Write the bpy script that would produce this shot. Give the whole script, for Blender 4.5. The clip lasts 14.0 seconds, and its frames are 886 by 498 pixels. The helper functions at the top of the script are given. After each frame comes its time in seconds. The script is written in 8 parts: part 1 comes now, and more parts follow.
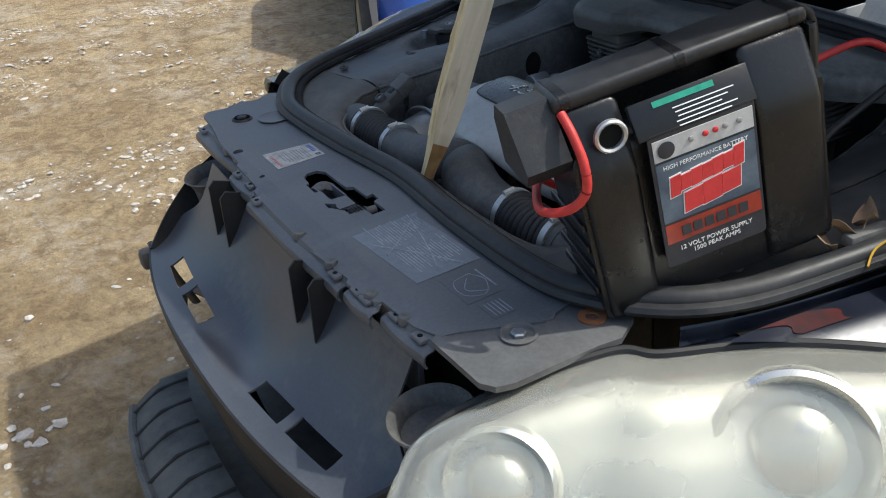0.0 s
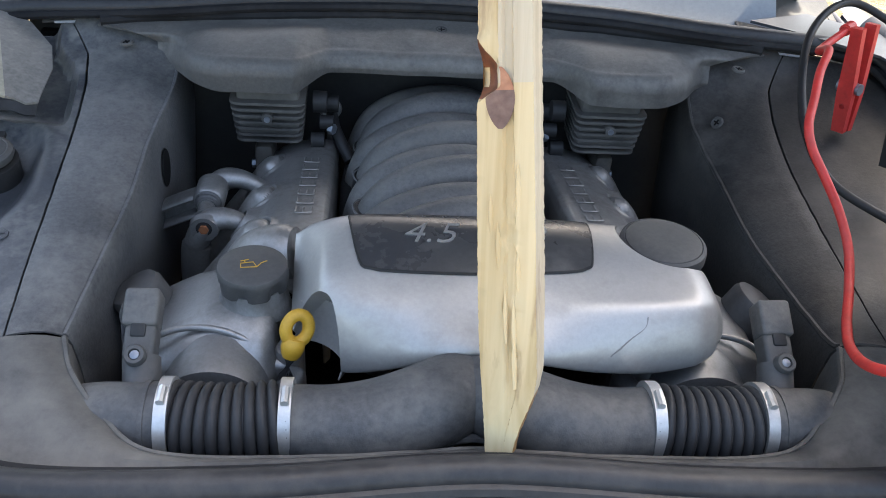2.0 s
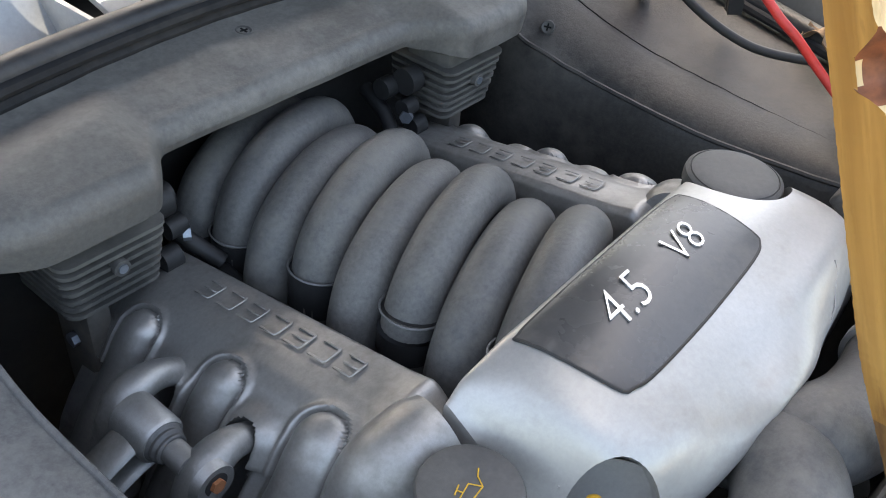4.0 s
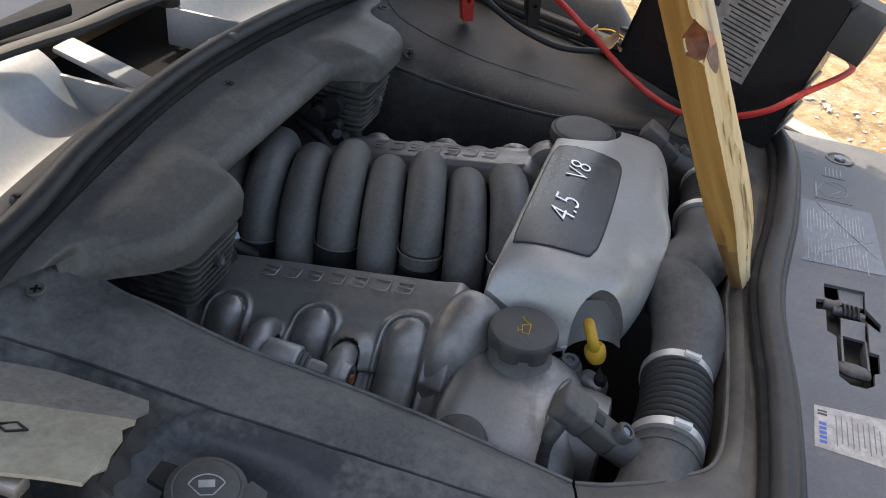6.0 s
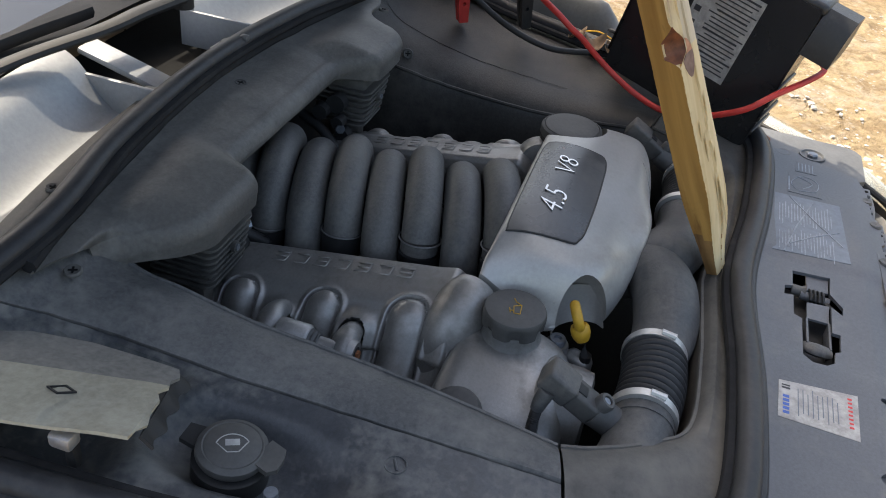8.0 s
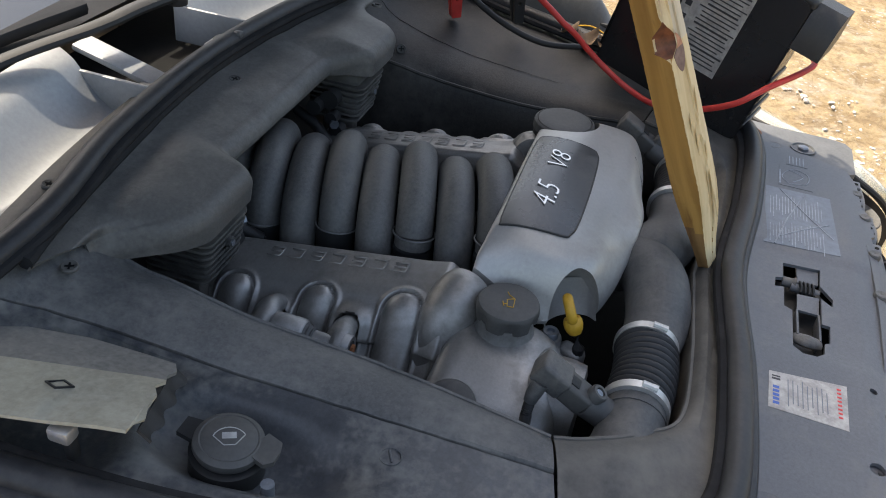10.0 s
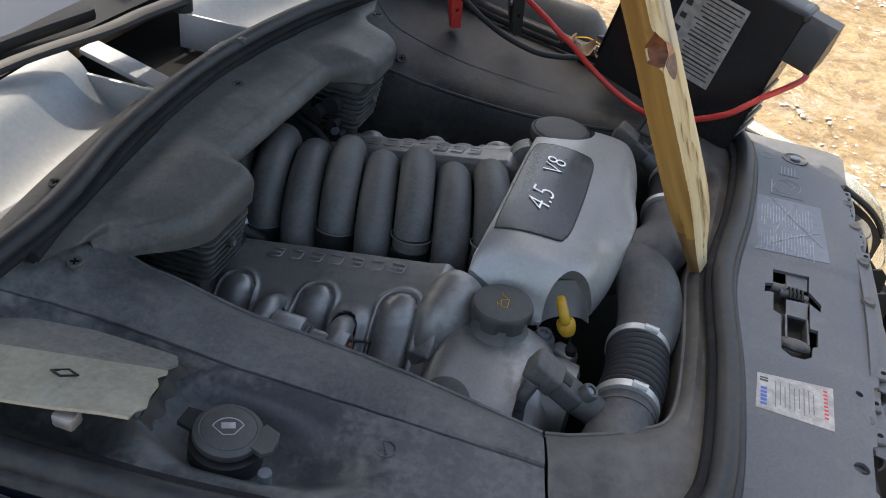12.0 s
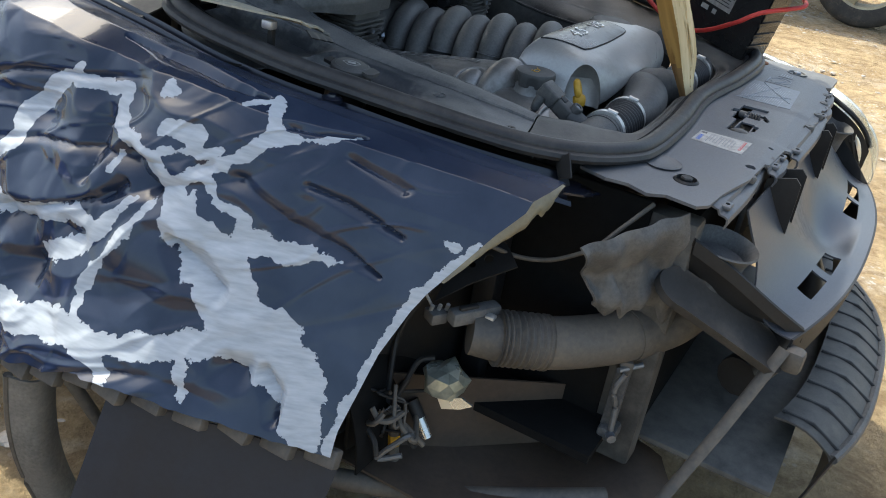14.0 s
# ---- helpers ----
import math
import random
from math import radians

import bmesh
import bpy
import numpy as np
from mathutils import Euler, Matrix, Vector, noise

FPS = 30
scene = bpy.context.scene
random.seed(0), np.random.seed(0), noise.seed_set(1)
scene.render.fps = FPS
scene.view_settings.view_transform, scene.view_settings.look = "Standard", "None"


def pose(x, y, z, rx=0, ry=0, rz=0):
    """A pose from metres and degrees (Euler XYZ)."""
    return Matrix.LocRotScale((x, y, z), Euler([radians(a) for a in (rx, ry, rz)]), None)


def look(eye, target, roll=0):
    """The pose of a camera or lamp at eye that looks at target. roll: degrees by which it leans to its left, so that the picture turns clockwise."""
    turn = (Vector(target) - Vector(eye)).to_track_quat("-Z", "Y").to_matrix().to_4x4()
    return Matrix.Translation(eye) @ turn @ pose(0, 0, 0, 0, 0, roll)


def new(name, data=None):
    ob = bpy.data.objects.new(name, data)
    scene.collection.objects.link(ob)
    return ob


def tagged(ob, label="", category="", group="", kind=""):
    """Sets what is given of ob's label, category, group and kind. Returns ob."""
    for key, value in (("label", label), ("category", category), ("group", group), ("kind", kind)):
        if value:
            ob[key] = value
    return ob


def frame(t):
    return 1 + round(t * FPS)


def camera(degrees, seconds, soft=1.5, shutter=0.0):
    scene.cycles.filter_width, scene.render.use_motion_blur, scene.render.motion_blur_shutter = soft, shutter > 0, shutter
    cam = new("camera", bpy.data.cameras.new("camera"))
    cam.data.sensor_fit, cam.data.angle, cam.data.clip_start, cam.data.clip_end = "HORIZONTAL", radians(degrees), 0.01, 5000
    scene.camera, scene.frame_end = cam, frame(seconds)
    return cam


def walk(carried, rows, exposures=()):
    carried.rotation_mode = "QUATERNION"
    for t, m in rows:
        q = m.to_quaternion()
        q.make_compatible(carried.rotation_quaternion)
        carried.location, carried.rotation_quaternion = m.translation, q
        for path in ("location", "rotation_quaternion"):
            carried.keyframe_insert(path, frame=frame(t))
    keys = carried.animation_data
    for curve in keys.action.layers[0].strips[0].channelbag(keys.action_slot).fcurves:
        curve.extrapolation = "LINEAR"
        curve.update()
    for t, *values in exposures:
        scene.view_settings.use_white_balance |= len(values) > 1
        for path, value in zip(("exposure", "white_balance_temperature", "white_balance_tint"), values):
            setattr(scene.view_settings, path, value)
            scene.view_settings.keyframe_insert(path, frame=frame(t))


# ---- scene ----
cam = camera(53.7, 14.0, soft=1.0)

PATH = [
    (0, (1.396, -0.965, 1.679), (-0.118, -0.092, 0.705), -4.2),
    (0.5, (0.869, -1.0, 1.687), (-0.234, 0.319, 0.665), -0.6),
    (1, (0.441, -0.937, 1.718), (-0.169, 0.642, 0.653), 1.4),
    (1.5, (0.141, -0.935, 1.739), (-0.02, 0.728, 0.638), 2.5),
    (2, (-0.134, -0.853, 1.706), (0.049, 0.77, 0.551), 5.1),
    (2.2, (-0.232, -0.758, 1.692), (0.074, 0.838, 0.527), 4.6),
    (4.5, (-0.794, -0.043, 1.601), (0.625, 0.552, 0.323), 7.9),
    (5, (-0.971, 0.006, 1.661), (0.525, 0.361, 0.382), 9.3),
    (5.5, (-1.077, -0.048, 1.715), (0.463, 0.34, 0.498), 8.0),
    (6, (-1.188, -0.029, 1.748), (0.402, 0.386, 0.608), 6.7),
    (6.5, (-1.264, -0.045, 1.784), (0.33, 0.372, 0.65), 6.7),
    (7, (-1.282, -0.048, 1.798), (0.31, 0.364, 0.659), 7.1),
    (9.5, (-1.283, -0.039, 1.804), (0.304, 0.34, 0.648), 7.2),
    (10, (-1.291, -0.049, 1.808), (0.294, 0.331, 0.649), 7.3),
    (10.5, (-1.284, -0.047, 1.809), (0.3, 0.332, 0.649), 7.5),
    (11, (-1.282, -0.047, 1.808), (0.313, 0.337, 0.664), 7.6),
    (11.5, (-1.293, -0.053, 1.808), (0.305, 0.334, 0.669), 7.7),
    (12, (-1.324, -0.065, 1.81), (0.278, 0.323, 0.678), 7.8),
    (12.5, (-1.386, -0.102, 1.797), (0.244, 0.296, 0.709), 7.6),
    (13, (-1.525, -0.297, 1.79), (0.141, 0.179, 0.791), 8.7),
    (13.5, (-1.754, -0.535, 1.715), (-0.145, 0.168, 0.758), 9.2),
    (14, (-2.13, -0.671, 1.557), (-0.545, 0.117, 0.627), 9.0),
]
EXPOSURES = [(0.0, 0.56, 6300, 4), (0.5, 0.95, 6100, -2), (1.0, 2.0, 6350, 2), (1.5, 2.25, 6650, 6), (2.2, 2.35, 7000, 8), (4.3, 2.85, 7820, 8), (5.0, 2.73, 7900, 10), (5.5, 1.97, 7700, 10), (6.0, 1.63, 7600, 10), (7.0, 1.5, 7300, 8), (11.0, 1.5, 7300, 8), (12.5, 1.45, 7000, 8), (13.0, 1.35, 6700, 6), (13.5, 1.42, 6650, 4), (14.0, 1.36, 6700, 2)]
walk(cam, [(t, look(eye, target, roll)) for t, eye, target, roll in PATH], EXPOSURES)
# ==== body ====
# ---- light ----
SUN = Vector((0.28, 0.56, 1.0)).normalized()
world = bpy.data.worlds.new("sky")
scene.world = world
world.use_nodes = True
wn = world.node_tree.nodes
sky = wn.new("ShaderNodeTexSky")
sky.sky_type = "NISHITA"
sky.sun_disc = False
sky.air_density, sky.dust_density, sky.ozone_density = 1.0, 4.0, 0.5
sky.sun_elevation = math.asin(SUN.z)
sky.sun_rotation = math.atan2(SUN.x, SUN.y)
wn["Background"].inputs["Strength"].default_value = 0.15
world.node_tree.links.new(sky.outputs[0], wn["Background"].inputs["Color"])
sun_data = bpy.data.lights.new("sun", "SUN")
sun_data.energy, sun_data.angle, sun_data.color = 2.5, radians(0.5), (1.0, 0.955, 0.89)
sun = new("sun", sun_data)
sun.rotation_mode = "QUATERNION"
sun.rotation_quaternion = SUN.to_track_quat("Z", "Y")


# ---- materials ----
def mat(name, base, rough=0.5, metal=0.0, base2=None, scale=8.0, detail=60.0, bump=0.15, rough2=None, coat=0.0,
        dust=None, dust_at=(0.52, 0.7), dust_scale=5.0, fine=0.25):
    """Two scales of variation: broad patches of base2, a fine grain in colour and relief, and dust or wear in blotches."""
    m = bpy.data.materials.new(name)
    m.use_nodes = True
    n, l = m.node_tree.nodes, m.node_tree.links
    b = n["Principled BSDF"]
    co = n.new("ShaderNodeTexCoord")
    big = n.new("ShaderNodeTexNoise")
    big.inputs["Scale"].default_value, big.inputs["Detail"].default_value = scale, 6
    small = n.new("ShaderNodeTexNoise")
    small.inputs["Scale"].default_value, small.inputs["Detail"].default_value, small.inputs["Roughness"].default_value = detail * 0.55, 8, 0.72
    for t in (big, small):
        l.new(co.outputs["Object"], t.inputs["Vector"])
    ramp = n.new("ShaderNodeValToRGB")
    ramp.color_ramp.elements[0].position, ramp.color_ramp.elements[1].position = 0.35, 0.65
    ramp.color_ramp.elements[0].color = (*base, 1)
    ramp.color_ramp.elements[1].color = (*(base2 or [c * 1.25 for c in base]), 1)
    l.new(big.outputs["Fac"], ramp.inputs["Fac"])
    mix = n.new("ShaderNodeMix")
    mix.data_type, mix.blend_type = "RGBA", "OVERLAY"
    mix.inputs["Factor"].default_value = min(1, fine * 1.7)
    l.new(ramp.outputs["Color"], mix.inputs["A"])
    l.new(small.outputs["Fac"], mix.inputs["B"])
    out = mix.outputs["Result"]
    rv = n.new("ShaderNodeMapRange")
    rv.inputs["To Min"].default_value, rv.inputs["To Max"].default_value = rough, rough2 if rough2 is not None else min(1, rough + 0.15)
    l.new(big.outputs["Fac"], rv.inputs["Value"])
    rout = rv.outputs["Result"]
    if dust:
        dn = n.new("ShaderNodeTexNoise")
        dn.inputs["Scale"].default_value, dn.inputs["Detail"].default_value, dn.inputs["Roughness"].default_value = dust_scale, 9, 0.65
        l.new(co.outputs["Object"], dn.inputs["Vector"])
        sp = n.new("ShaderNodeTexNoise")
        sp.inputs["Scale"].default_value, sp.inputs["Detail"].default_value, sp.inputs["Distortion"].default_value = dust_scale * 9, 7, 0.2
        l.new(co.outputs["Object"], sp.inputs["Vector"])
        both = n.new("ShaderNodeMix")
        both.inputs["Factor"].default_value = 0.30
        l.new(dn.outputs["Fac"], both.inputs["A"])
        l.new(sp.outputs["Fac"], both.inputs["B"])
        dr = n.new("ShaderNodeValToRGB")
        dr.color_ramp.elements[0].position, dr.color_ramp.elements[1].position = dust_at
        l.new(both.outputs["Result"], dr.inputs["Fac"])
        dm = n.new("ShaderNodeMix")
        dm.data_type = "RGBA"
        dm.inputs["B"].default_value = (*dust, 1)
        l.new(dr.outputs["Color"], dm.inputs["Factor"])
        l.new(out, dm.inputs["A"])
        out = dm.outputs["Result"]
        rm = n.new("ShaderNodeMix")
        rm.inputs["B"].default_value = 0.85
        l.new(dr.outputs["Color"], rm.inputs["Factor"])
        l.new(rout, rm.inputs["A"])
        rout = rm.outputs["Result"]
    l.new(out, b.inputs["Base Color"])
    l.new(rout, b.inputs["Roughness"])
    b.inputs["Metallic"].default_value = metal
    b.inputs["Coat Weight"].default_value = coat
    b.inputs["Coat Roughness"].default_value = 0.06
    bp = n.new("ShaderNodeBump")
    bp.inputs["Strength"].default_value, bp.inputs["Distance"].default_value = bump, 0.002
    l.new(small.outputs["Fac"], bp.inputs["Height"])
    l.new(bp.outputs["Normal"], b.inputs["Normal"])
    return m


PLASTIC = mat("dusty_black_plastic", (0.052, 0.051, 0.049), 0.44, base2=(0.080, 0.077, 0.072), scale=4, detail=300, dust=(0.195, 0.182, 0.16), dust_at=(0.42, 0.80), dust_scale=4, fine=0.3, bump=0.22)
PANEL = mat("grey_black_panel", (0.064, 0.065, 0.066), 0.40, base2=(0.100, 0.099, 0.098), scale=4, detail=300, dust=(0.20, 0.192, 0.178), dust_at=(0.46, 0.76), dust_scale=7, fine=0.45, bump=0.34)
COWLP = mat("dusty_cowl_plastic", (0.084, 0.081, 0.076), 0.42, base2=(0.125, 0.119, 0.110), scale=5, detail=280, dust=(0.25, 0.24, 0.22), dust_at=(0.48, 0.85), dust_scale=6, fine=0.3, bump=0.25)
# browner copy of PANEL, darkened so its colour holds the far side's shade
PANEL_SHADED = mat("shaded_brown_panel", (0.024, 0.023, 0.022), 0.42, base2=(0.040, 0.038, 0.035), scale=4, detail=300, dust=(0.11, 0.10, 0.088), dust_at=(0.48, 0.86), dust_scale=5, fine=0.5, bump=0.35)
OUTPAN = mat("blue_black_panel", (0.036, 0.040, 0.046), 0.30, base2=(0.062, 0.065, 0.070), scale=6, detail=300, dust=(0.19, 0.185, 0.17), dust_at=(0.47, 0.70), dust_scale=9, fine=0.4, bump=0.2)
SHELFM = mat("bumper_plastic", (0.048, 0.053, 0.066), 0.24, base2=(0.070, 0.075, 0.088), scale=4, detail=320, dust=(0.16, 0.155, 0.145), dust_at=(0.54, 0.86), dust_scale=5, fine=0.2, bump=0.12)
SLAM = mat("grey_plastic_cover", (0.078, 0.083, 0.094), 0.38, base2=(0.104, 0.109, 0.119), scale=5, detail=320, dust=(0.18, 0.176, 0.168), dust_at=(0.52, 0.88), dust_scale=6, fine=0.25, bump=0.2)
RUBBER = mat("seal_rubber", (0.022, 0.023, 0.025), 0.36, base2=(0.034, 0.034, 0.036), scale=9, detail=180, dust=(0.085, 0.08, 0.075), dust_at=(0.48, 0.85), dust_scale=6, fine=0.3, bump=0.2)
HOSE = mat("duct_plastic", (0.050, 0.051, 0.053), 0.46, base2=(0.078, 0.077, 0.075), scale=7, detail=260, dust=(0.16, 0.15, 0.135), dust_at=(0.48, 0.74), dust_scale=7, fine=0.45, bump=0.3)
BELLOW = mat("bellow_rubber", (0.022, 0.022, 0.023), 0.45, base2=(0.035, 0.035, 0.036), detail=200, dust=(0.11, 0.105, 0.095), dust_at=(0.6, 1.0))
RUNNER = mat("intake_plastic", (0.068, 0.068, 0.068), 0.45, base2=(0.108, 0.104, 0.098), scale=7, detail=300, dust=(0.165, 0.155, 0.135), dust_at=(0.47, 0.74), dust_scale=8, fine=0.45, bump=0.3)
SILVER = mat("silver_painted_cover", (0.41, 0.40, 0.385), 0.31, metal=0.45, base2=(0.36, 0.35, 0.33), scale=7, detail=300, bump=0.05, dust=(0.27, 0.25, 0.22), dust_at=(0.52, 0.84), dust_scale=6, fine=0.12)
CAST = mat("cast_alloy", (0.33, 0.328, 0.322), 0.38, metal=0.8, base2=(0.25, 0.248, 0.242), scale=8, detail=420, bump=0.22, dust=(0.17, 0.16, 0.145), dust_at=(0.52, 0.84), dust_scale=9, fine=0.15)
VALVE = mat("grey_valve_cover", (0.345, 0.335, 0.320), 0.37, metal=0.72, base2=(0.275, 0.265, 0.252), scale=8, detail=380, bump=0.16, dust=(0.15, 0.138, 0.12), dust_at=(0.50, 0.86), dust_scale=8, fine=0.15)
STEEL = mat("clamp_steel", (0.62, 0.62, 0.61), 0.38, metal=0.8, base2=(0.50, 0.49, 0.47), detail=120, bump=0.05)
BOLT = mat("zinc_bolt", (0.22, 0.24, 0.27), 0.4, metal=0.8, detail=200)
FELT = mat("bulkhead_felt", (0.026, 0.026, 0.026), 0.8, base2=(0.040, 0.039, 0.037), scale=9, detail=120)
# near-black with little sheen; on deep surfaces it paints in the shade
BLACK = mat("void_shade_black", (0.010, 0.010, 0.010), 0.8, detail=80)
DARK = mat("soft_black_plastic", (0.014, 0.014, 0.015), 0.45, base2=(0.024, 0.024, 0.024), detail=200)
CAPMAT = mat("cap_plastic", (0.05, 0.05, 0.05), 0.5, base2=(0.07, 0.068, 0.064), detail=220, dust=(0.12, 0.11, 0.10), dust_at=(0.5, 0.9), dust_scale=14)
YELLOW = mat("yellow_plastic", (0.58, 0.33, 0.025), 0.45, base2=(0.46, 0.26, 0.025), detail=120)
RED = mat("red_cable", (0.55, 0.035, 0.03), 0.45, base2=(0.45, 0.03, 0.025), scale=14, detail=150, dust=(0.4, 0.12, 0.10), dust_at=(0.55, 0.95))
NAVY = mat("dark_blue_paint", (0.008, 0.011, 0.022), 0.22, metal=0.2, base2=(0.012, 0.016, 0.030), scale=10, detail=400, bump=0.02, coat=0.35, fine=0.05, dust=(0.05, 0.05, 0.052), dust_at=(0.55, 0.9), dust_scale=8)
MUD = mat("muddy_black_plastic", (0.065, 0.060, 0.054), 0.55, base2=(0.10, 0.090, 0.078), scale=7, detail=160, dust=(0.20, 0.165, 0.125), dust_at=(0.45, 0.85), dust_scale=9)
WHITE = mat("label_white", (0.42, 0.41, 0.39), 0.5, base2=(0.30, 0.29, 0.28), scale=60, detail=160, dust=(0.20, 0.19, 0.175), dust_at=(0.46, 0.75), dust_scale=24)
LABELG = mat("label_grey", (0.115, 0.135, 0.165), 0.35, base2=(0.145, 0.165, 0.195), detail=150)
PRINT = mat("label_print_pale", (0.25, 0.275, 0.31), 0.45, detail=150, dust=(0.14, 0.15, 0.17), dust_at=(0.45, 0.7), dust_scale=40)
INK = mat("black_ink", (0.03, 0.03, 0.035), 0.5, detail=150)
INKRED = mat("red_ink", (0.52, 0.035, 0.035), 0.45, detail=150)
INKBLUE = mat("blue_ink", (0.04, 0.10, 0.36), 0.45, detail=150)
BADGE = mat("badge_plate", (0.040, 0.040, 0.042), 0.2, base2=(0.06, 0.058, 0.056), detail=250, bump=0.05, dust=(0.15, 0.14, 0.125), dust_at=(0.5, 0.95), dust_scale=10)
CASE = mat("booster_case", (0.008, 0.008, 0.009), 0.20, base2=(0.014, 0.014, 0.015), scale=6, detail=300, bump=0.25, dust=(0.10, 0.095, 0.085), dust_at=(0.6, 1.0), dust_scale=8)
RUST = mat("rusty_steel", (0.20, 0.075, 0.03), 0.8, base2=(0.22, 0.08, 0.03), scale=40, detail=200)
CORNER = mat("grey_metal", (0.16, 0.16, 0.16), 0.42, metal=0.3, base2=(0.11, 0.11, 0.11), scale=12, detail=200)
BEIGE = mat("bare_inner_metal", (0.42, 0.37, 0.24), 0.5, base2=(0.34, 0.29, 0.19), scale=12, detail=150)
TYRE = mat("tyre_rubber", (0.035, 0.034, 0.033), 0.75, base2=(0.06, 0.055, 0.05), detail=100, dust=(0.22, 0.17, 0.12), dust_at=(0.5, 0.9))
RIM = mat("alloy_rim", (0.45, 0.44, 0.40), 0.35, metal=0.6, detail=100)
BLUEPAINT = mat("blue_car_paint", (0.03, 0.10, 0.45), 0.2, coat=0.8, detail=200, bump=0.02, fine=0.05)
TRIM = mat("dusty_trim", (0.16, 0.15, 0.135), 0.7, base2=(0.11, 0.105, 0.095), scale=8, detail=200, dust=(0.30, 0.28, 0.24), dust_at=(0.45, 0.8), dust_scale=16)
COWL = mat("cowl_plastic", (0.055, 0.057, 0.06), 0.28, base2=(0.075, 0.077, 0.08), scale=5, detail=220, bump=0.1, dust=(0.2, 0.19, 0.17), dust_at=(0.6, 1.0), dust_scale=10)
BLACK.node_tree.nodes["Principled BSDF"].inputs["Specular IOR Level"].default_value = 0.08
for dull in (DARK, PLASTIC, COWLP, PANEL, PANEL_SHADED, RUBBER, BELLOW):
    dull.node_tree.nodes["Principled BSDF"].inputs["Specular IOR Level"].default_value = 0.32
LEAF = mat("dry_leaf", (0.30, 0.20, 0.12), 0.7, base2=(0.22, 0.14, 0.08), scale=30, detail=150)


def wood_material(name, dark, pale):
    m = mat(name, (0.50, 0.36, 0.17), 0.6, base2=(0.62, 0.49, 0.27), scale=3, detail=200, bump=0.2)
    n, l = m.node_tree.nodes, m.node_tree.links
    b = n["Principled BSDF"]
    co = [x for x in n if x.type == "TEX_COORD"][0]
    mp = n.new("ShaderNodeMapping")
    turned = n.new("ShaderNodeMapping")
    turned.inputs["Rotation"].default_value = (radians(25), 0, 0)
    l.new(co.outputs["Object"], turned.inputs["Vector"])
    mp.inputs["Scale"].default_value = (60, 60, 1.6)
    l.new(turned.outputs["Vector"], mp.inputs["Vector"])
    g = n.new("ShaderNodeTexNoise")
    g.inputs["Scale"].default_value, g.inputs["Detail"].default_value, g.inputs["Distortion"].default_value = 1.0, 7, 0.5
    l.new(mp.outputs["Vector"], g.inputs["Vector"])
    r = n.new("ShaderNodeValToRGB")
    r.color_ramp.elements[0].position, r.color_ramp.elements[1].position = 0.24, 0.66
    r.color_ramp.elements[0].color, r.color_ramp.elements[1].color = (*dark, 1), (*pale, 1)
    l.new(g.outputs["Fac"], r.inputs["Fac"])
    # resin stains and grey weathering, long along the grain
    far = n.new("ShaderNodeMapping")
    far.inputs["Scale"].default_value = (26, 26, 5)
    l.new(turned.outputs["Vector"], far.inputs["Vector"])
    st = n.new("ShaderNodeTexNoise")
    st.inputs["Scale"].default_value, st.inputs["Detail"].default_value, st.inputs["Roughness"].default_value = 1.0, 6, 0.6
    l.new(far.outputs["Vector"], st.inputs["Vector"])
    sr = n.new("ShaderNodeValToRGB")
    sr.color_ramp.elements[0].position, sr.color_ramp.elements[1].position = 0.60, 0.74
    l.new(st.outputs["Fac"], sr.inputs["Fac"])
    mx = n.new("ShaderNodeMix")
    mx.data_type = "RGBA"
    mx.inputs["B"].default_value = (dark[0] * 0.55, dark[1] * 0.45, dark[2] * 0.5, 1)
    l.new(sr.outputs["Color"], mx.inputs["Factor"])
    l.new(r.outputs["Color"], mx.inputs["A"])
    l.new(mx.outputs["Result"], b.inputs["Base Color"])
    bp = n.new("ShaderNodeBump")
    bp.inputs["Strength"].default_value, bp.inputs["Distance"].default_value = 0.5, 0.003
    l.new(g.outputs["Fac"], bp.inputs["Height"])
    l.new(bp.outputs["Normal"], b.inputs["Normal"])
    return m


WOOD = wood_material("split_pine", (0.47, 0.34, 0.16), (0.66, 0.53, 0.31))
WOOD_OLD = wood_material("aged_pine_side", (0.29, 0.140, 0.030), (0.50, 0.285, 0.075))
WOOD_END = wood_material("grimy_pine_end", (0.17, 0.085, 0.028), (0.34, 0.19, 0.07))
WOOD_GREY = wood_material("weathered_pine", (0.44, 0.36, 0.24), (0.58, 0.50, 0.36))


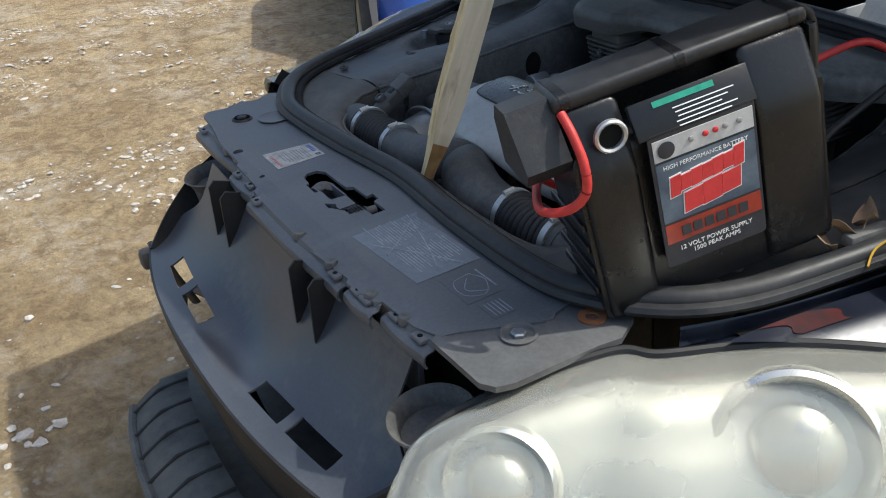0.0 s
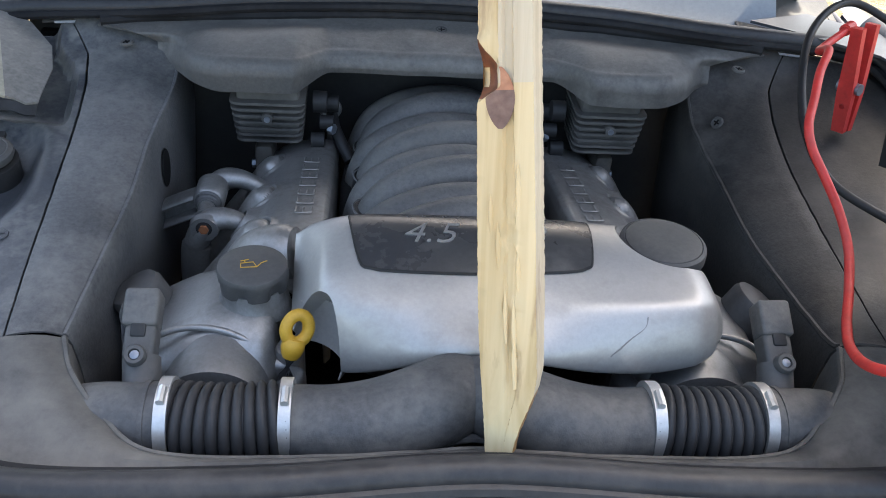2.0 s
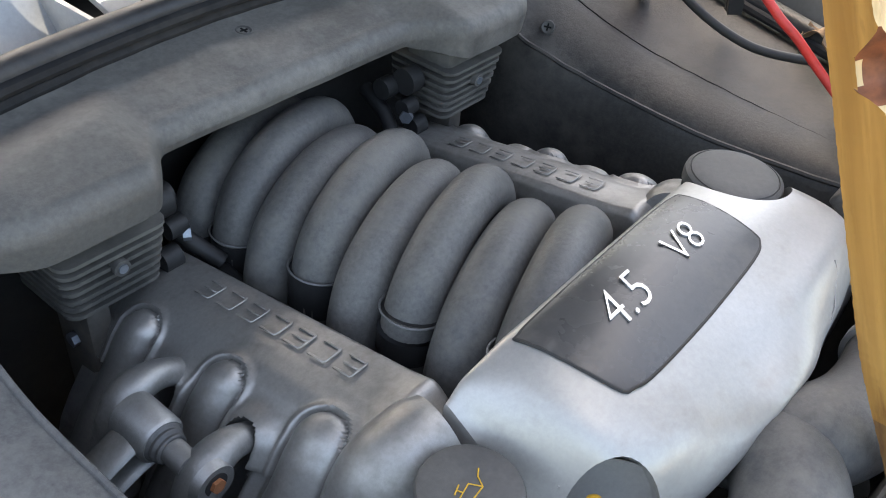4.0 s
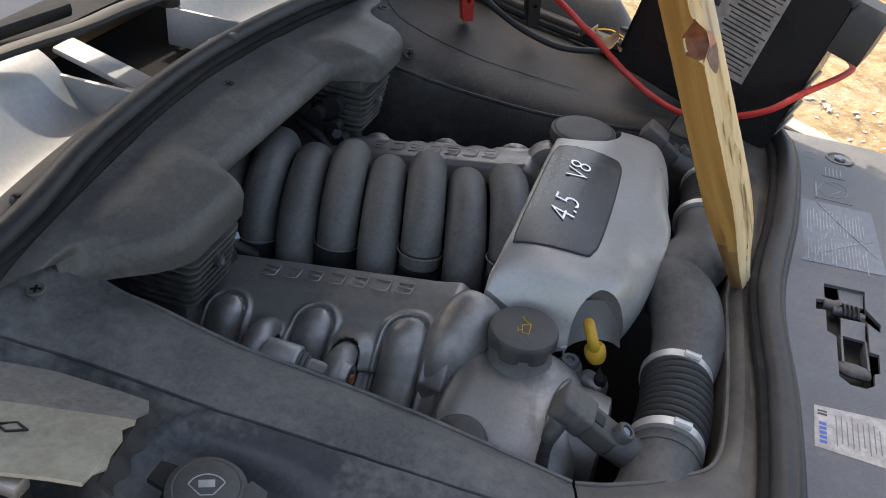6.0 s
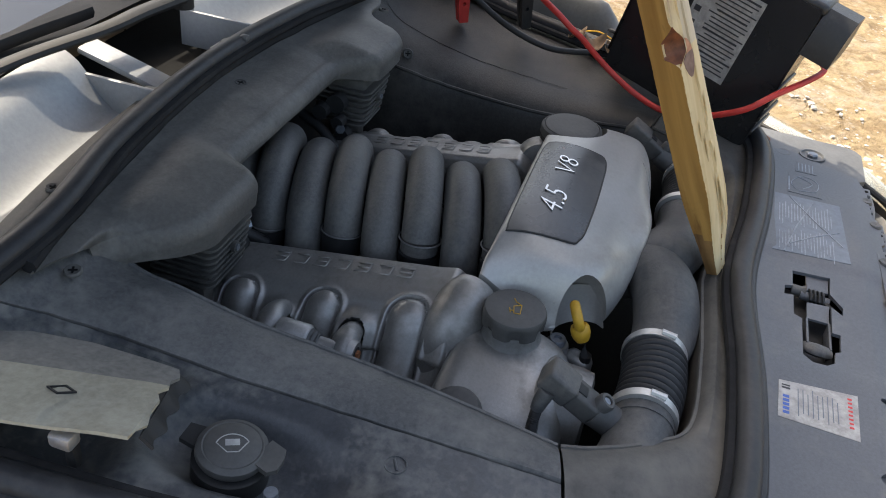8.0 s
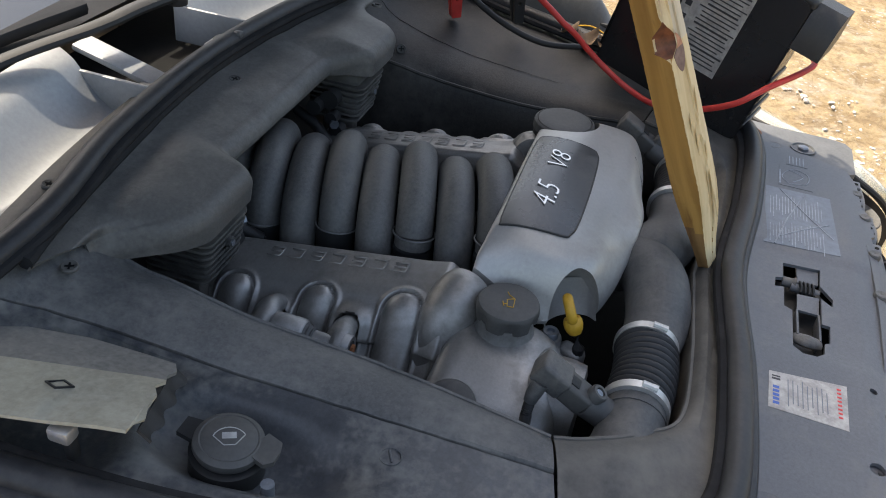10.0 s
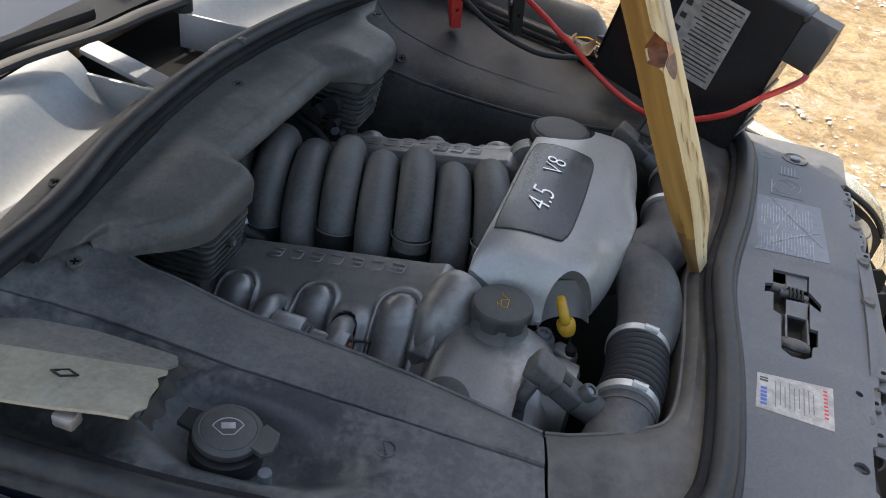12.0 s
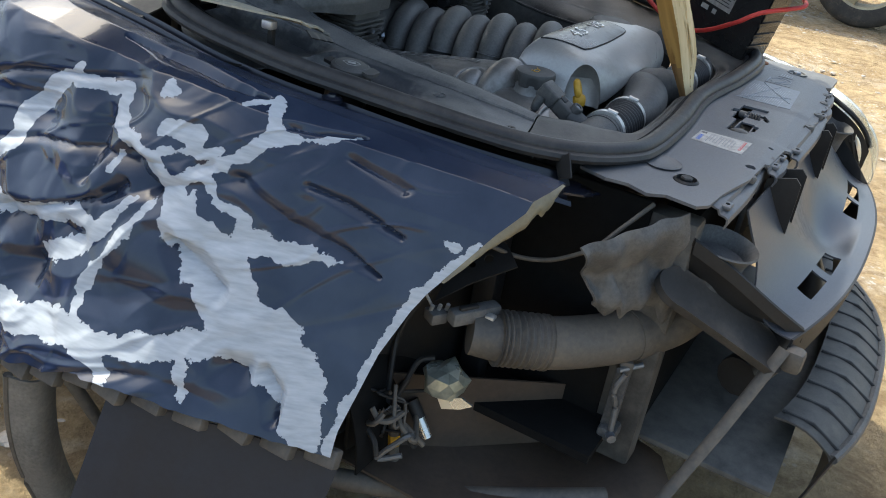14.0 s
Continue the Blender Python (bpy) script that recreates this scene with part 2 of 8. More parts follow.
def ground_material():
    """Packed sandy dirt: crumbly relief at three scales, darker damp soil and pale gravelly patches."""
    m = mat("sandy_dirt", (0.325, 0.228, 0.118), 0.9, base2=(0.47, 0.355, 0.205), scale=1.4, detail=45, bump=1.0, dust=(0.54, 0.47, 0.375), dust_at=(0.50, 0.68), dust_scale=1.6, fine=0.5)
    n, l = m.node_tree.nodes, m.node_tree.links
    b = n["Principled BSDF"]
    bp = [x for x in n if x.type == "BUMP"][0]
    bp.inputs["Distance"].default_value = 0.03
    co = [x for x in n if x.type == "TEX_COORD"][0]
    clod = n.new("ShaderNodeTexNoise")
    clod.inputs["Scale"].default_value, clod.inputs["Detail"].default_value, clod.inputs["Roughness"].default_value, clod.inputs["Distortion"].default_value = 7.0, 9, 0.68, 0.6
    l.new(co.outputs["Object"], clod.inputs["Vector"])
    low = n.new("ShaderNodeBump")
    low.inputs["Strength"].default_value, low.inputs["Distance"].default_value = 1.0, 0.06
    l.new(clod.outputs["Fac"], low.inputs["Height"])
    l.new(low.outputs["Normal"], bp.inputs["Normal"])
    vo = n.new("ShaderNodeTexVoronoi")
    vo.inputs["Scale"].default_value = 30
    l.new(co.outputs["Object"], vo.inputs["Vector"])
    pick = n.new("ShaderNodeTexNoise")
    pick.inputs["Scale"].default_value, pick.inputs["Detail"].default_value = 1.5, 5
    l.new(co.outputs["Object"], pick.inputs["Vector"])
    r1 = n.new("ShaderNodeValToRGB")
    r1.color_ramp.elements[0].position, r1.color_ramp.elements[1].position = 0.20, 0.30
    r1.color_ramp.elements[0].color, r1.color_ramp.elements[1].color = (1, 1, 1, 1), (0, 0, 0, 1)
    l.new(vo.outputs["Distance"], r1.inputs["Fac"])
    r2 = n.new("ShaderNodeValToRGB")
    r2.color_ramp.elements[0].position, r2.color_ramp.elements[1].position = 0.52, 0.64
    l.new(pick.outputs["Fac"], r2.inputs["Fac"])
    mu = n.new("ShaderNodeMath")
    mu.operation = "MULTIPLY"
    l.new(r1.outputs["Color"], mu.inputs[0])
    l.new(r2.outputs["Color"], mu.inputs[1])
    old = b.inputs["Base Color"].links[0].from_socket
    soil = n.new("ShaderNodeMix")
    soil.data_type = "RGBA"
    soil.inputs["B"].default_value = (0.21, 0.138, 0.068, 1)
    r3 = n.new("ShaderNodeValToRGB")
    r3.color_ramp.elements[0].position, r3.color_ramp.elements[1].position = 0.40, 0.52
    r3.color_ramp.elements[0].color, r3.color_ramp.elements[1].color = (0.70, 0.70, 0.70, 1), (0, 0, 0, 1)
    l.new(clod.outputs["Fac"], r3.inputs["Fac"])
    l.new(r3.outputs["Color"], soil.inputs["Factor"])
    l.new(old, soil.inputs["A"])
    mx = n.new("ShaderNodeMix")
    mx.data_type = "RGBA"
    mx.inputs["B"].default_value = (0.56, 0.53, 0.48, 1)
    l.new(mu.outputs[0], mx.inputs["Factor"])
    l.new(soil.outputs["Result"], mx.inputs["A"])
    l.new(mx.outputs["Result"], b.inputs["Base Color"])
    return m


GROUND = ground_material()


def fender_material():
    """Dark blue paint over filler: the paint has flaked away along branching cracks."""
    m = mat("flaked_blue_paint", (0.014, 0.022, 0.044), 0.14, metal=0.1, base2=(0.027, 0.038, 0.066), scale=9, detail=300, bump=0.03, coat=0.9, fine=0.05)
    n, l = m.node_tree.nodes, m.node_tree.links
    b = n["Principled BSDF"]
    co = [x for x in n if x.type == "TEX_COORD"][0]
    rag = n.new("ShaderNodeTexNoise")
    rag.inputs["Scale"].default_value, rag.inputs["Detail"].default_value, rag.inputs["Roughness"].default_value = 24.0, 9, 0.62
    l.new(co.outputs["Object"], rag.inputs["Vector"])
    at = n.new("ShaderNodeAttribute")
    at.attribute_name = "flake"
    sm = n.new("ShaderNodeMath")
    sm.operation = "MULTIPLY_ADD"
    l.new(rag.outputs["Fac"], sm.inputs[0])
    sm.inputs[1].default_value = 0.050
    l.new(at.outputs["Fac"], sm.inputs[2])
    lt = n.new("ShaderNodeMath")
    lt.operation = "GREATER_THAN"
    l.new(sm.outputs[0], lt.inputs[0])
    lt.inputs[1].default_value = 0.025
    fac = lt.outputs[0]
    mx = n.new("ShaderNodeMix")
    mx.data_type = "RGBA"
    old = b.inputs["Base Color"].links[0].from_socket
    l.new(fac, mx.inputs["Factor"])
    l.new(old, mx.inputs["A"])
    # filler: mottled, with fine sanding scratches
    scr = n.new("ShaderNodeTexNoise")
    scr.inputs["Scale"].default_value, scr.inputs["Detail"].default_value = 1.0, 7
    sc = n.new("ShaderNodeMapping")
    sc.inputs["Scale"].default_value = (40, 22, 150)
    sc.inputs["Rotation"].default_value = (0.5, 0, 0)
    l.new(co.outputs["Object"], sc.inputs["Vector"])
    l.new(sc.outputs["Vector"], scr.inputs["Vector"])
    fr = n.new("ShaderNodeValToRGB")
    fr.color_ramp.elements[0].position, fr.color_ramp.elements[1].position = 0.25, 0.70
    fr.color_ramp.elements[0].color, fr.color_ramp.elements[1].color = (0.30, 0.33, 0.37, 1), (0.44, 0.47, 0.51, 1)
    l.new(scr.outputs["Fac"], fr.inputs["Fac"])
    l.new(fr.outputs["Color"], mx.inputs["B"])
    l.new(mx.outputs["Result"], b.inputs["Base Color"])
    for name, a, c in (("Roughness", 0.22, 0.45), ("Coat Weight", 0.40, 0.0), ("Specular IOR Level", 0.3, 0.4), ("Metallic", 0.05, 0.0)):
        s = n.new("ShaderNodeMix")
        s.inputs["A"].default_value, s.inputs["B"].default_value = a, c
        l.new(fac, s.inputs["Factor"])
        l.new(s.outputs["Result"], b.inputs[name])
    return m


FLAKED = fender_material()


def glass_material(name, colour, rough=0.02, clear=1.0):
    m = bpy.data.materials.new(name)
    m.use_nodes = True
    b = m.node_tree.nodes["Principled BSDF"]
    b.inputs["Base Color"].default_value = (*colour, 1)
    b.inputs["Roughness"].default_value = rough
    b.inputs["Transmission Weight"].default_value = clear
    b.inputs["Coat Weight"].default_value = 0.5
    b.inputs["IOR"].default_value = 1.45
    return m


LENS = glass_material("headlight_lens", (0.80, 0.80, 0.74), 0.15, 0.88)
SCREEN = mat("windscreen_glass", (0.02, 0.025, 0.03), 0.04, detail=50, bump=0.0, coat=1.0, fine=0.02)
REFLECT = mat("reflector_satin", (0.64, 0.64, 0.60), 0.20, metal=0.75, detail=40, bump=0.02)


# ---- builders ----
def part(name, bm, material, parent=None, label="", smooth=True, kind="", category=""):
    bmesh.ops.recalc_face_normals(bm, faces=bm.faces)
    me = bpy.data.meshes.new(name)
    bm.to_mesh(me)
    bm.free()
    me.materials.append(material)
    if smooth:
        me.polygons.foreach_set("use_smooth", [True] * len(me.polygons))
        me.set_sharp_from_angle(angle=radians(38))
    ob = new(name, me)
    if parent is not None:
        ob.parent = parent
        ob.matrix_parent_inverse = parent.matrix_world.inverted()
    return tagged(ob, label, category, "", kind)


def thing(name, at, label, category, group="", turn=None):
    e = new(name)
    e.empty_display_size = 0.05
    e.matrix_world = Matrix.Translation(at) @ (turn if turn is not None else Matrix())
    bpy.context.view_layer.update()
    return tagged(e, label, category, group)


def smooth_path(points, n=10, closed=False):
    """Catmull-Rom points through the given ones."""
    p = [Vector(q) for q in points]
    k = len(p)
    out = []
    for i in range(k if closed else k - 1):
        a, b, c, d = (p[(i + j) % k] if closed else p[min(max(i + j, 0), k - 1)] for j in (-1, 0, 1, 2))
        for s in range(n):
            t = s / n
            out.append(0.5 * ((2 * b) + (c - a) * t + (2 * a - 5 * b + 4 * c - d) * t * t + (3 * b - a - 3 * c + d) * t ** 3))
    if not closed:
        out.append(p[-1])
    return out


def rings(bm, loops, closed=False, caps=True, wrap=True):
    """Bridges loops of points into a skin."""
    vs = [[bm.verts.new(q) for q in loop] for loop in loops]
    m = len(vs[0])
    for i in range(len(vs) if closed else len(vs) - 1):
        a, b = vs[i], vs[(i + 1) % len(vs)]
        for j in range(m if wrap else m - 1):
            bm.faces.new((a[j], a[(j + 1) % m], b[(j + 1) % m], b[j]))
    if caps and not closed and wrap:
        bm.faces.new(vs[0])
        bm.faces.new(vs[-1])
    return bm


def tube(points, radius, segs=16, closed=False, caps=True, flat=1.0, bm=None, up=(0, 0, 1)):
    """A pipe along points; radius may be a number or a function of 0..1; flat squeezes it along its upward axis."""
    bm = bm or bmesh.new()
    pts = [Vector(p) for p in points]
    k = len(pts)
    loops = []
    for i, p in enumerate(pts):
        d = ((pts[(i + 1) % k] - pts[i - 1]) if closed else (pts[min(i + 1, k - 1)] - pts[max(i - 1, 0)])).normalized()
        u = Vector(up)
        if abs(u.dot(d)) > 0.97:
            u = Vector((0, 1, 0))
        s = d.cross(u).normalized()
        w = s.cross(d)
        r = radius(i / max(1, k - 1)) if callable(radius) else radius
        loops.append([p + s * (r * math.cos(2 * math.pi * j / segs)) + w * (r * flat * math.sin(2 * math.pi * j / segs)) for j in range(segs)])
    return rings(bm, loops, closed, caps)


def lathe(profile, segs=32, bm=None, m=Matrix(), caps=True):
    """Turns (radius, height) pairs about z."""
    bm = bm or bmesh.new()
    loops = [[m @ Vector((r * math.cos(2 * math.pi * j / segs), r * math.sin(2 * math.pi * j / segs), h)) for j in range(segs)] for r, h in profile]
    return rings(bm, loops, False, caps)


def block(size, at=(0, 0, 0), turn=None, bevel=0.004, bm=None, taper=None, segs=2):
    """A bevelled box; taper scales its top in x and y."""
    one = bmesh.new()
    bmesh.ops.create_cube(one, size=1)
    for v in one.verts:
        if taper and v.co.z > 0:
            v.co.x *= taper[0]
            v.co.y *= taper[1]
        v.co = Vector((v.co.x * size[0], v.co.y * size[1], v.co.z * size[2]))
    if bevel:
        bmesh.ops.bevel(one, geom=one.edges[:], offset=bevel, segments=segs, affect="EDGES", profile=0.5)
    one.transform(Matrix.Translation(at) @ (turn if turn is not None else Matrix()))
    if bm is None:
        return one
    me = bpy.data.meshes.new("tmp")
    one.to_mesh(me)
    one.free()
    bm.from_mesh(me)
    bpy.data.meshes.remove(me)
    return bm


def plate(outer, holes=(), top=0.0, thick=0.004, lift=None, turn=None):
    """A flat sheet with holes, given thickness; lift(x, y) raises it."""
    from mathutils.geometry import tessellate_polygon
    loops = [[Vector((x, y, 0)) for x, y in loop] for loop in (outer, *holes)]
    tris = tessellate_polygon(loops)
    flat = [p for loop in loops for p in loop]
    bm = bmesh.new()
    z = lambda p: top + (lift(p.x, p.y) if lift else 0)
    a = [bm.verts.new((p.x, p.y, z(p))) for p in flat]
    b = [bm.verts.new((p.x, p.y, z(p) - thick)) for p in flat]
    for t in tris:
        if len(set(t)) == 3:
            bm.faces.new([a[i] for i in t])
            bm.faces.new([b[i] for i in reversed(t)])
    base = 0
    for loop in loops:
        k = len(loop)
        for i in range(k):
            j = (i + 1) % k
            bm.faces.new((a[base + i], a[base + j], b[base + j], b[base + i]))
        base += k
    if turn is not None:
        bm.transform(turn)
    return bm


def sheet(fn, nu, nv, thick=0.004):
    """A skin fn(u, v) for u, v in 0..1, given thickness on its inner side."""
    bm = bmesh.new()
    g = [[Vector(fn(i / nu, j / nv)) for j in range(nv + 1)] for i in range(nu + 1)]
    rings(bm, g, wrap=False, caps=False)
    if thick:
        thicken(bm, thick)
    return bm


def thicken(bm, thick):
    """Doubles an open skin by a layer set back along the normals, and closes its rim."""
    bmesh.ops.recalc_face_normals(bm, faces=bm.faces)
    bm.normal_update()
    if sum(f.normal.z * f.calc_area() for f in bm.faces) < 0:
        bmesh.ops.reverse_faces(bm, faces=bm.faces)
        bm.normal_update()
    old = list(bm.verts)
    low = {v: bm.verts.new(v.co - v.normal * thick) for v in old}
    edge = [e for e in bm.edges if len(e.link_faces) == 1]
    for f in list(bm.faces):
        bm.faces.new([low[v] for v in reversed(f.verts)])
    for e in edge:
        p, q = e.verts
        bm.faces.new((p, q, low[q], low[p]))
    return bm


def rounded(w, h, r, k=5):
    """A rounded rectangle about the origin."""
    out = []
    for cx, cy, a0 in ((w / 2 - r, h / 2 - r, 0), (-w / 2 + r, h / 2 - r, 90), (-w / 2 + r, -h / 2 + r, 180), (w / 2 - r, -h / 2 + r, 270)):
        out += [(cx + r * math.cos(radians(a0 + 90 * i / k)), cy + r * math.sin(radians(a0 + 90 * i / k))) for i in range(k + 1)]
    return out


def circle(cx, cy, r, k=16):
    return [(cx + r * math.cos(2 * math.pi * i / k), cy + r * math.sin(2 * math.pi * i / k)) for i in range(k)]


def lettering(name, body, size, material, m, parent=None, depth=0.0008, shear=0.0, thin=0.0):
    """Raised letters in Blender's own font, as a mesh."""
    cu = bpy.data.curves.new(name, "FONT")
    cu.body, cu.size, cu.extrude, cu.shear, cu.offset = body, size, depth, shear, thin
    cu.align_x, cu.align_y, cu.resolution_u = "CENTER", "CENTER", 3
    tmp = bpy.data.objects.new("tmp", cu)
    scene.collection.objects.link(tmp)
    me = bpy.data.meshes.new_from_object(tmp.evaluated_get(bpy.context.evaluated_depsgraph_get()))
    bpy.data.objects.remove(tmp)
    me.materials.clear()
    me.materials.append(material)
    me.transform(m)
    ob = new(name, me)
    if parent is not None:
        ob.parent = parent
        ob.matrix_parent_inverse = parent.matrix_world.inverted()
    return ob


def frame_of(origin, x_axis, y_axis):
    """A pose whose x and y run along the given directions."""
    x = Vector(x_axis).normalized()
    y = (Vector(y_axis) - x * Vector(y_axis).dot(x)).normalized()
    z = x.cross(y)
    m = Matrix((x, y, z)).transposed().to_4x4()
    m.translation = Vector(origin)
    return m


def bars(rows, parent, name, material, m, thick=0.0006):
    """Plain bars (x, y, w, h) in the plane of m."""
    bm = bmesh.new()
    for x, y, w, h in rows:
        block((w, h, thick), (x, y, 0), None, 0, bm)
    bm.transform(m)
    return part(name, bm, material, parent, smooth=False)


def screw(at, normal, r=0.011, parent=None, group="screws on the bay panels", material=None):
    m = Vector(normal).to_track_quat("Z", "Y").to_matrix().to_4x4()
    s = thing("panel_screw", at, "dusty black plastic expansion screw with a cross slot", "screw", group, m)
    g = Matrix.Translation(at) @ m
    part("head", lathe([(r, -0.002), (r, 0.001), (r * 0.85, 0.003), (r * 0.8, 0.003), (r * 0.62, 0.0015), (0.0001, 0.0015)], 20, m=g), material or PLASTIC, s)
    bm = block((r * 1.0, r * 0.22, 0.001), (0, 0, 0.0019), None, 0)
    block((r * 0.22, r * 1.0, 0.0012), (0, 0, 0.0019), None, 0, bm)
    bm.transform(g)
    part("slot", bm, BLACK, s, smooth=False)
    return s
def smoothstep(a, b, x):
    t = min(1, max(0, (x - a) / (b - a)))
    return t * t * (3 - 2 * t)


# ---- ground ----
def ground_sheet():
    n = 120
    def fn(u, v):
        a, b = 2 * u - 1, 2 * v - 1
        x, y = 400 * a * abs(a) ** 2.6 + 6 * a, 400 * b * abs(b) ** 2.6 + 6 * b
        near = math.exp(-(x * x + y * y) / 400)
        return x, y, near * 0.05 * noise.noise((x * 0.6, y * 0.6, 0)) + near * 0.02 * noise.noise((x * 2.3, y * 2.3, 3))
    return part("ground", sheet(fn, n, n, 0), GROUND, kind="structure", label="sandy tan dirt yard with pale gravel patches", category="ground")


ground_sheet()


def gravel():
    """Angular chips, thick in clusters and thin between them."""
    rnd = random.Random(4)
    one = bmesh.new()
    bmesh.ops.create_icosphere(one, subdivisions=1, radius=1.0)
    one.verts.index_update()
    base = [v.co.copy() for v in one.verts]
    tris = [tuple(v.index for v in f.verts) for f in one.faces]
    one.free()
    pts, faces = [], []
    for k in range(42000):
        if k % 5 < 3:
            x, y = rnd.uniform(-7, -0.9), rnd.uniform(-2.8, 1.4)
        else:
            x, y = rnd.uniform(1.1, 8), rnd.uniform(-3.5, 1.5)
        dense = noise.noise((x * 0.9, y * 0.9, 5)) + 0.6 * noise.noise((x * 3.1, y * 3.1, 8))
        if dense < rnd.uniform(0.0, 0.66):
            continue
        r = rnd.choice((0.004, 0.005, 0.006, 0.008, 0.010, 0.014, 0.02)) * rnd.uniform(0.7, 1.3)
        a = rnd.uniform(0, 6.3)
        sx, sy, sz = rnd.uniform(0.6, 1.5), rnd.uniform(0.6, 1.3), rnd.uniform(0.25, 0.6)
        near = math.exp(-(x * x + y * y) / 400)
        z = near * 0.05 * noise.noise((x * 0.6, y * 0.6, 0)) + near * 0.02 * noise.noise((x * 2.3, y * 2.3, 3))
        first = len(pts)
        for q in base:
            g = r * rnd.uniform(0.75, 1.25)
            p, t = q.x * sx * g, q.y * sy * g
            pts.append((x + p * math.cos(a) - t * math.sin(a), y + p * math.sin(a) + t * math.cos(a), z + 0.1 * r + q.z * sz * g))
        faces += [tuple(first + i for i in t) for t in tris]
    me = bpy.data.meshes.new("gravel")
    me.from_pydata(pts, [], faces)
    me.materials.append(STONE)
    return tagged(new("gravel", me), "pale limestone gravel scattered on the dirt", "gravel", "", "stuff")


STONE = mat("pale_stone", (0.36, 0.32, 0.27), 0.85, base2=(0.54, 0.50, 0.45), scale=22, detail=200)
gravel()

# ---- engine bay shell ----
# inner rim and outer rim of the bay lining, from the rear on one side round the front
RIM_SIDE = [((0.470, 0.665, 1.092), (0.600, 0.678, 1.111)), ((0.470, 0.590, 1.045), (0.785, 0.672, 1.096)), ((0.472, 0.520, 1.035), (0.850, 0.585, 1.074)), ((0.480, 0.400, 1.020), (0.824, 0.390, 1.038)),
            ((0.478, 0.250, 1.008), (0.790, 0.220, 1.020)), ((0.486, 0.100, 0.998), (0.755, 0.060, 1.005)), ((0.495, -0.030, 0.985), (0.715, -0.085, 0.992))]
RIM_CORNER = [((0.495, -0.034, 0.985), (0.714, -0.089, 0.992)), ((0.470, -0.095, 0.985), (0.655, -0.180, 0.985)), ((0.425, -0.150, 0.975), (0.560, -0.240, 0.977)),
              ((0.360, -0.195, 0.962), (0.460, -0.262, 0.972)), ((0.200, -0.200, 0.958), (0.240, -0.258, 0.970)), ((0.0, -0.188, 0.958), (0.0, -0.238, 0.968))]


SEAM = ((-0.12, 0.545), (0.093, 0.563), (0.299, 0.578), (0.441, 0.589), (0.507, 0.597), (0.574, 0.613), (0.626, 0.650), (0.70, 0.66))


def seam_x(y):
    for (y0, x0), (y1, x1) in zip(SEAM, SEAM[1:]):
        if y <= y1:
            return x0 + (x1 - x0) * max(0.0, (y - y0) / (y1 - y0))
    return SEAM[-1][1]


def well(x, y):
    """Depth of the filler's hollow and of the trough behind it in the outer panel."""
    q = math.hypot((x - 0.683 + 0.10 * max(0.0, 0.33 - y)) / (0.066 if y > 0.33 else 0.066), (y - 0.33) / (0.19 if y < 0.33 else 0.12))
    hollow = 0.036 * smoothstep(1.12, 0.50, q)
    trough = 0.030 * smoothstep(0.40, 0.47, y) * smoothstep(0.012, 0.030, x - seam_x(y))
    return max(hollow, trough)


def lining(name, stations, sign, material, label, dip=0.0, depth=0.36, fall=0.0, outer_material=None):
    inner = smooth_path([s[0] for s in stations], 14)
    outer = smooth_path([s[1] for s in stations], 14)
    k = len(inner)
    rows, wide = [], []
    def settle(q):
        return Vector((q.x * sign, q.y, q.z + 0.0015 * noise.noise(q * 30)))
    for i, (a, b) in enumerate(zip(inner, outer)):
        span = (b - a)
        flat = Vector((span.x, span.y, 0)).normalized()
        droop = fall * math.sin(math.pi * i / (k - 1)) ** 0.7
        cut = 1.0
        row = []
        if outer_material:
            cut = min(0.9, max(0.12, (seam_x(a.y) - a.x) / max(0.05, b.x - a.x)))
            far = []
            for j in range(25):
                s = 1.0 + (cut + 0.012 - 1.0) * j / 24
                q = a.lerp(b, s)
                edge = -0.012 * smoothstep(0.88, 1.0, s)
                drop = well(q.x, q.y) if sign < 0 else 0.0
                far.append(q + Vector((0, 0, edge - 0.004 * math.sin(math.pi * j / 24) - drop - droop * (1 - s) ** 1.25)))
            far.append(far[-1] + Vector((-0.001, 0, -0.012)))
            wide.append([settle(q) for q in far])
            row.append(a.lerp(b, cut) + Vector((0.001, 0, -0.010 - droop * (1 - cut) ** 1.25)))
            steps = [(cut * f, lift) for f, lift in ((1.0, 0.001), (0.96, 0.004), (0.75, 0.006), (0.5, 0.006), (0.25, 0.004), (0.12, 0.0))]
        else:
            steps = [(1.0, -0.012), (0.93, -0.004), (0.85, 0.0), (0.62, -dip), (0.40, -dip * 0.5), (0.25, 0.006), (0.12, 0.004), (0.05, 0.0)]
        for s, lift in steps:
            row.append(a.lerp(b, s) + Vector((0, 0, lift - droop * (1 - s) ** 1.25)))
        a = a - Vector((0, 0, droop))
        row += [a - flat * 0.006 + Vector((0, 0, -0.008)), a - flat * 0.012 + Vector((0, 0, -0.022)), a - flat * 0.016 + Vector((0, 0, -0.06)),
                a - flat * 0.018 + Vector((0, 0, -0.14)), a - flat * 0.0 + Vector((0, 0, -depth))]
        rows.append([settle(q) for q in row])
    t = thing(name, rows[k // 2][2], label, "panel")
    bm = bmesh.new()
    rings(bm, rows, wrap=False, caps=False)
    thicken(bm, 0.003)
    part("inner_strip" if outer_material else "shell", bm, material, t)
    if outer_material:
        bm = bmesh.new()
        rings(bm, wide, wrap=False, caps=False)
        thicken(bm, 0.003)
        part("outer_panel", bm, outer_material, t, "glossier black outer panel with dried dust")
    part("edge_bead", tube([row[-5] for row in rows], 0.004, 6), material, t)
    return t


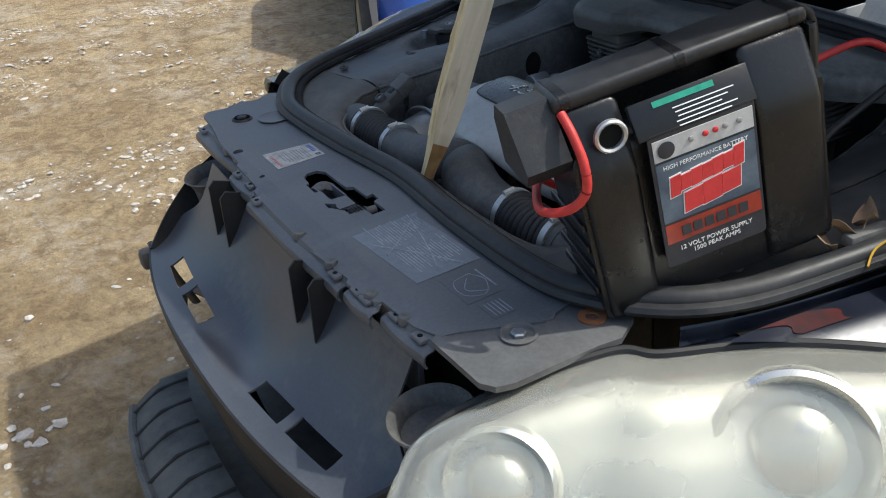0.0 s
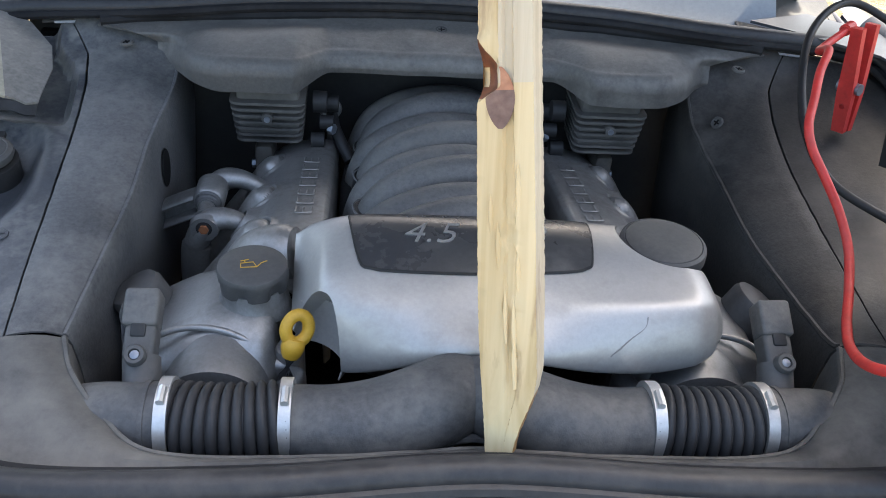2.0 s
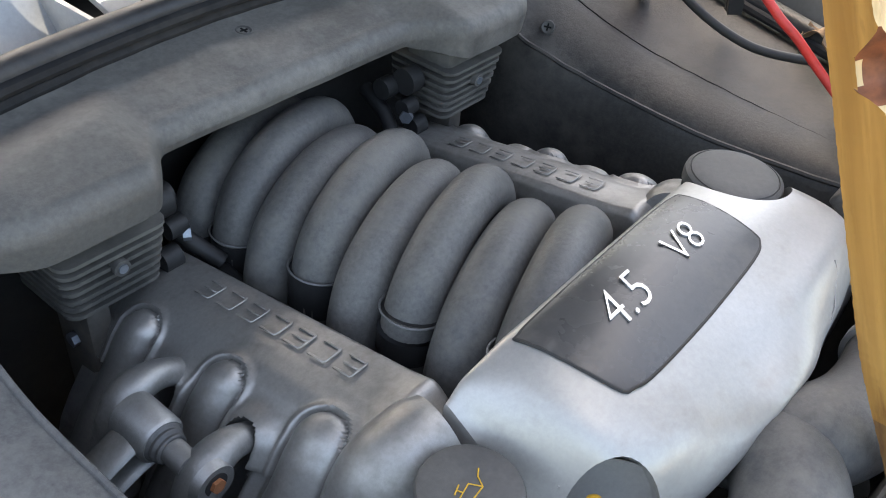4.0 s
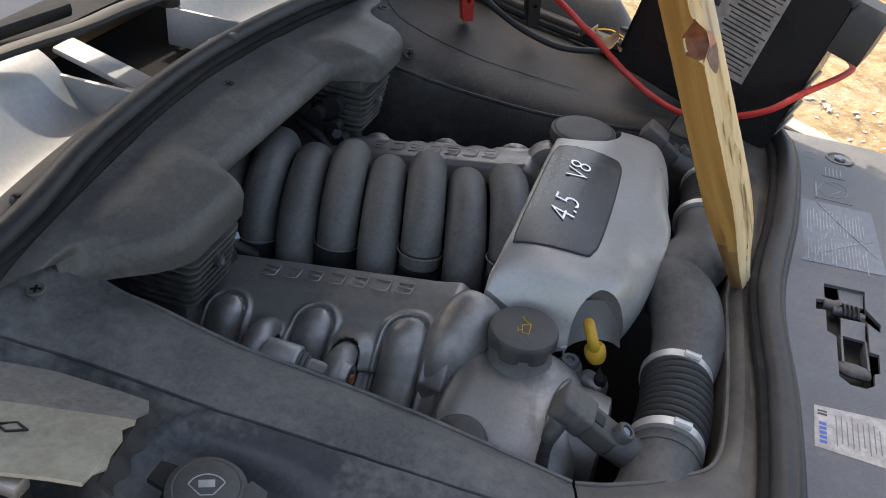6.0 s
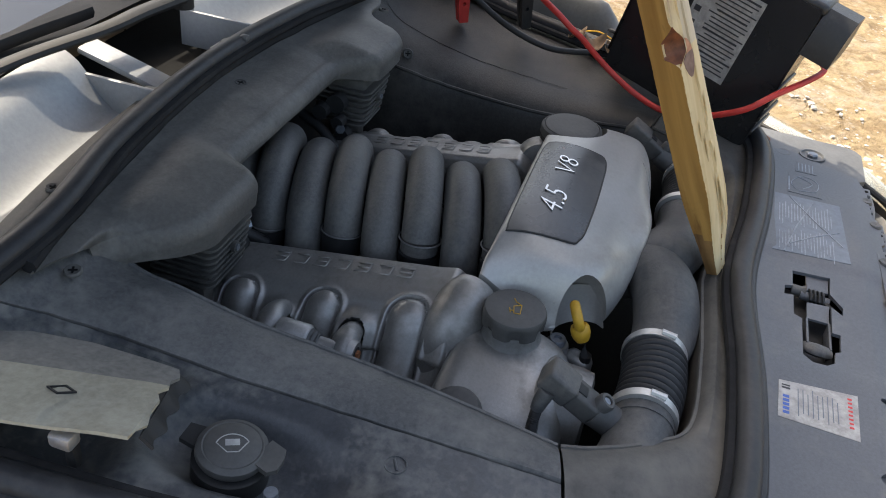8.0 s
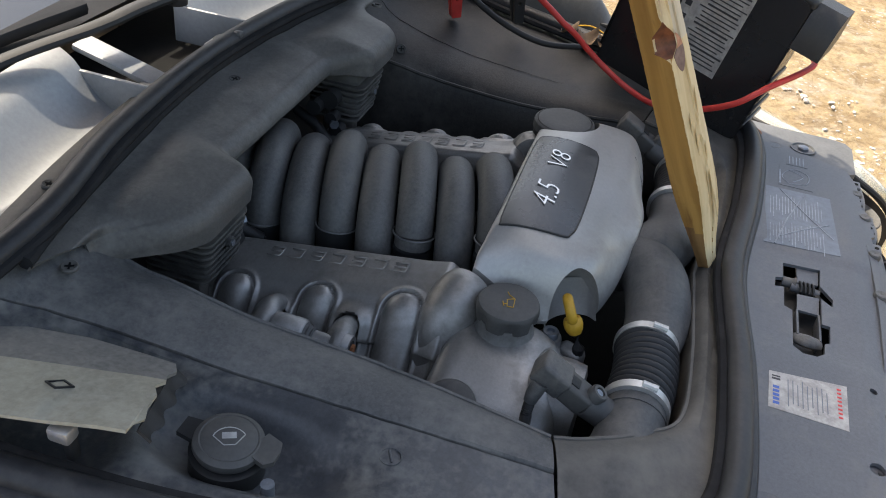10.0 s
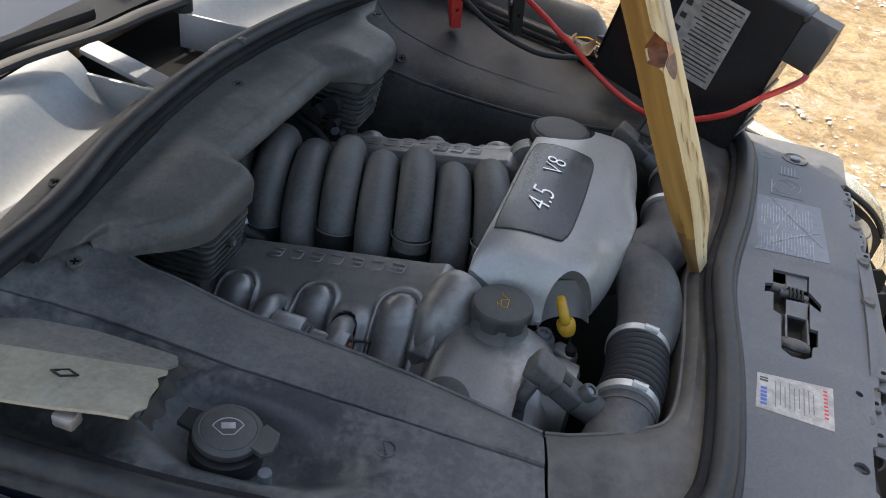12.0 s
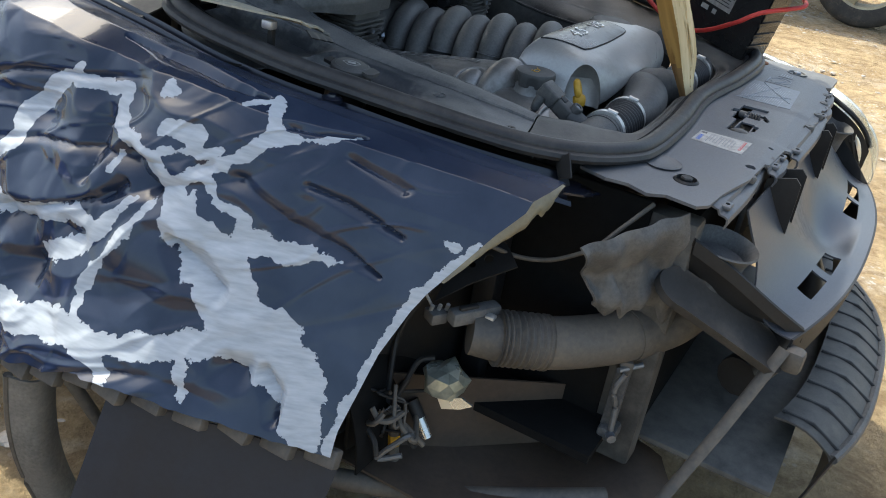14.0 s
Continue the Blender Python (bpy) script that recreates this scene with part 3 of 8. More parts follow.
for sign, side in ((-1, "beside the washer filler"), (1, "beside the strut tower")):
    lining("bay_side_panel", RIM_SIDE, sign, PANEL if sign < 0 else PANEL_SHADED, "dusty grey-black plastic engine bay side panel " + side, 0.010 if sign < 0 else 0.010, fall=0.0 if sign < 0 else 0.045, outer_material=OUTPAN if sign < 0 else PANEL_SHADED)
    lining("bay_corner_panel", RIM_CORNER, sign, PLASTIC, "dusty black plastic front corner lining round the intake elbow", 0.004)

# seal: a closed rubber tube round the bay with a lip under it
SEAL = [s[1] for s in RIM_SIDE[:0:-1]] + [(0.52, 0.672, 1.118), (0.30, 0.715, 1.124), (0.0, 0.735, 1.128)]
half = [Vector(q) for q in ([(0.0, -0.238, 0.968), (0.240, -0.258, 0.970), (0.460, -0.262, 0.972), (0.560, -0.240, 0.977), (0.655, -0.180, 0.985)] + SEAL)]
whole = half + [Vector((-q.x, q.y, q.z)) for q in half[-2:0:-1]]
LIPM = mat("matt_seal_lip", (0.016, 0.016, 0.017), 0.8, base2=(0.026, 0.026, 0.027), scale=9, detail=180, dust=(0.06, 0.058, 0.055), dust_at=(0.5, 0.85), bump=0.2)
LIPM.node_tree.nodes["Principled BSDF"].inputs["Specular IOR Level"].default_value = 0.12
seal = thing("bay_seal", (0, 0.2, 1.0), "black rubber sealing strip round the engine bay", "seal")
ring = smooth_path(whole, 10, True)
part("bulb", tube([q + Vector((0, 0, 0.013)) for q in ring], 0.0185, 12, True, flat=0.85), RUBBER, seal)
part("carrier", tube([q + Vector((q.x * 0.022, (q.y - 0.25) * 0.03, 0.004)) for q in ring], 0.013, 8, True, flat=0.8), RUBBER, seal)
part("lip", tube([q - Vector((q.x * 0.03, (q.y - 0.25) * 0.04, -0.006)) for q in ring], 0.010, 8, True, flat=0.8), LIPM, seal)

# floor of the bay, its near-black colour standing in for the shade of the depth below
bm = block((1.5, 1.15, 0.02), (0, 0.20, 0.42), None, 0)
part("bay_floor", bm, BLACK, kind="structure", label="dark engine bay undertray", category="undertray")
bm = block((1.5, 0.02, 0.66), (0, 0.745, 0.745), None, 0)
part("firewall", bm, FELT, kind="structure", label="dark bulkhead behind the engine", category="bulkhead")


# ---- cowl cover over the bulkhead, with two hoods over the finned boxes ----
def hood_reach(x):
    a = abs(x)
    return smoothstep(0.196, 0.262, a) * smoothstep(0.500, 0.370, a)


def cowl_fn(u, v):
    """v: 0 at the seal, over the top, round the front edge, down the front face and under it."""
    x = (2 * u - 1) * (0.60 - 0.100 * min(1, v / 0.5))
    s = hood_reach(x)
    yr = 0.722 - 0.18 * abs(x) ** 2 - 0.03 * abs(x)
    zr = 1.112 - 0.02 * abs(x) ** 2
    ye = 0.606 - 0.070 * s
    r = 0.026
    drop = 0.010 + 0.020 * s
    crown = 0.010 * s * smoothstep(0.08, 0.30, v)
    if v < 0.50:
        w = v / 0.50
        y = yr + (ye - yr) * w
        z = zr - 0.008 * w - 0.010 * w ** 3 + crown
    elif v < 0.72:
        a = (v - 0.50) / 0.22 * math.pi / 2
        y = ye - r * math.sin(a)
        z = zr - 0.018 + crown - r * (1 - math.cos(a))
    elif v < 0.90:
        w = (v - 0.72) / 0.18
        y = ye - r + 0.004 * w
        z = zr - 0.018 + crown - r - drop * w
    else:
        w = (v - 0.90) / 0.10
        y = ye - r + 0.004 + 0.030 * w
        z = zr - 0.018 + crown - r - drop - 0.004 * math.sin(w * math.pi / 2)
    tuck = smoothstep(0.425, 0.495, abs(x)) * smoothstep(0.30, 0.65, v)
    y += 0.042 * tuck
    z -= 0.014 * tuck
    return x, y, z + 0.002 * noise.noise((x * 14, y * 14, 1))


cover = thing("cowl_cover", (0, 0.66, 1.09), "dusty black moulded cowl cover with two hoods over the finned boxes", "cover")
part("shell", sheet(cowl_fn, 260, 60, 0.004), COWLP, cover)
part("rear_bead", tube([Vector(cowl_fn(i / 60, 0.02)) + Vector((0, 0.006, 0.005)) for i in range(61)], 0.010, 8), LIPM, cover)
part("front_lip", tube([Vector(cowl_fn(i / 160, 1.0)) for i in range(161)], 0.003, 6), COWLP, cover)
for sign in (-1, 1):
    screw((0.655 * sign, -0.040, 0.996), (0, 0, 1), 0.011)
    screw((0.550 * sign, 0.620, 1.081), (0.1 * sign, -0.05, 1), 0.012)
    screw((0.500 * sign, 0.537, 1.012), (-0.8 * sign, -0.3, 0.6), 0.012)
screw((0.0, 0.681, 1.106), (0, -0.1, 1), 0.012)


# ---- slam panel cover ----
SLAM_OUT = [(-0.645, -0.19), (-0.56, -0.225), (-0.46, -0.245), (-0.24, -0.240), (0.0, -0.222), (0.24, -0.240), (0.46, -0.245), (0.545, -0.262), (0.560, -0.325), (0.51, -0.435), (0.50, -0.462),
            (0.45, -0.478), (0.36, -0.482), (0.352, -0.492), (0.27, -0.500), (0.262, -0.492), (0.15, -0.500), (0.0, -0.497), (-0.16, -0.490), (-0.168, -0.480), (-0.30, -0.474), (-0.308, -0.466), (-0.43, -0.462),
            (-0.56, -0.440), (-0.63, -0.435), (-0.655, -0.418), (-0.648, -0.36), (-0.67, -0.33), (-0.655, -0.29), (-0.672, -0.25)]
LATCH_HOLE = [(0.090, -0.328), (0.095, -0.391), (0.045, -0.389), (0.013, -0.409), (-0.008, -0.407), (0.008, -0.390), (-0.063, -0.388), (-0.064, -0.401), (-0.108, -0.399), (-0.113, -0.391), (-0.140, -0.389), (-0.153, -0.377), (-0.154, -0.356), (-0.139, -0.342), (-0.045, -0.342), (-0.038, -0.329), (0.016, -0.329), (0.013, -0.314), (0.039, -0.315), (0.044, -0.328)]


def slam_lift(x, y):
    step = 0.006 / (1 + math.exp((x - 0.135) / 0.006)) * (1 / (1 + math.exp((-0.15 - x) / 0.008)))
    return 0.004 * math.exp(-((y + 0.25) / 0.03) ** 2) - 0.010 * max(0, (-0.45 - y) / 0.05) - step * 0.6


def slam_grid():
    """Finely cut so that its steps show."""
    bm = plate(SLAM_OUT, (LATCH_HOLE, circle(-0.548, -0.367, 0.020), circle(-0.36, -0.447, 0.011), circle(-0.20, -0.455, 0.006)), 0.0, 0.0)
    bmesh.ops.remove_doubles(bm, verts=bm.verts[:], dist=0.0001)
    for k in range(28):
        x = -0.65 + k * 0.045
        bmesh.ops.bisect_plane(bm, geom=bm.verts[:] + bm.edges[:] + bm.faces[:], plane_co=(x, 0, 0), plane_no=(1, 0, 0))
    for x in (0.118, 0.128, 0.142, 0.152, -0.135, -0.165):
        bmesh.ops.bisect_plane(bm, geom=bm.verts[:] + bm.edges[:] + bm.faces[:], plane_co=(x, 0, 0), plane_no=(1, 0, 0))
    for y in (-0.24, -0.27, -0.30, -0.34, -0.40, -0.445, -0.455, -0.47):
        bmesh.ops.bisect_plane(bm, geom=bm.verts[:] + bm.edges[:] + bm.faces[:], plane_co=(0, y, 0), plane_no=(0, 1, 0))
    bmesh.ops.delete(bm, geom=[f for f in bm.faces if f.calc_area() < 1e-9], context="FACES_ONLY")
    for v in bm.verts:
        v.co.z = 0.9665 + slam_lift(v.co.x, v.co.y)
    bmesh.ops.recalc_face_normals(bm, faces=bm.faces)
    if sum(f.normal.z for f in bm.faces) < 0:
        bmesh.ops.reverse_faces(bm, faces=bm.faces)
    r = bmesh.ops.extrude_face_region(bm, geom=bm.faces[:])
    for v in [g for g in r["geom"] if isinstance(g, bmesh.types.BMVert)]:
        v.co.z -= 0.006
    return bm


slam = thing("slam_panel_cover", (0, -0.35, 0.96), "grey-black plastic cover over the radiator support with stickers", "cover")
part("plate", slam_grid(), SLAM, slam)
FLANGE = ((0.012, 0.961), (-0.002, 0.957), (-0.006, 0.949), (-0.018, 0.947), (-0.023, 0.943), (-0.025, 0.932), (-0.021, 0.922))
for x0, x1, y in ((-0.60, -0.31, -0.446), (-0.30, -0.17, -0.472), (-0.15, 0.26, -0.490), (0.27, 0.36, -0.484), (0.37, 0.50, -0.470)):
    bm = bmesh.new()
    rings(bm, [[(x0 + (x1 - x0) * i / 12, y + q[0] - 0.006 * math.sin(math.pi * i / 12), q[1] - 0.004 * (i in (0, 12))) for q in FLANGE] for i in range(13)], wrap=False, caps=False)
    thicken(bm, 0.004)
    part("front_flange", bm, SLAM, slam)
    for x in (x0 + 0.03, x1 - 0.03):
        part("flange_tab", block((0.030, 0.022, 0.008), (x, y - 0.008, 0.953), None, 0.003), SLAM, slam)
        part("tab_hole", lathe([(0.0045, 0.9568), (0.0040, 0.9578), (0.0001, 0.9574)], 12, m=Matrix.Translation((x, y - 0.010, 0))), BLACK, slam)
part("latch_tray", block((0.32, 0.16, 0.01), (-0.02, -0.36, 0.905), None, 0.003), BLACK, slam)
part("plug_ring", lathe([(0.036, 0.9685), (0.038, 0.970), (0.0375, 0.9705), (0.034, 0.969), (0.0001, 0.969)], 28, m=Matrix.Translation((-0.50, -0.305, 0))), SLAM, slam)
for x, y in ((-0.40, -0.458), (-0.25, -0.464), (0.07, -0.492), (0.20, -0.492), (0.33, -0.485), (0.42, -0.475)):
    part("clip", lathe([(0.012, 0.950), (0.013, 0.958), (0.010, 0.963), (0.004, 0.963), (0.0001, 0.961)], 14, m=Matrix.Translation((x, y, 0))), PANEL, slam)
plug = thing("slam_bolt", (-0.548, -0.367, 0.955), "dark bolt head sunk in the cover", "bolt")
part("collar", lathe([(0.024, 0.950), (0.025, 0.962), (0.020, 0.966), (0.018, 0.958), (0.0001, 0.955)], 24, m=Matrix.Translation((-0.548, -0.367, 0.005))), DARK, plug)
part("head", lathe([(0.013, 0.955), (0.013, 0.972), (0.010, 0.974), (0.0001, 0.974)], 6, m=Matrix.Translation((-0.548, -0.367, 0))), DARK, plug, smooth=False)

latch = thing("bonnet_latch", (-0.02, -0.36, 0.92), "black bonnet latch with coil spring in the slam panel", "latch")
part("base", block((0.22, 0.075, 0.01), (-0.03, -0.362, 0.925), None, 0.002), DARK, latch)
part("head_plate", plate([(0.100, -0.352), (0.104, -0.390), (0.054, -0.388), (0.048, -0.353)], (), 0.9575, 0.004), SLAM, latch, "pale grey latch plate")
part("lower_plate", plate([(0.016, -0.353), (0.019, -0.389), (-0.030, -0.387), (-0.029, -0.352)], (), 0.9555, 0.004), SLAM, latch, "pale grey latch plate")
part("pivot", tube([(0.053, -0.330, 0.950), (0.052, -0.345, 0.950), (0.0515, -0.352, 0.950)], lambda t: 0.009 + 0.004 * (t > 0.5), 14), PANEL, latch)
part("pin", tube([(0.045, -0.345, 0.948), (0.040, -0.392, 0.948)], 0.008, 12), SLAM, latch)
coil = [(0.042 + 0.0145 * math.cos(i * 0.7), -0.357 - 0.00075 * i, 0.950 + 0.0105 * math.sin(i * 0.7)) for i in range(36)]
part("spring", tube(coil, 0.0026, 6), DARK, latch)
for y, x0, x1 in ((-0.352, -0.029, -0.095), (-0.387, -0.030, -0.100)):
    part("cheek", block((abs(x1 - x0), 0.004, 0.026), ((x0 + x1) / 2, y, 0.944), None, 0.0012), SLAM, latch)
part("catch", tube(smooth_path([(-0.092, -0.348, 0.946), (-0.104, -0.366, 0.952), (-0.100, -0.388, 0.948)], 8), lambda t: 0.011 + 0.003 * math.sin(3.1 * t), 14, flat=0.6), PANEL, latch)
part("release_arm", block((0.052, 0.010, 0.006), (0.012, -0.400, 0.950), Matrix.Rotation(0.62, 4, "Z"), 0.002), DARK, latch)

# stickers
def sticker(name, quad, label, material, category="sticker"):
    """A thin sheet on the slam cover; quad: its corners, first the one at the text's top left, then on to the right."""
    t = thing(name, (*quad[0], 0.969), label, category)
    part("sheet", plate(quad, (), 0.9672, 0.0006, lambda x, y: slam_lift(x, y)), material, t, smooth=False)
    a, b, d = (Vector((*q, 0)) for q in (quad[0], quad[1], quad[3]))
    o = Vector((*quad[0], 0.9674 + slam_lift(*quad[0])))
    return t, frame_of(o, b - a, a - d), (b - a).length, (d - a).length


OILTAG, m, w, h = sticker("oil_sticker", [(-0.298, -0.304), (-0.219, -0.305), (-0.208, -0.416), (-0.303, -0.414)], "creased white oil sticker with blue and red print", WHITE)
m = frame_of((-0.298, -0.304, 0.9673), (1, 0, 0), (0, 1, 0))
bars([(0.012 + 0.0085 * i, -0.011, 0.0055, 0.009) for i in range(5)], OILTAG, "word_blue", INKBLUE, m)
bars([(0.064, -0.011, 0.004, 0.012), (0.070, -0.011, 0.003, 0.012)], OILTAG, "figure", INK, m)
for i in range(9):
    bars([(0.040 + 0.004 * (i % 2), -0.028 - 0.0068 * i, 0.058 - 0.007 * (i % 3), 0.0013)], OILTAG, "line", LABELG, m)
bars([(0.018 + 0.0085 * i, -0.100, 0.0035, 0.006) for i in range(8)], OILTAG, "word_red", INKRED, m)

PLAN, m, w, h = sticker("diagram_sticker", [(0.140, -0.292), (0.354, -0.295), (0.358, -0.418), (0.152, -0.428)], "faded grey sticker with white printed fuse diagram", LABELG)
m = frame_of((0.142, -0.292, 0.9673), (1, 0, 0), (0, 1, 0))
rnd = random.Random(3)
bars([(0.012 + 0.1 * (i % 2) + rnd.uniform(0.02, 0.04), -0.012 - 0.0056 * (i // 2), rnd.uniform(0.04, 0.085), 0.0016) for i in range(36)], PLAN, "print", PRINT, m)
bm = bmesh.new()
for x0, y0, x1, y1 in ((0.0, -0.02, 0.2, -0.075), (0.06, -0.125, 0.21, -0.03), (0.03, -0.03, 0.11, -0.12)):
    tube([(x0, y0, 0), ((x0 + x1) / 2, (y0 + y1) / 2 + 0.004, 0.0005), (x1, y1, 0)], 0.0014, 6, bm=bm)
bm.transform(m)
part("scratch", bm, PRINT, PLAN)
BELT, m, w, h = sticker("belt_sticker", [(0.371, -0.318), (0.455, -0.322), (0.458, -0.388), (0.371, -0.386)], "dark sticker with white printed belt routing", SLAM)
m = frame_of((0.373, -0.318, 0.9673), (1, 0, 0), (0, 1, 0))
bm = bmesh.new()
for pts in ([(0.01, -0.02), (0.04, -0.008), (0.075, -0.03), (0.06, -0.06), (0.02, -0.055), (0.01, -0.02)], [(0.02, -0.03), (0.05, -0.05), (0.07, -0.02)]):
    tube(smooth_path([(x, y, 0) for x, y in pts], 5), 0.0009, 5, bm=bm)
bm.transform(m)
part("drawing", bm, PRINT, BELT)
bars([(0.035, -0.004, 0.06, 0.003)], BELT, "heading", PRINT, m)
NOTE, m, w, h = sticker("note_sticker", [(0.468, -0.335), (0.512, -0.338), (0.514, -0.378), (0.468, -0.378)], "small dark sticker with pale printed lines", SLAM)
bars([(0.022, -0.006 - 0.007 * i, 0.036, 0.0018) for i in range(5)], NOTE, "lines", PRINT, frame_of((0.468, -0.336, 0.9673), (1, 0, 0), (0, 1, 0)))

# bare corner of the radiator support with its bolts
corner = thing("support_corner", (0.60, -0.36, 0.955), "pale grey metal corner of the radiator support", "bracket")
part("plate", plate([(0.545, -0.258), (0.585, -0.232), (0.628, -0.215), (0.655, -0.262), (0.650, -0.300), (0.648, -0.44), (0.640, -0.465), (0.62, -0.478), (0.50, -0.478), (0.49, -0.465), (0.51, -0.433), (0.562, -0.325)], (circle(0.592, -0.262, 0.006, 12),), 0.964, 0.010), CORNER, corner)
part("rust_ring", lathe([(0.021, 0.963), (0.021, 0.967), (0.010, 0.9665), (0.009, 0.962), (0.0001, 0.960)], 22, m=Matrix.Translation((0.592, -0.262, 0))), RUST, corner)
part("socket", lathe([(0.027, 0.963), (0.028, 0.968), (0.024, 0.968), (0.020, 0.961), (0.0001, 0.960)], 24, m=Matrix.Translation((0.563, -0.372, 0))), CORNER, corner)
part("bolt_head", lathe([(0.012, 0.958), (0.012, 0.969), (0.009, 0.971), (0.0001, 0.971)], 6, m=Matrix.Translation((0.563, -0.372, 0))), BOLT, corner, smooth=False)
part("small_socket", lathe([(0.014, 0.963), (0.014, 0.967), (0.008, 0.966), (0.006, 0.961), (0.0001, 0.961)], 18, m=Matrix.Translation((0.548, -0.312, 0))), CORNER, corner)

# ---- front bumper carrier (shelf below the slam panel) ----
def shelf_fn(u, v):
    x = (2 * u - 1) * (0.455 + 0.085 * smoothstep(0.20, 0.52, v)) - 0.005
    yb = -0.470 - 0.022 * math.cos(x * 2.2)
    yf = -0.712 + 0.10 * (abs(x) / 0.62) ** 2.4
    zb = 0.915
    zf = 0.742 - 0.015 * (abs(x) / 0.62) ** 2
    e = v ** 0.62
    valley = -0.045 * math.exp(-((x - 0.0) / 0.14) ** 2) * math.sin(math.pi * min(1, v * 1.15))
    return x, yb + (yf - yb) * v, zb + (zf - zb) * (1 - (1 - v) ** 2.2) + valley


SHELF_HOLES = [(0.215, -0.648, 0.115, 0.036), (0.355, -0.636, 0.115, 0.036), (-0.170, -0.648, 0.115, 0.036), (-0.318, -0.632, 0.115, 0.036)]


def shelf():
    bm = bmesh.new()
    nu, nv = 127, 60
    vs = [[bm.verts.new(shelf_fn(i / nu, j / nv)) for j in range(nv + 1)] for i in range(nu + 1)]
    for i in range(nu):
        for j in range(nv):
            q = (vs[i][j], vs[i + 1][j], vs[i + 1][j + 1], vs[i][j + 1])
            c = sum((v.co for v in q), Vector()) / 4
            if any(abs(c.x - x) < w / 2 and abs((j + 0.5) / nv - 0.72) < 0.088 for x, y, w, h in SHELF_HOLES):
                continue
            bm.faces.new(q)
    thicken(bm, 0.004)
    return bm


bump = thing("bumper_carrier", (0, -0.6, 0.74), "grey-black plastic front bumper carrier with slots and ribs", "bumper")
part("shelf", shelf(), SHELFM, bump)
def lip_fn(u, v):
    x, y, z = shelf_fn(u, 1.0)
    return x * (1 - 0.02 * v), y - 0.012 * math.sin(v * 3.0) + 0.05 * v, z - 0.17 * v
part("front_lip", sheet(lip_fn, 50, 8, 0.005), DARK, bump)
for x in (-0.285, -0.215, 0.135, 0.215):
    y0 = -0.487
    bm = plate([(0.010, 0.930), (-0.045, 0.948), (-0.058, 0.935), (-0.060, 0.825), (-0.045, 0.832), (0.010, 0.895)], (), 0, 0.005, None,
               Matrix.Translation((x, y0, 0)) @ frame_of((0, 0, 0), (0, 1, 0), (0, 0, 1)))
    part("rib", bm, DARK, bump, smooth=False)
WEDGE_OUT = smooth_path([(0.498, -0.652, 0.738), (0.548, -0.588, 0.790), (0.585, -0.505, 0.848), (0.604, -0.424, 0.887)], 6)
WEDGE_IN = smooth_path([(0.490, -0.600, 0.722), (0.528, -0.550, 0.735), (0.556, -0.480, 0.765), (0.572, -0.400, 0.815)], 6)
for sign in (-1, 1):
    rows = []
    for p, q in zip(WEDGE_OUT, WEDGE_IN):
        row = [p + Vector((0.006, -0.004, -0.03)), p + Vector((0.004, -0.003, -0.004)), p, p.lerp(q, 0.12) + Vector((0, 0, -0.003)), p.lerp(q, 0.5) + Vector((0.006, -0.004, -0.012)), q]
        rows.append([Vector((r.x * sign, r.y, r.z)) for r in row])
    bm = bmesh.new()
    rings(bm, rows, wrap=False, caps=False)
    thicken(bm, 0.004)
    part("side_wedge", bm, DARK, bump, "dark raised end of the carrier")
part("back_wall", block((0.80, 0.012, 0.14), (0.03, -0.462, 0.875), None, 0.003), SLAM, bump)


for i, x in enumerate((-0.34, -0.16, -0.13, -0.09, -0.06, 0.02, 0.06, 0.29, 0.34)):
    part("hole", lathe([(0.007 + 0.002 * (i % 3), 0.0), (0.006 + 0.002 * (i % 3), 0.001), (0.0001, 0.001)], 14, m=Matrix.Translation((x, -0.4685, 0.905 - 0.012 * (i % 2))) @ Matrix.Rotation(math.pi / 2, 4, "X")), BLACK, bump)


def funnel(x, y, z):
    f = thing("air_funnel", (x, y, z - 0.13), "black plastic air intake funnel with a flared mouth", "funnel", "air funnels")
    g = Matrix.Translation((x, y, z)) @ Matrix.Rotation(0.12, 4, "X")
    part("mouth", lathe([(0.052, -0.030), (0.060, -0.008), (0.068, 0.000), (0.066, 0.003), (0.057, -0.006), (0.049, -0.030), (0.047, -0.10), (0.0001, -0.11)], 40, m=g), PANEL, f)
    part("neck", lathe([(0.0525, -0.028), (0.050, -0.07), (0.047, -0.15), (0.0001, -0.15)], 36, m=g), PANEL, f)
    return f


funnel(-0.530, -0.468, 0.863)
funnel(0.53, -0.505, 0.862)


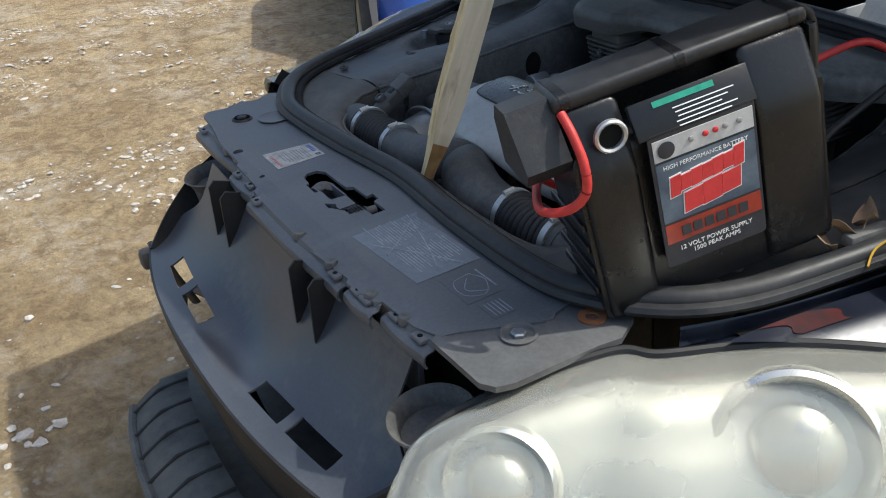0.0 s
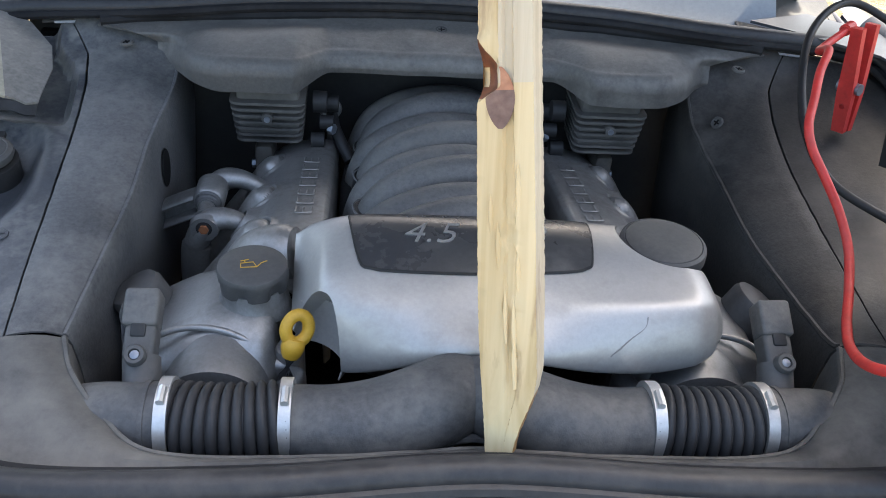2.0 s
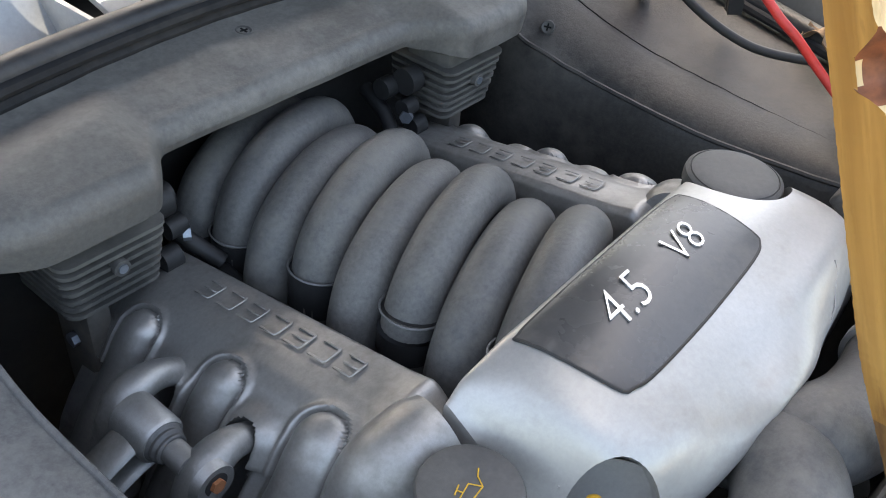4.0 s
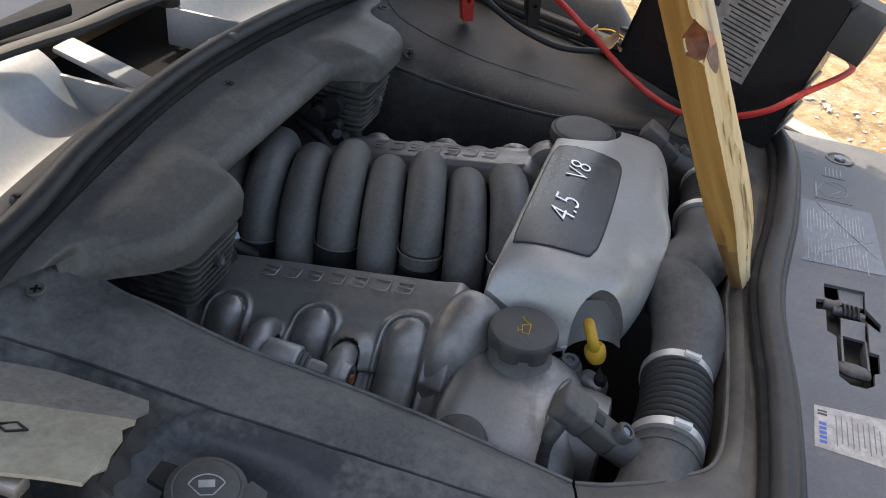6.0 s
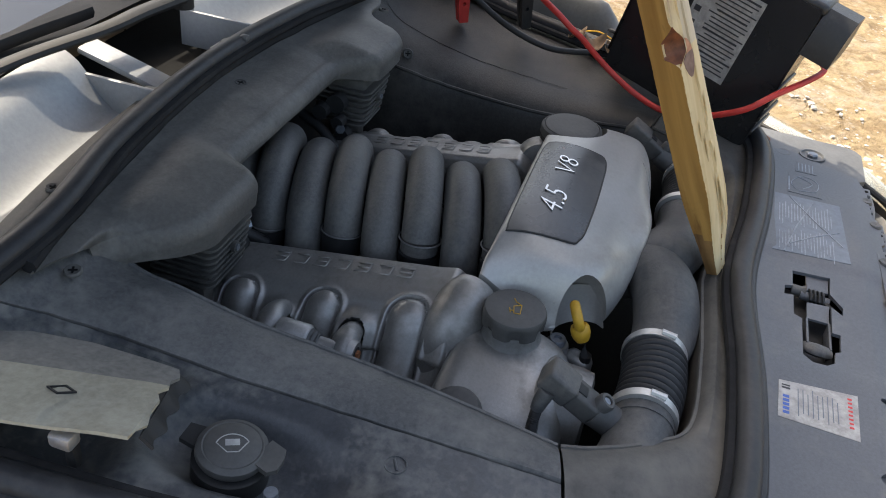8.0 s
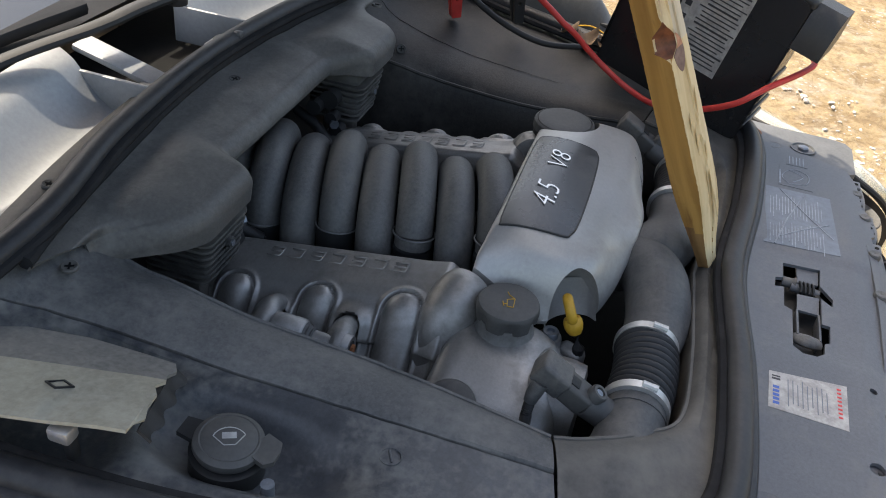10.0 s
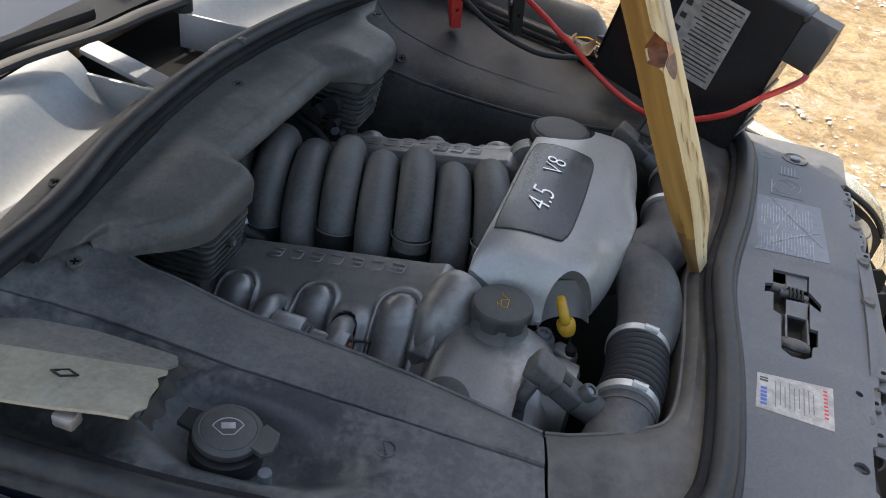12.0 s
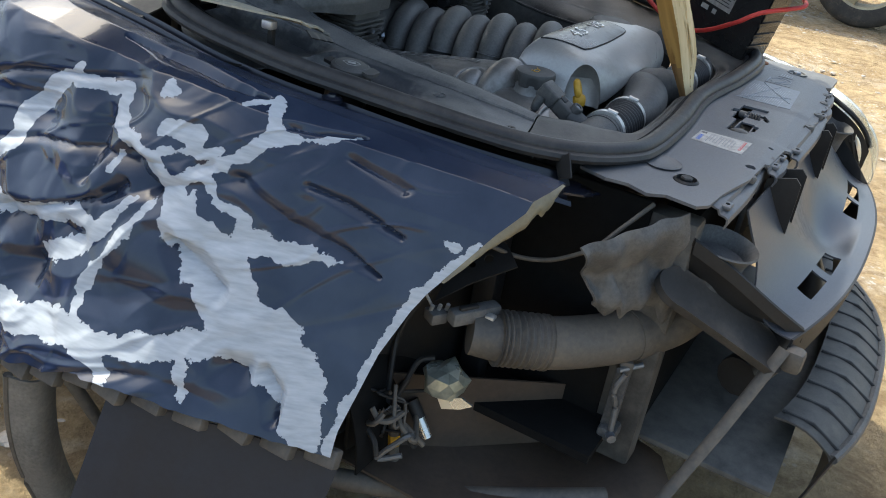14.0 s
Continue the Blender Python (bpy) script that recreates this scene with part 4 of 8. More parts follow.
# ---- engine ----
def intake_runner(y, k):
    z0 = 1.050 - 0.09 * (y - 0.22) - 0.012 * (k % 2)
    out = 0.010 if k % 2 else -0.004
    r = thing("intake_runner", (0, y, 0.86), "dusty dark grey plastic intake runner arching over the engine", "intake pipe", "intake runners")
    row = [(-0.108 - out, 0.78), (-0.124 - out, 0.86), (-0.124 - out, z0 - 0.105), (-0.098 - out, z0 - 0.058), (-0.04 - out, z0 - 0.034), (0.03 - out, z0 - 0.033), (0.090 - out, z0 - 0.054), (0.120 - out, z0 - 0.100), (0.120 - out, 0.86), (0.105, 0.78)]
    pts = smooth_path([(x, y + 0.30 * x, z) for x, z in row], 6)
    part("pipe", tube(pts, 0.0325, 20, up=(0, 1, 0)), RUNNER, r)
    s = -1 if k % 2 == 0 else 1
    h = 0.990 - 0.0125 * k - (0.055 if s > 0 else 0.0)
    low = -0.124 - out if s < 0 else 0.120 - out
    x = low - s * 0.18 * max(0.0, h - z0 + 0.105)
    part("collar", tube([(x, y + 0.30 * x, h - 0.002), (low, y + 0.30 * low, h - 0.022), (low, y + 0.30 * low, h - 0.050)], 0.0352, 24), DARK, r)
    part("clip_ring", tube([(x + 0.0360 * math.cos(2 * math.pi * q / 28), y + 0.30 * x + 0.0360 * math.sin(2 * math.pi * q / 28), h + 0.006 * s * math.cos(2 * math.pi * q / 28)) for q in range(28)], 0.0014, 6, True), CORNER, r)
    return r


for k in range(8):
    intake_runner(0.180 + 0.0705 * k, k)
plenum = thing("intake_plenum", (0, 0.40, 0.84), "dark grey intake plenum under the runners", "plenum")
part("body", tube([(0.0, 0.10, 0.86), (0.0, 0.14, 0.88), (0.0, 0.62, 0.86), (0.0, 0.66, 0.84)], lambda t: 0.085 if 0.1 < t < 0.9 else 0.06, 24, flat=0.8), DARK, plenum)


def pill(y, s, yc, sc, w):
    """Signed distance to an arch with a round head at s = sc and straight sides below it."""
    return math.hypot(y - yc, s - sc if s < sc else 0.0) - w


COVER_PROF = [(0.178, -0.13), (0.181, -0.06), (0.183, -0.024), (0.187, -0.008), (0.194, -0.001), (0.205, 0.0), (0.23, -0.001), (0.25, -0.004), (0.268, -0.009), (0.284, -0.017), (0.299, -0.029), (0.312, -0.044), (0.322, -0.060), (0.334, -0.078), (0.350, -0.098), (0.370, -0.125), (0.388, -0.155), (0.400, -0.19), (0.404, -0.23)]
COVER_LEN = [0.0]
for p0, p1 in zip(COVER_PROF, COVER_PROF[1:]):
    COVER_LEN.append(COVER_LEN[-1] + math.hypot(p1[0] - p0[0], p1[1] - p0[1]))


def valve_cover(sign):
    v = thing("valve_cover", (0.28 * sign, 0.33, 0.9), "dusty grey metal valve cover with raised lettering", "valve cover", "valve covers")
    edge0 = COVER_LEN[8] - 0.006
    def fn(u, w):
        ln = w * COVER_LEN[-1]
        reach = 0.114 + 0.050 * smoothstep(COVER_LEN[7], COVER_LEN[11], ln) + 0.014 * smoothstep(COVER_LEN[12], COVER_LEN[15], ln)
        y = reach + (0.602 - reach) * u ** 1.15
        z0 = 0.992 - 0.17 * (max(y, 0.15) - 0.15)
        i = 0
        while i < len(COVER_LEN) - 2 and COVER_LEN[i + 1] < ln:
            i += 1
        (xa, za), (xb, zb) = COVER_PROF[i], COVER_PROF[i + 1]
        seg = COVER_LEN[i + 1] - COVER_LEN[i]
        t = (ln - COVER_LEN[i]) / seg
        x, z = xa + (xb - xa) * t, z0 + za + (zb - za) * t
        nx, nz = (za - zb) / seg, (xb - xa) / seg
        s = ln - edge0
        slope = smoothstep(0.25, 0.30, x)
        h = 0.0
        below = smoothstep(0.098, 0.102, s) * smoothstep(0.165, 0.18, y)
        ridge = 0.0
        for yb, wb, top in ((0.523, 0.028, 0.046), (0.380, 0.027, 0.046), (0.241, 0.030, 0.042)):
            d = pill(y, s, yb, top, wb)
            if d < 0:
                q = 1 + d / wb
                h = 0.021 * math.sqrt(max(0.0, 1 - q * q)) - 0.003
                ridge = 1.0
            elif d < 0.03:
                h += 0.0045 * math.exp(-((d - 0.006) / 0.0045) ** 2) - 0.003 * math.exp(-(d / 0.0028) ** 2)
        for yb, wb, top in ((0.441, 0.020, 0.078), (0.318, 0.021, 0.078)):
            d = pill(y, s, yb, top, wb)
            if d < 0:
                h = -0.045 * smoothstep(0.0, -0.013, d)
                ridge = 1.0
            else:
                h += 0.014 * math.exp(-(d / 0.013) ** 2) * smoothstep(0.0, 0.05, s)
        h -= 0.014 * below * (1 - ridge)
        front = smoothstep(0.232, 0.168, y)
        fall = smoothstep(0.150, 0.112, y)
        z += 0.006 * front * (1 - 0.62 * slope) - 0.034 * fall
        x += 0.020 * front * slope
        lip = smoothstep(reach + 0.010, reach, y)
        h -= 0.007 * lip * lip
        z -= 0.030 * smoothstep(0.262, 0.210, x) * smoothstep(0.200, 0.160, y)
        return (x + nx * h) * sign, y, z + nz * h
    part("shell", sheet(fn, 330, 165, 0.003), VALVE, v)
    neck = smooth_path([(0.2255 * sign, 0.158, 0.972), (0.262 * sign, 0.166, 0.962), (0.288 * sign, 0.176, 0.942), (0.304 * sign, 0.184, 0.905), (0.310 * sign, 0.188, 0.85), (0.310 * sign, 0.188, 0.78)], 8)
    part("shoulder", tube(neck, lambda t: 0.038 + 0.006 * smoothstep(0.0, 0.12, t) - 0.007 * smoothstep(0.2, 0.7, t), 36, up=(0, 1, 0)), VALVE, v)
    # raised letter shapes, drawn as plain blocks
    bm = bmesh.new()
    for i in range(7):
        y = 0.272 + 0.036 * i
        z = 0.9935 - 0.17 * (y - 0.15)
        for dx, w, h in ((-0.012, 0.0035, 0.024), (0.012, 0.0035, 0.024)) if i % 2 else ((-0.012, 0.0035, 0.024), (0.0, 0.003, 0.020), (0.012, 0.0035, 0.024)):
            block((w, h, 0.0018), ((0.225 + dx) * sign, y, z), Matrix.Rotation(0.168, 4, "X").inverted(), 0.0008, bm, segs=1)
        block((0.024, 0.0035, 0.0018), (0.225 * sign, y - 0.0115, z + 0.002), Matrix.Rotation(-0.168, 4, "X"), 0.0008, bm, segs=1)
    part("letter_relief", bm, VALVE, v)
    part("rear_casting", block((0.034, 0.075, 0.20), (0.318 * sign, 0.605, 0.815), None, 0.010), MUD, v, "grimy dark rear casting")
    part("rear_bolt", tube([(0.336 * sign, 0.598, 0.862), (0.344 * sign, 0.598, 0.862)], 0.009, 6), BOLT, v, smooth=False)
    part("lower_skirt", block((0.03, 0.42, 0.16), (0.305 * sign, 0.355, 0.76), None, 0.006), CAST, v)
    return v


valve_cover(-1)
valve_cover(1)


def finned_box(sign):
    """Finned housing under the hood of the cowl cover."""
    f = thing("finned_box", (0.318 * sign, 0.56, 0.9), "dusty black finned housing with seven cooling ribs", "heat sink", "finned boxes")
    part("core", block((0.108, 0.080, 0.10), (0.304 * sign, 0.582, 1.000), None, 0.008), PLASTIC, f)
    for i in range(7):
        g = 1.0 - 0.018 * (6 - i)
        part("fin", plate([(q[0] + 0.304 * sign, q[1] + 0.588 + 0.0012 * (6 - i)) for q in rounded(0.130 * g, 0.124 * g, 0.016, 4)], (), 0.943 + 0.0130 * i, 0.0045), PLASTIC, f)
    part("screw_boss", tube([(0.304 * sign, 0.540, 0.992), (0.304 * sign, 0.5235, 0.992)], 0.0095, 16), PLASTIC, f)
    part("stud", tube([(0.304 * sign, 0.525, 0.992), (0.304 * sign, 0.5215, 0.992)], 0.0055, 10), BOLT, f)
    s = 0.228 * sign
    for q, r in (((s, 0.585, 1.0), 0.020), ((s - 0.012 * sign, 0.575, 0.965), 0.013), ((s + 0.004 * sign, 0.57, 0.93), 0.015), ((s - 0.02 * sign, 0.61, 0.985), 0.016)):
        part("lug", tube([q, (q[0] - 0.024 * sign, q[1], q[2])], r, 14), DARK, f)
    part("bolt", tube([(s - 0.030 * sign, 0.57, 0.955), (s - 0.038 * sign, 0.565, 0.955)], 0.010, 6), BOLT, f, smooth=False)
    return f


finned_box(-1)
finned_box(1)

# silver front cover: sections from the bank beside the oil filler to the far end, each from its rear edge over the top to the lip
COVER_SECTIONS = [
    (-0.226, ((0.153, 1.010), (0.135, 1.001), (0.114, 0.988), (0.088, 0.971), (0.062, 0.959), (0.044, 0.952), (0.034, 0.941))),
    (-0.205, ((0.153, 1.026), (0.130, 1.026), (0.100, 1.019), (0.068, 1.009), (0.036, 0.996), (0.006, 0.972), (-0.004, 0.938))),
    (-0.185, ((0.150, 1.037), (0.130, 1.041), (0.100, 1.041), (0.062, 1.038), (0.022, 1.030), (-0.010, 1.006), (-0.026, 0.937))),
    (-0.155, ((0.148, 1.046), (0.128, 1.052), (0.098, 1.054), (0.056, 1.049), (0.012, 1.037), (-0.022, 1.018), (-0.044, 0.937))),
    (-0.110, ((0.147, 1.048), (0.126, 1.055), (0.092, 1.057), (0.050, 1.052), (0.002, 1.038), (-0.030, 1.022), (-0.060, 0.955))),
    (-0.055, ((0.148, 1.048), (0.126, 1.056), (0.092, 1.059), (0.050, 1.053), (0.000, 1.037), (-0.033, 1.020), (-0.070, 0.977))),
    (0.010, ((0.149, 1.047), (0.126, 1.055), (0.092, 1.059), (0.050, 1.053), (0.000, 1.036), (-0.034, 1.020), (-0.076, 0.996))),
    (0.085, ((0.150, 1.045), (0.126, 1.053), (0.092, 1.058), (0.050, 1.053), (0.000, 1.038), (-0.034, 1.023), (-0.077, 0.983))),
    (0.160, ((0.151, 1.042), (0.126, 1.051), (0.092, 1.055), (0.050, 1.052), (0.000, 1.040), (-0.033, 1.028), (-0.067, 0.963))),
    (0.240, ((0.150, 1.037), (0.126, 1.045), (0.092, 1.049), (0.050, 1.048), (0.000, 1.040), (-0.030, 1.030), (-0.060, 0.957))),
    (0.295, ((0.138, 1.026), (0.116, 1.036), (0.086, 1.041), (0.048, 1.042), (0.002, 1.038), (-0.024, 1.028), (-0.050, 0.961))),
    (0.322, ((0.122, 1.008), (0.104, 1.018), (0.080, 1.026), (0.048, 1.029), (0.010, 1.026), (-0.012, 1.016), (-0.034, 0.966))),
    (0.338, ((0.104, 0.988), (0.092, 0.996), (0.074, 1.002), (0.048, 1.005), (0.020, 1.002), (0.004, 0.996), (-0.010, 0.972))),
]


def cover_loop(x):
    """The section at x, smoothed along the cover."""
    xs = [q[0] for q in COVER_SECTIONS]
    i = max(0, min(len(xs) - 2, sum(1 for q in xs if q <= x) - 1))
    t = (x - xs[i]) / (xs[i + 1] - xs[i])
    a, b, c, d = (COVER_SECTIONS[min(max(i + j, 0), len(xs) - 1)][1] for j in (-1, 0, 1, 2))
    out = []
    for p0, p1, p2, p3 in zip(a, b, c, d):
        out.append(tuple(0.5 * (2 * p1[k] + (p2[k] - p0[k]) * t + (2 * p0[k] - 5 * p1[k] + 4 * p2[k] - p3[k]) * t * t + (3 * p1[k] - p0[k] - 3 * p2[k] + p3[k]) * t ** 3) for k in (0, 1)))
    return out


def cover_ring(x):
    """The closed outline of the solid cover at x."""
    top = cover_loop(x)
    (yc, zc), (yl, zl) = top[5], top[6]
    yr, zr = top[0]
    knee = (yl + 0.20 * (yc - yl), zl + 0.50 * (zc - zl))
    line = [(yr + 0.004, zr - 0.050), (yr + 0.003, zr - 0.012)] + top[:6] + [knee, (yl, zl + 0.004), (yl + 0.006, zl - 0.004), (yl + 0.022, zl - 0.002)]
    fine = smooth_path([(x, y, z) for y, z in line], 5)
    deep = smoothstep(-0.085, -0.125, x)
    low = min(zl, zr - 0.055)
    low += (min(low, 0.930) - low) * deep
    return fine + [Vector((x, yl + 0.03, low - 0.001)), Vector((x, min(max(yl + 0.05, 0.11), yr - 0.02), low)), Vector((x, yr - 0.006, zr - 0.056))]


def cut_away(bm, tools):
    """Cuts closed shapes out of a closed shape and gives back the rest."""
    obs = []
    for k, q in enumerate([bm] + tools):
        bmesh.ops.recalc_face_normals(q, faces=q.faces)
        me = bpy.data.meshes.new("cut")
        q.to_mesh(me)
        q.free()
        ob = bpy.data.objects.new("cut", me)
        scene.collection.objects.link(ob)
        obs.append(ob)
    for tool in obs[1:]:
        cut = obs[0].modifiers.new("cut", "BOOLEAN")
        cut.operation, cut.solver, cut.object = "DIFFERENCE", "EXACT", tool
    bpy.context.view_layer.update()
    left = bpy.data.meshes.new_from_object(obs[0].evaluated_get(bpy.context.evaluated_depsgraph_get()))
    for ob in obs:
        me = ob.data
        bpy.data.objects.remove(ob)
        bpy.data.meshes.remove(me)
    rest = bmesh.new()
    rest.from_mesh(left)
    bpy.data.meshes.remove(left)
    return rest


BADGELET = mat("dull_chrome_letters", (0.62, 0.62, 0.62), 0.28, metal=0.85, detail=120, bump=0.03)
ecov = thing("engine_cover", (0.06, 0.05, 0.95), "silver painted engine cover with a dark badge plate", "engine cover")
solid = bmesh.new()
n = 90
rings(solid, [cover_ring(-0.226 + 0.564 * i / n) for i in range(n + 1)])
# the arch over the dipstick: a hollow that runs into the corner
inward = Vector((0.75, 0.66, 0.0)).normalized()
across = Vector((0.66, -0.75, 0.0)).normalized()
hollow = bmesh.new()
loops = []
for depth, grow in ((-0.16, 1.12), (-0.02, 1.02), (0.0, 1.0), (0.018, 0.93), (0.032, 0.80), (0.042, 0.58), (0.047, 0.30)):
    c = Vector((-0.183, -0.001, 0.928)) + inward * depth + across * 0.001
    loops.append([c + across * (0.047 * grow * math.cos(2 * math.pi * j / 40)) + Vector((0, 0, 0.100 * grow * math.sin(2 * math.pi * j / 40))) for j in range(40)])
rings(hollow, loops)
def arch_back(u, v):
    a = 2 * u - 1
    k = 0.030 * math.sqrt(max(0.0, 1 - a * a)) + 0.004
    p = Vector((-0.183, -0.001, 0.0)) + inward * (k - 0.016 * v * v) + across * (0.046 * a)
    return p.x, p.y, 0.985 - 0.062 * v
part("arch_wall", sheet(arch_back, 24, 10, 0.002), SILVER, ecov)
notch = lathe([(0.069, 0.94), (0.069, 1.012), (0.0695, 1.10)], 64, m=Matrix.Translation((0.281, 0.117, 0)))
part("shell", cut_away(solid, [hollow, notch]), SILVER, ecov)
seam = smooth_path([(0.222, 0, 0), (0.218, 0, 0), (0.200, 0, 0), (0.186, 0, 0), (0.176, 0, 0)], 8)


def on_front(x, f):
    """A place on the front face, f from the crease to the lip."""
    top = cover_loop(x)
    (yc, zc), (yl, zl) = top[5], top[6]
    a, b, c = Vector((x, yc, zc)), Vector((x, yl + 0.20 * (yc - yl), zl + 0.50 * (zc - zl))), Vector((x, yl, zl + 0.004))
    return (a.lerp(b, f * 2) if f < 0.5 else b.lerp(c, f * 2 - 1)) + Vector((0, -0.0012, 0.0008))


part("mould_seam", tube([on_front(q.x, 0.05 + 0.62 * i / (len(seam) - 1)) for i, q in enumerate(seam)], 0.0009, 5), mat("silver_seam", (0.20, 0.195, 0.19), 0.5, detail=120), ecov)


def on_cover(x, y):
    """Height of the cover's top at x, y."""
    line = smooth_path([(0, *q) for q in cover_loop(x)[:6]], 5)
    for p, q in zip(line, line[1:]):
        if q.y <= y <= p.y:
            return p.z + (q.z - p.z) * (p.y - y) / max(1e-6, p.y - q.y)
    return line[0].z if y > line[0].y else line[-1].z


BADGE_OUT = smooth_path([(-0.152, 0.128, 0), (-0.146, 0.138, 0), (-0.10, 0.141, 0), (0.0, 0.143, 0), (0.10, 0.145, 0), (0.164, 0.143, 0), (0.173, 0.128, 0), (0.163, 0.048, 0), (0.154, 0.033, 0), (0.132, 0.027, 0), (0.08, 0.024, 0), (0.0, 0.022, 0), (-0.09, 0.023, 0), (-0.122, 0.028, 0), (-0.138, 0.042, 0)], 4, True)
bm = plate([(q.x, q.y) for q in BADGE_OUT], (), 0, 0)
bmesh.ops.remove_doubles(bm, verts=bm.verts[:], dist=0.00005)
for k in range(20):
    bmesh.ops.bisect_plane(bm, geom=bm.verts[:] + bm.edges[:] + bm.faces[:], plane_co=(-0.15 + 0.016 * k, 0, 0), plane_no=(1, 0, 0))
for k in range(10):
    bmesh.ops.bisect_plane(bm, geom=bm.verts[:] + bm.edges[:] + bm.faces[:], plane_co=(0, 0.032 + 0.011 * k, 0), plane_no=(0, 1, 0))
bmesh.ops.delete(bm, geom=[f for f in bm.faces if f.calc_area() < 1e-9], context="FACES_ONLY")
for v in bm.verts:
    v.co.z = on_cover(v.co.x, v.co.y) + 0.0015
r = bmesh.ops.extrude_face_region(bm, geom=bm.faces[:])
for v in [g for g in r["geom"] if isinstance(g, bmesh.types.BMVert)]:
    v.co.z += 0.0015
part("badge_plate", bm, BADGE, ecov, "dark grey badge plate")
rim_pts = [Vector((q.x, q.y, on_cover(q.x, q.y) + 0.0015)) for q in BADGE_OUT]
part("badge_rim", tube(rim_pts, 0.0020, 6, True), DARK, ecov)


def badge_word(body, x, y, size):
    slope = math.atan2(on_cover(x, y + 0.015) - on_cover(x, y - 0.015), 0.03)
    return lettering("badge_letters", body, size, BADGELET, Matrix.Translation((x, y, on_cover(x, y) + 0.0036)) @ Matrix.Rotation(slope, 4, "X"), ecov, 0.0010, 0.35, -0.0009)


badge_word("4.5", -0.050, 0.086, 0.060)
badge_word("V8", 0.074, 0.088, 0.054)


def filler_cap(x, y, z, r, name, label, mark):
    c = thing(name, (x, y, z - 0.03), label, "cap", "engine caps")
    g = Matrix.Translation((x, y, z)) @ Matrix.Rotation(0.3, 4, "Z")
    bm = bmesh.new()
    segs = 60
    loops = []
    lobes = 6 if mark else 0
    rows = ((0.78, -0.040, 0.0), (0.82, -0.036, 0.0), (0.97, -0.031, 0.14), (1.0, -0.015, 0.12), (1.0, -0.009, 0.03), (0.985, -0.004, 0.0), (0.95, -0.0008, 0.0), (0.90, 0.0, 0.0), (0.5, 0.0008, 0.0), (0.0005, 0.001, 0)) if mark else \
        ((0.93, -0.062, 0.0), (0.95, -0.020, 0.0), (1.0, -0.018, 0.0), (1.0, -0.008, 0.0), (0.98, -0.003, 0.0), (0.90, 0.0, 0.0), (0.885, -0.0016, 0.0), (0.87, 0.0002, 0.0), (0.80, 0.0018, 0.0), (0.4, 0.0030, 0), (0.0005, 0.0034, 0))
    for rr, h, lob in rows:
        loop = []
        for j in range(segs):
            a = 2 * math.pi * j / segs
            bite = lob * max(0.0, math.cos(lobes * a)) ** 0.7 if lobes else 0.0
            loop.append(g @ Vector((r * (rr - bite) * math.cos(a), r * (rr - bite) * math.sin(a), h)))
        loops.append(loop)
    rings(bm, loops)
    part("cap_body", bm, CAPMAT, c)
    if not mark:
        # dark sleeve paints the shaded gap under the thin lid
        part("cap_gap_shade", lathe([(r * 0.95, -0.064), (r * 0.965, -0.021), (r * 0.95, -0.0195)], 48, m=g, caps=False), DARK, c, "dark sleeve standing in for the shaded gap below the lid")
    if mark:
        bm = bmesh.new()
        for pts in ([(-0.016, -0.004), (0.004, -0.009), (0.012, -0.002), (0.020, 0.0)], [(-0.016, -0.004), (-0.014, 0.005), (0.002, 0.003), (0.004, -0.009)], [(-0.008, 0.004), (-0.008, 0.010)], [(-0.013, 0.010), (-0.002, 0.010)]):
            tube([(px, py, 0.0016) for px, py in pts], 0.0007, 5, bm=bm)
        bm.transform(Matrix.Translation((x, y, z)) @ Matrix.Rotation(radians(20), 4, "Z"))
        part("oil_can_mark", bm, YELLOW, c, "thin yellow oil can outline")
    return c


filler_cap(-0.278, 0.084, 1.007, 0.0475, "oil_filler_cap", "black plastic oil filler cap with a yellow oil can mark", True)
filler_cap(0.280, 0.116, 1.040, 0.0605, "blank_cap", "plain dusty black round cap sunk in the silver cover's corner", False)

# cast housing below the oil filler, on both banks
def housing_ring(z, x0, x1, y0, y1, r, sign):
    return [Vector((((x0 + x1) / 2 + q[0]) * sign, (y0 + y1) / 2 + q[1], z)) for q in rounded(x1 - x0, y1 - y0, r, 6)]


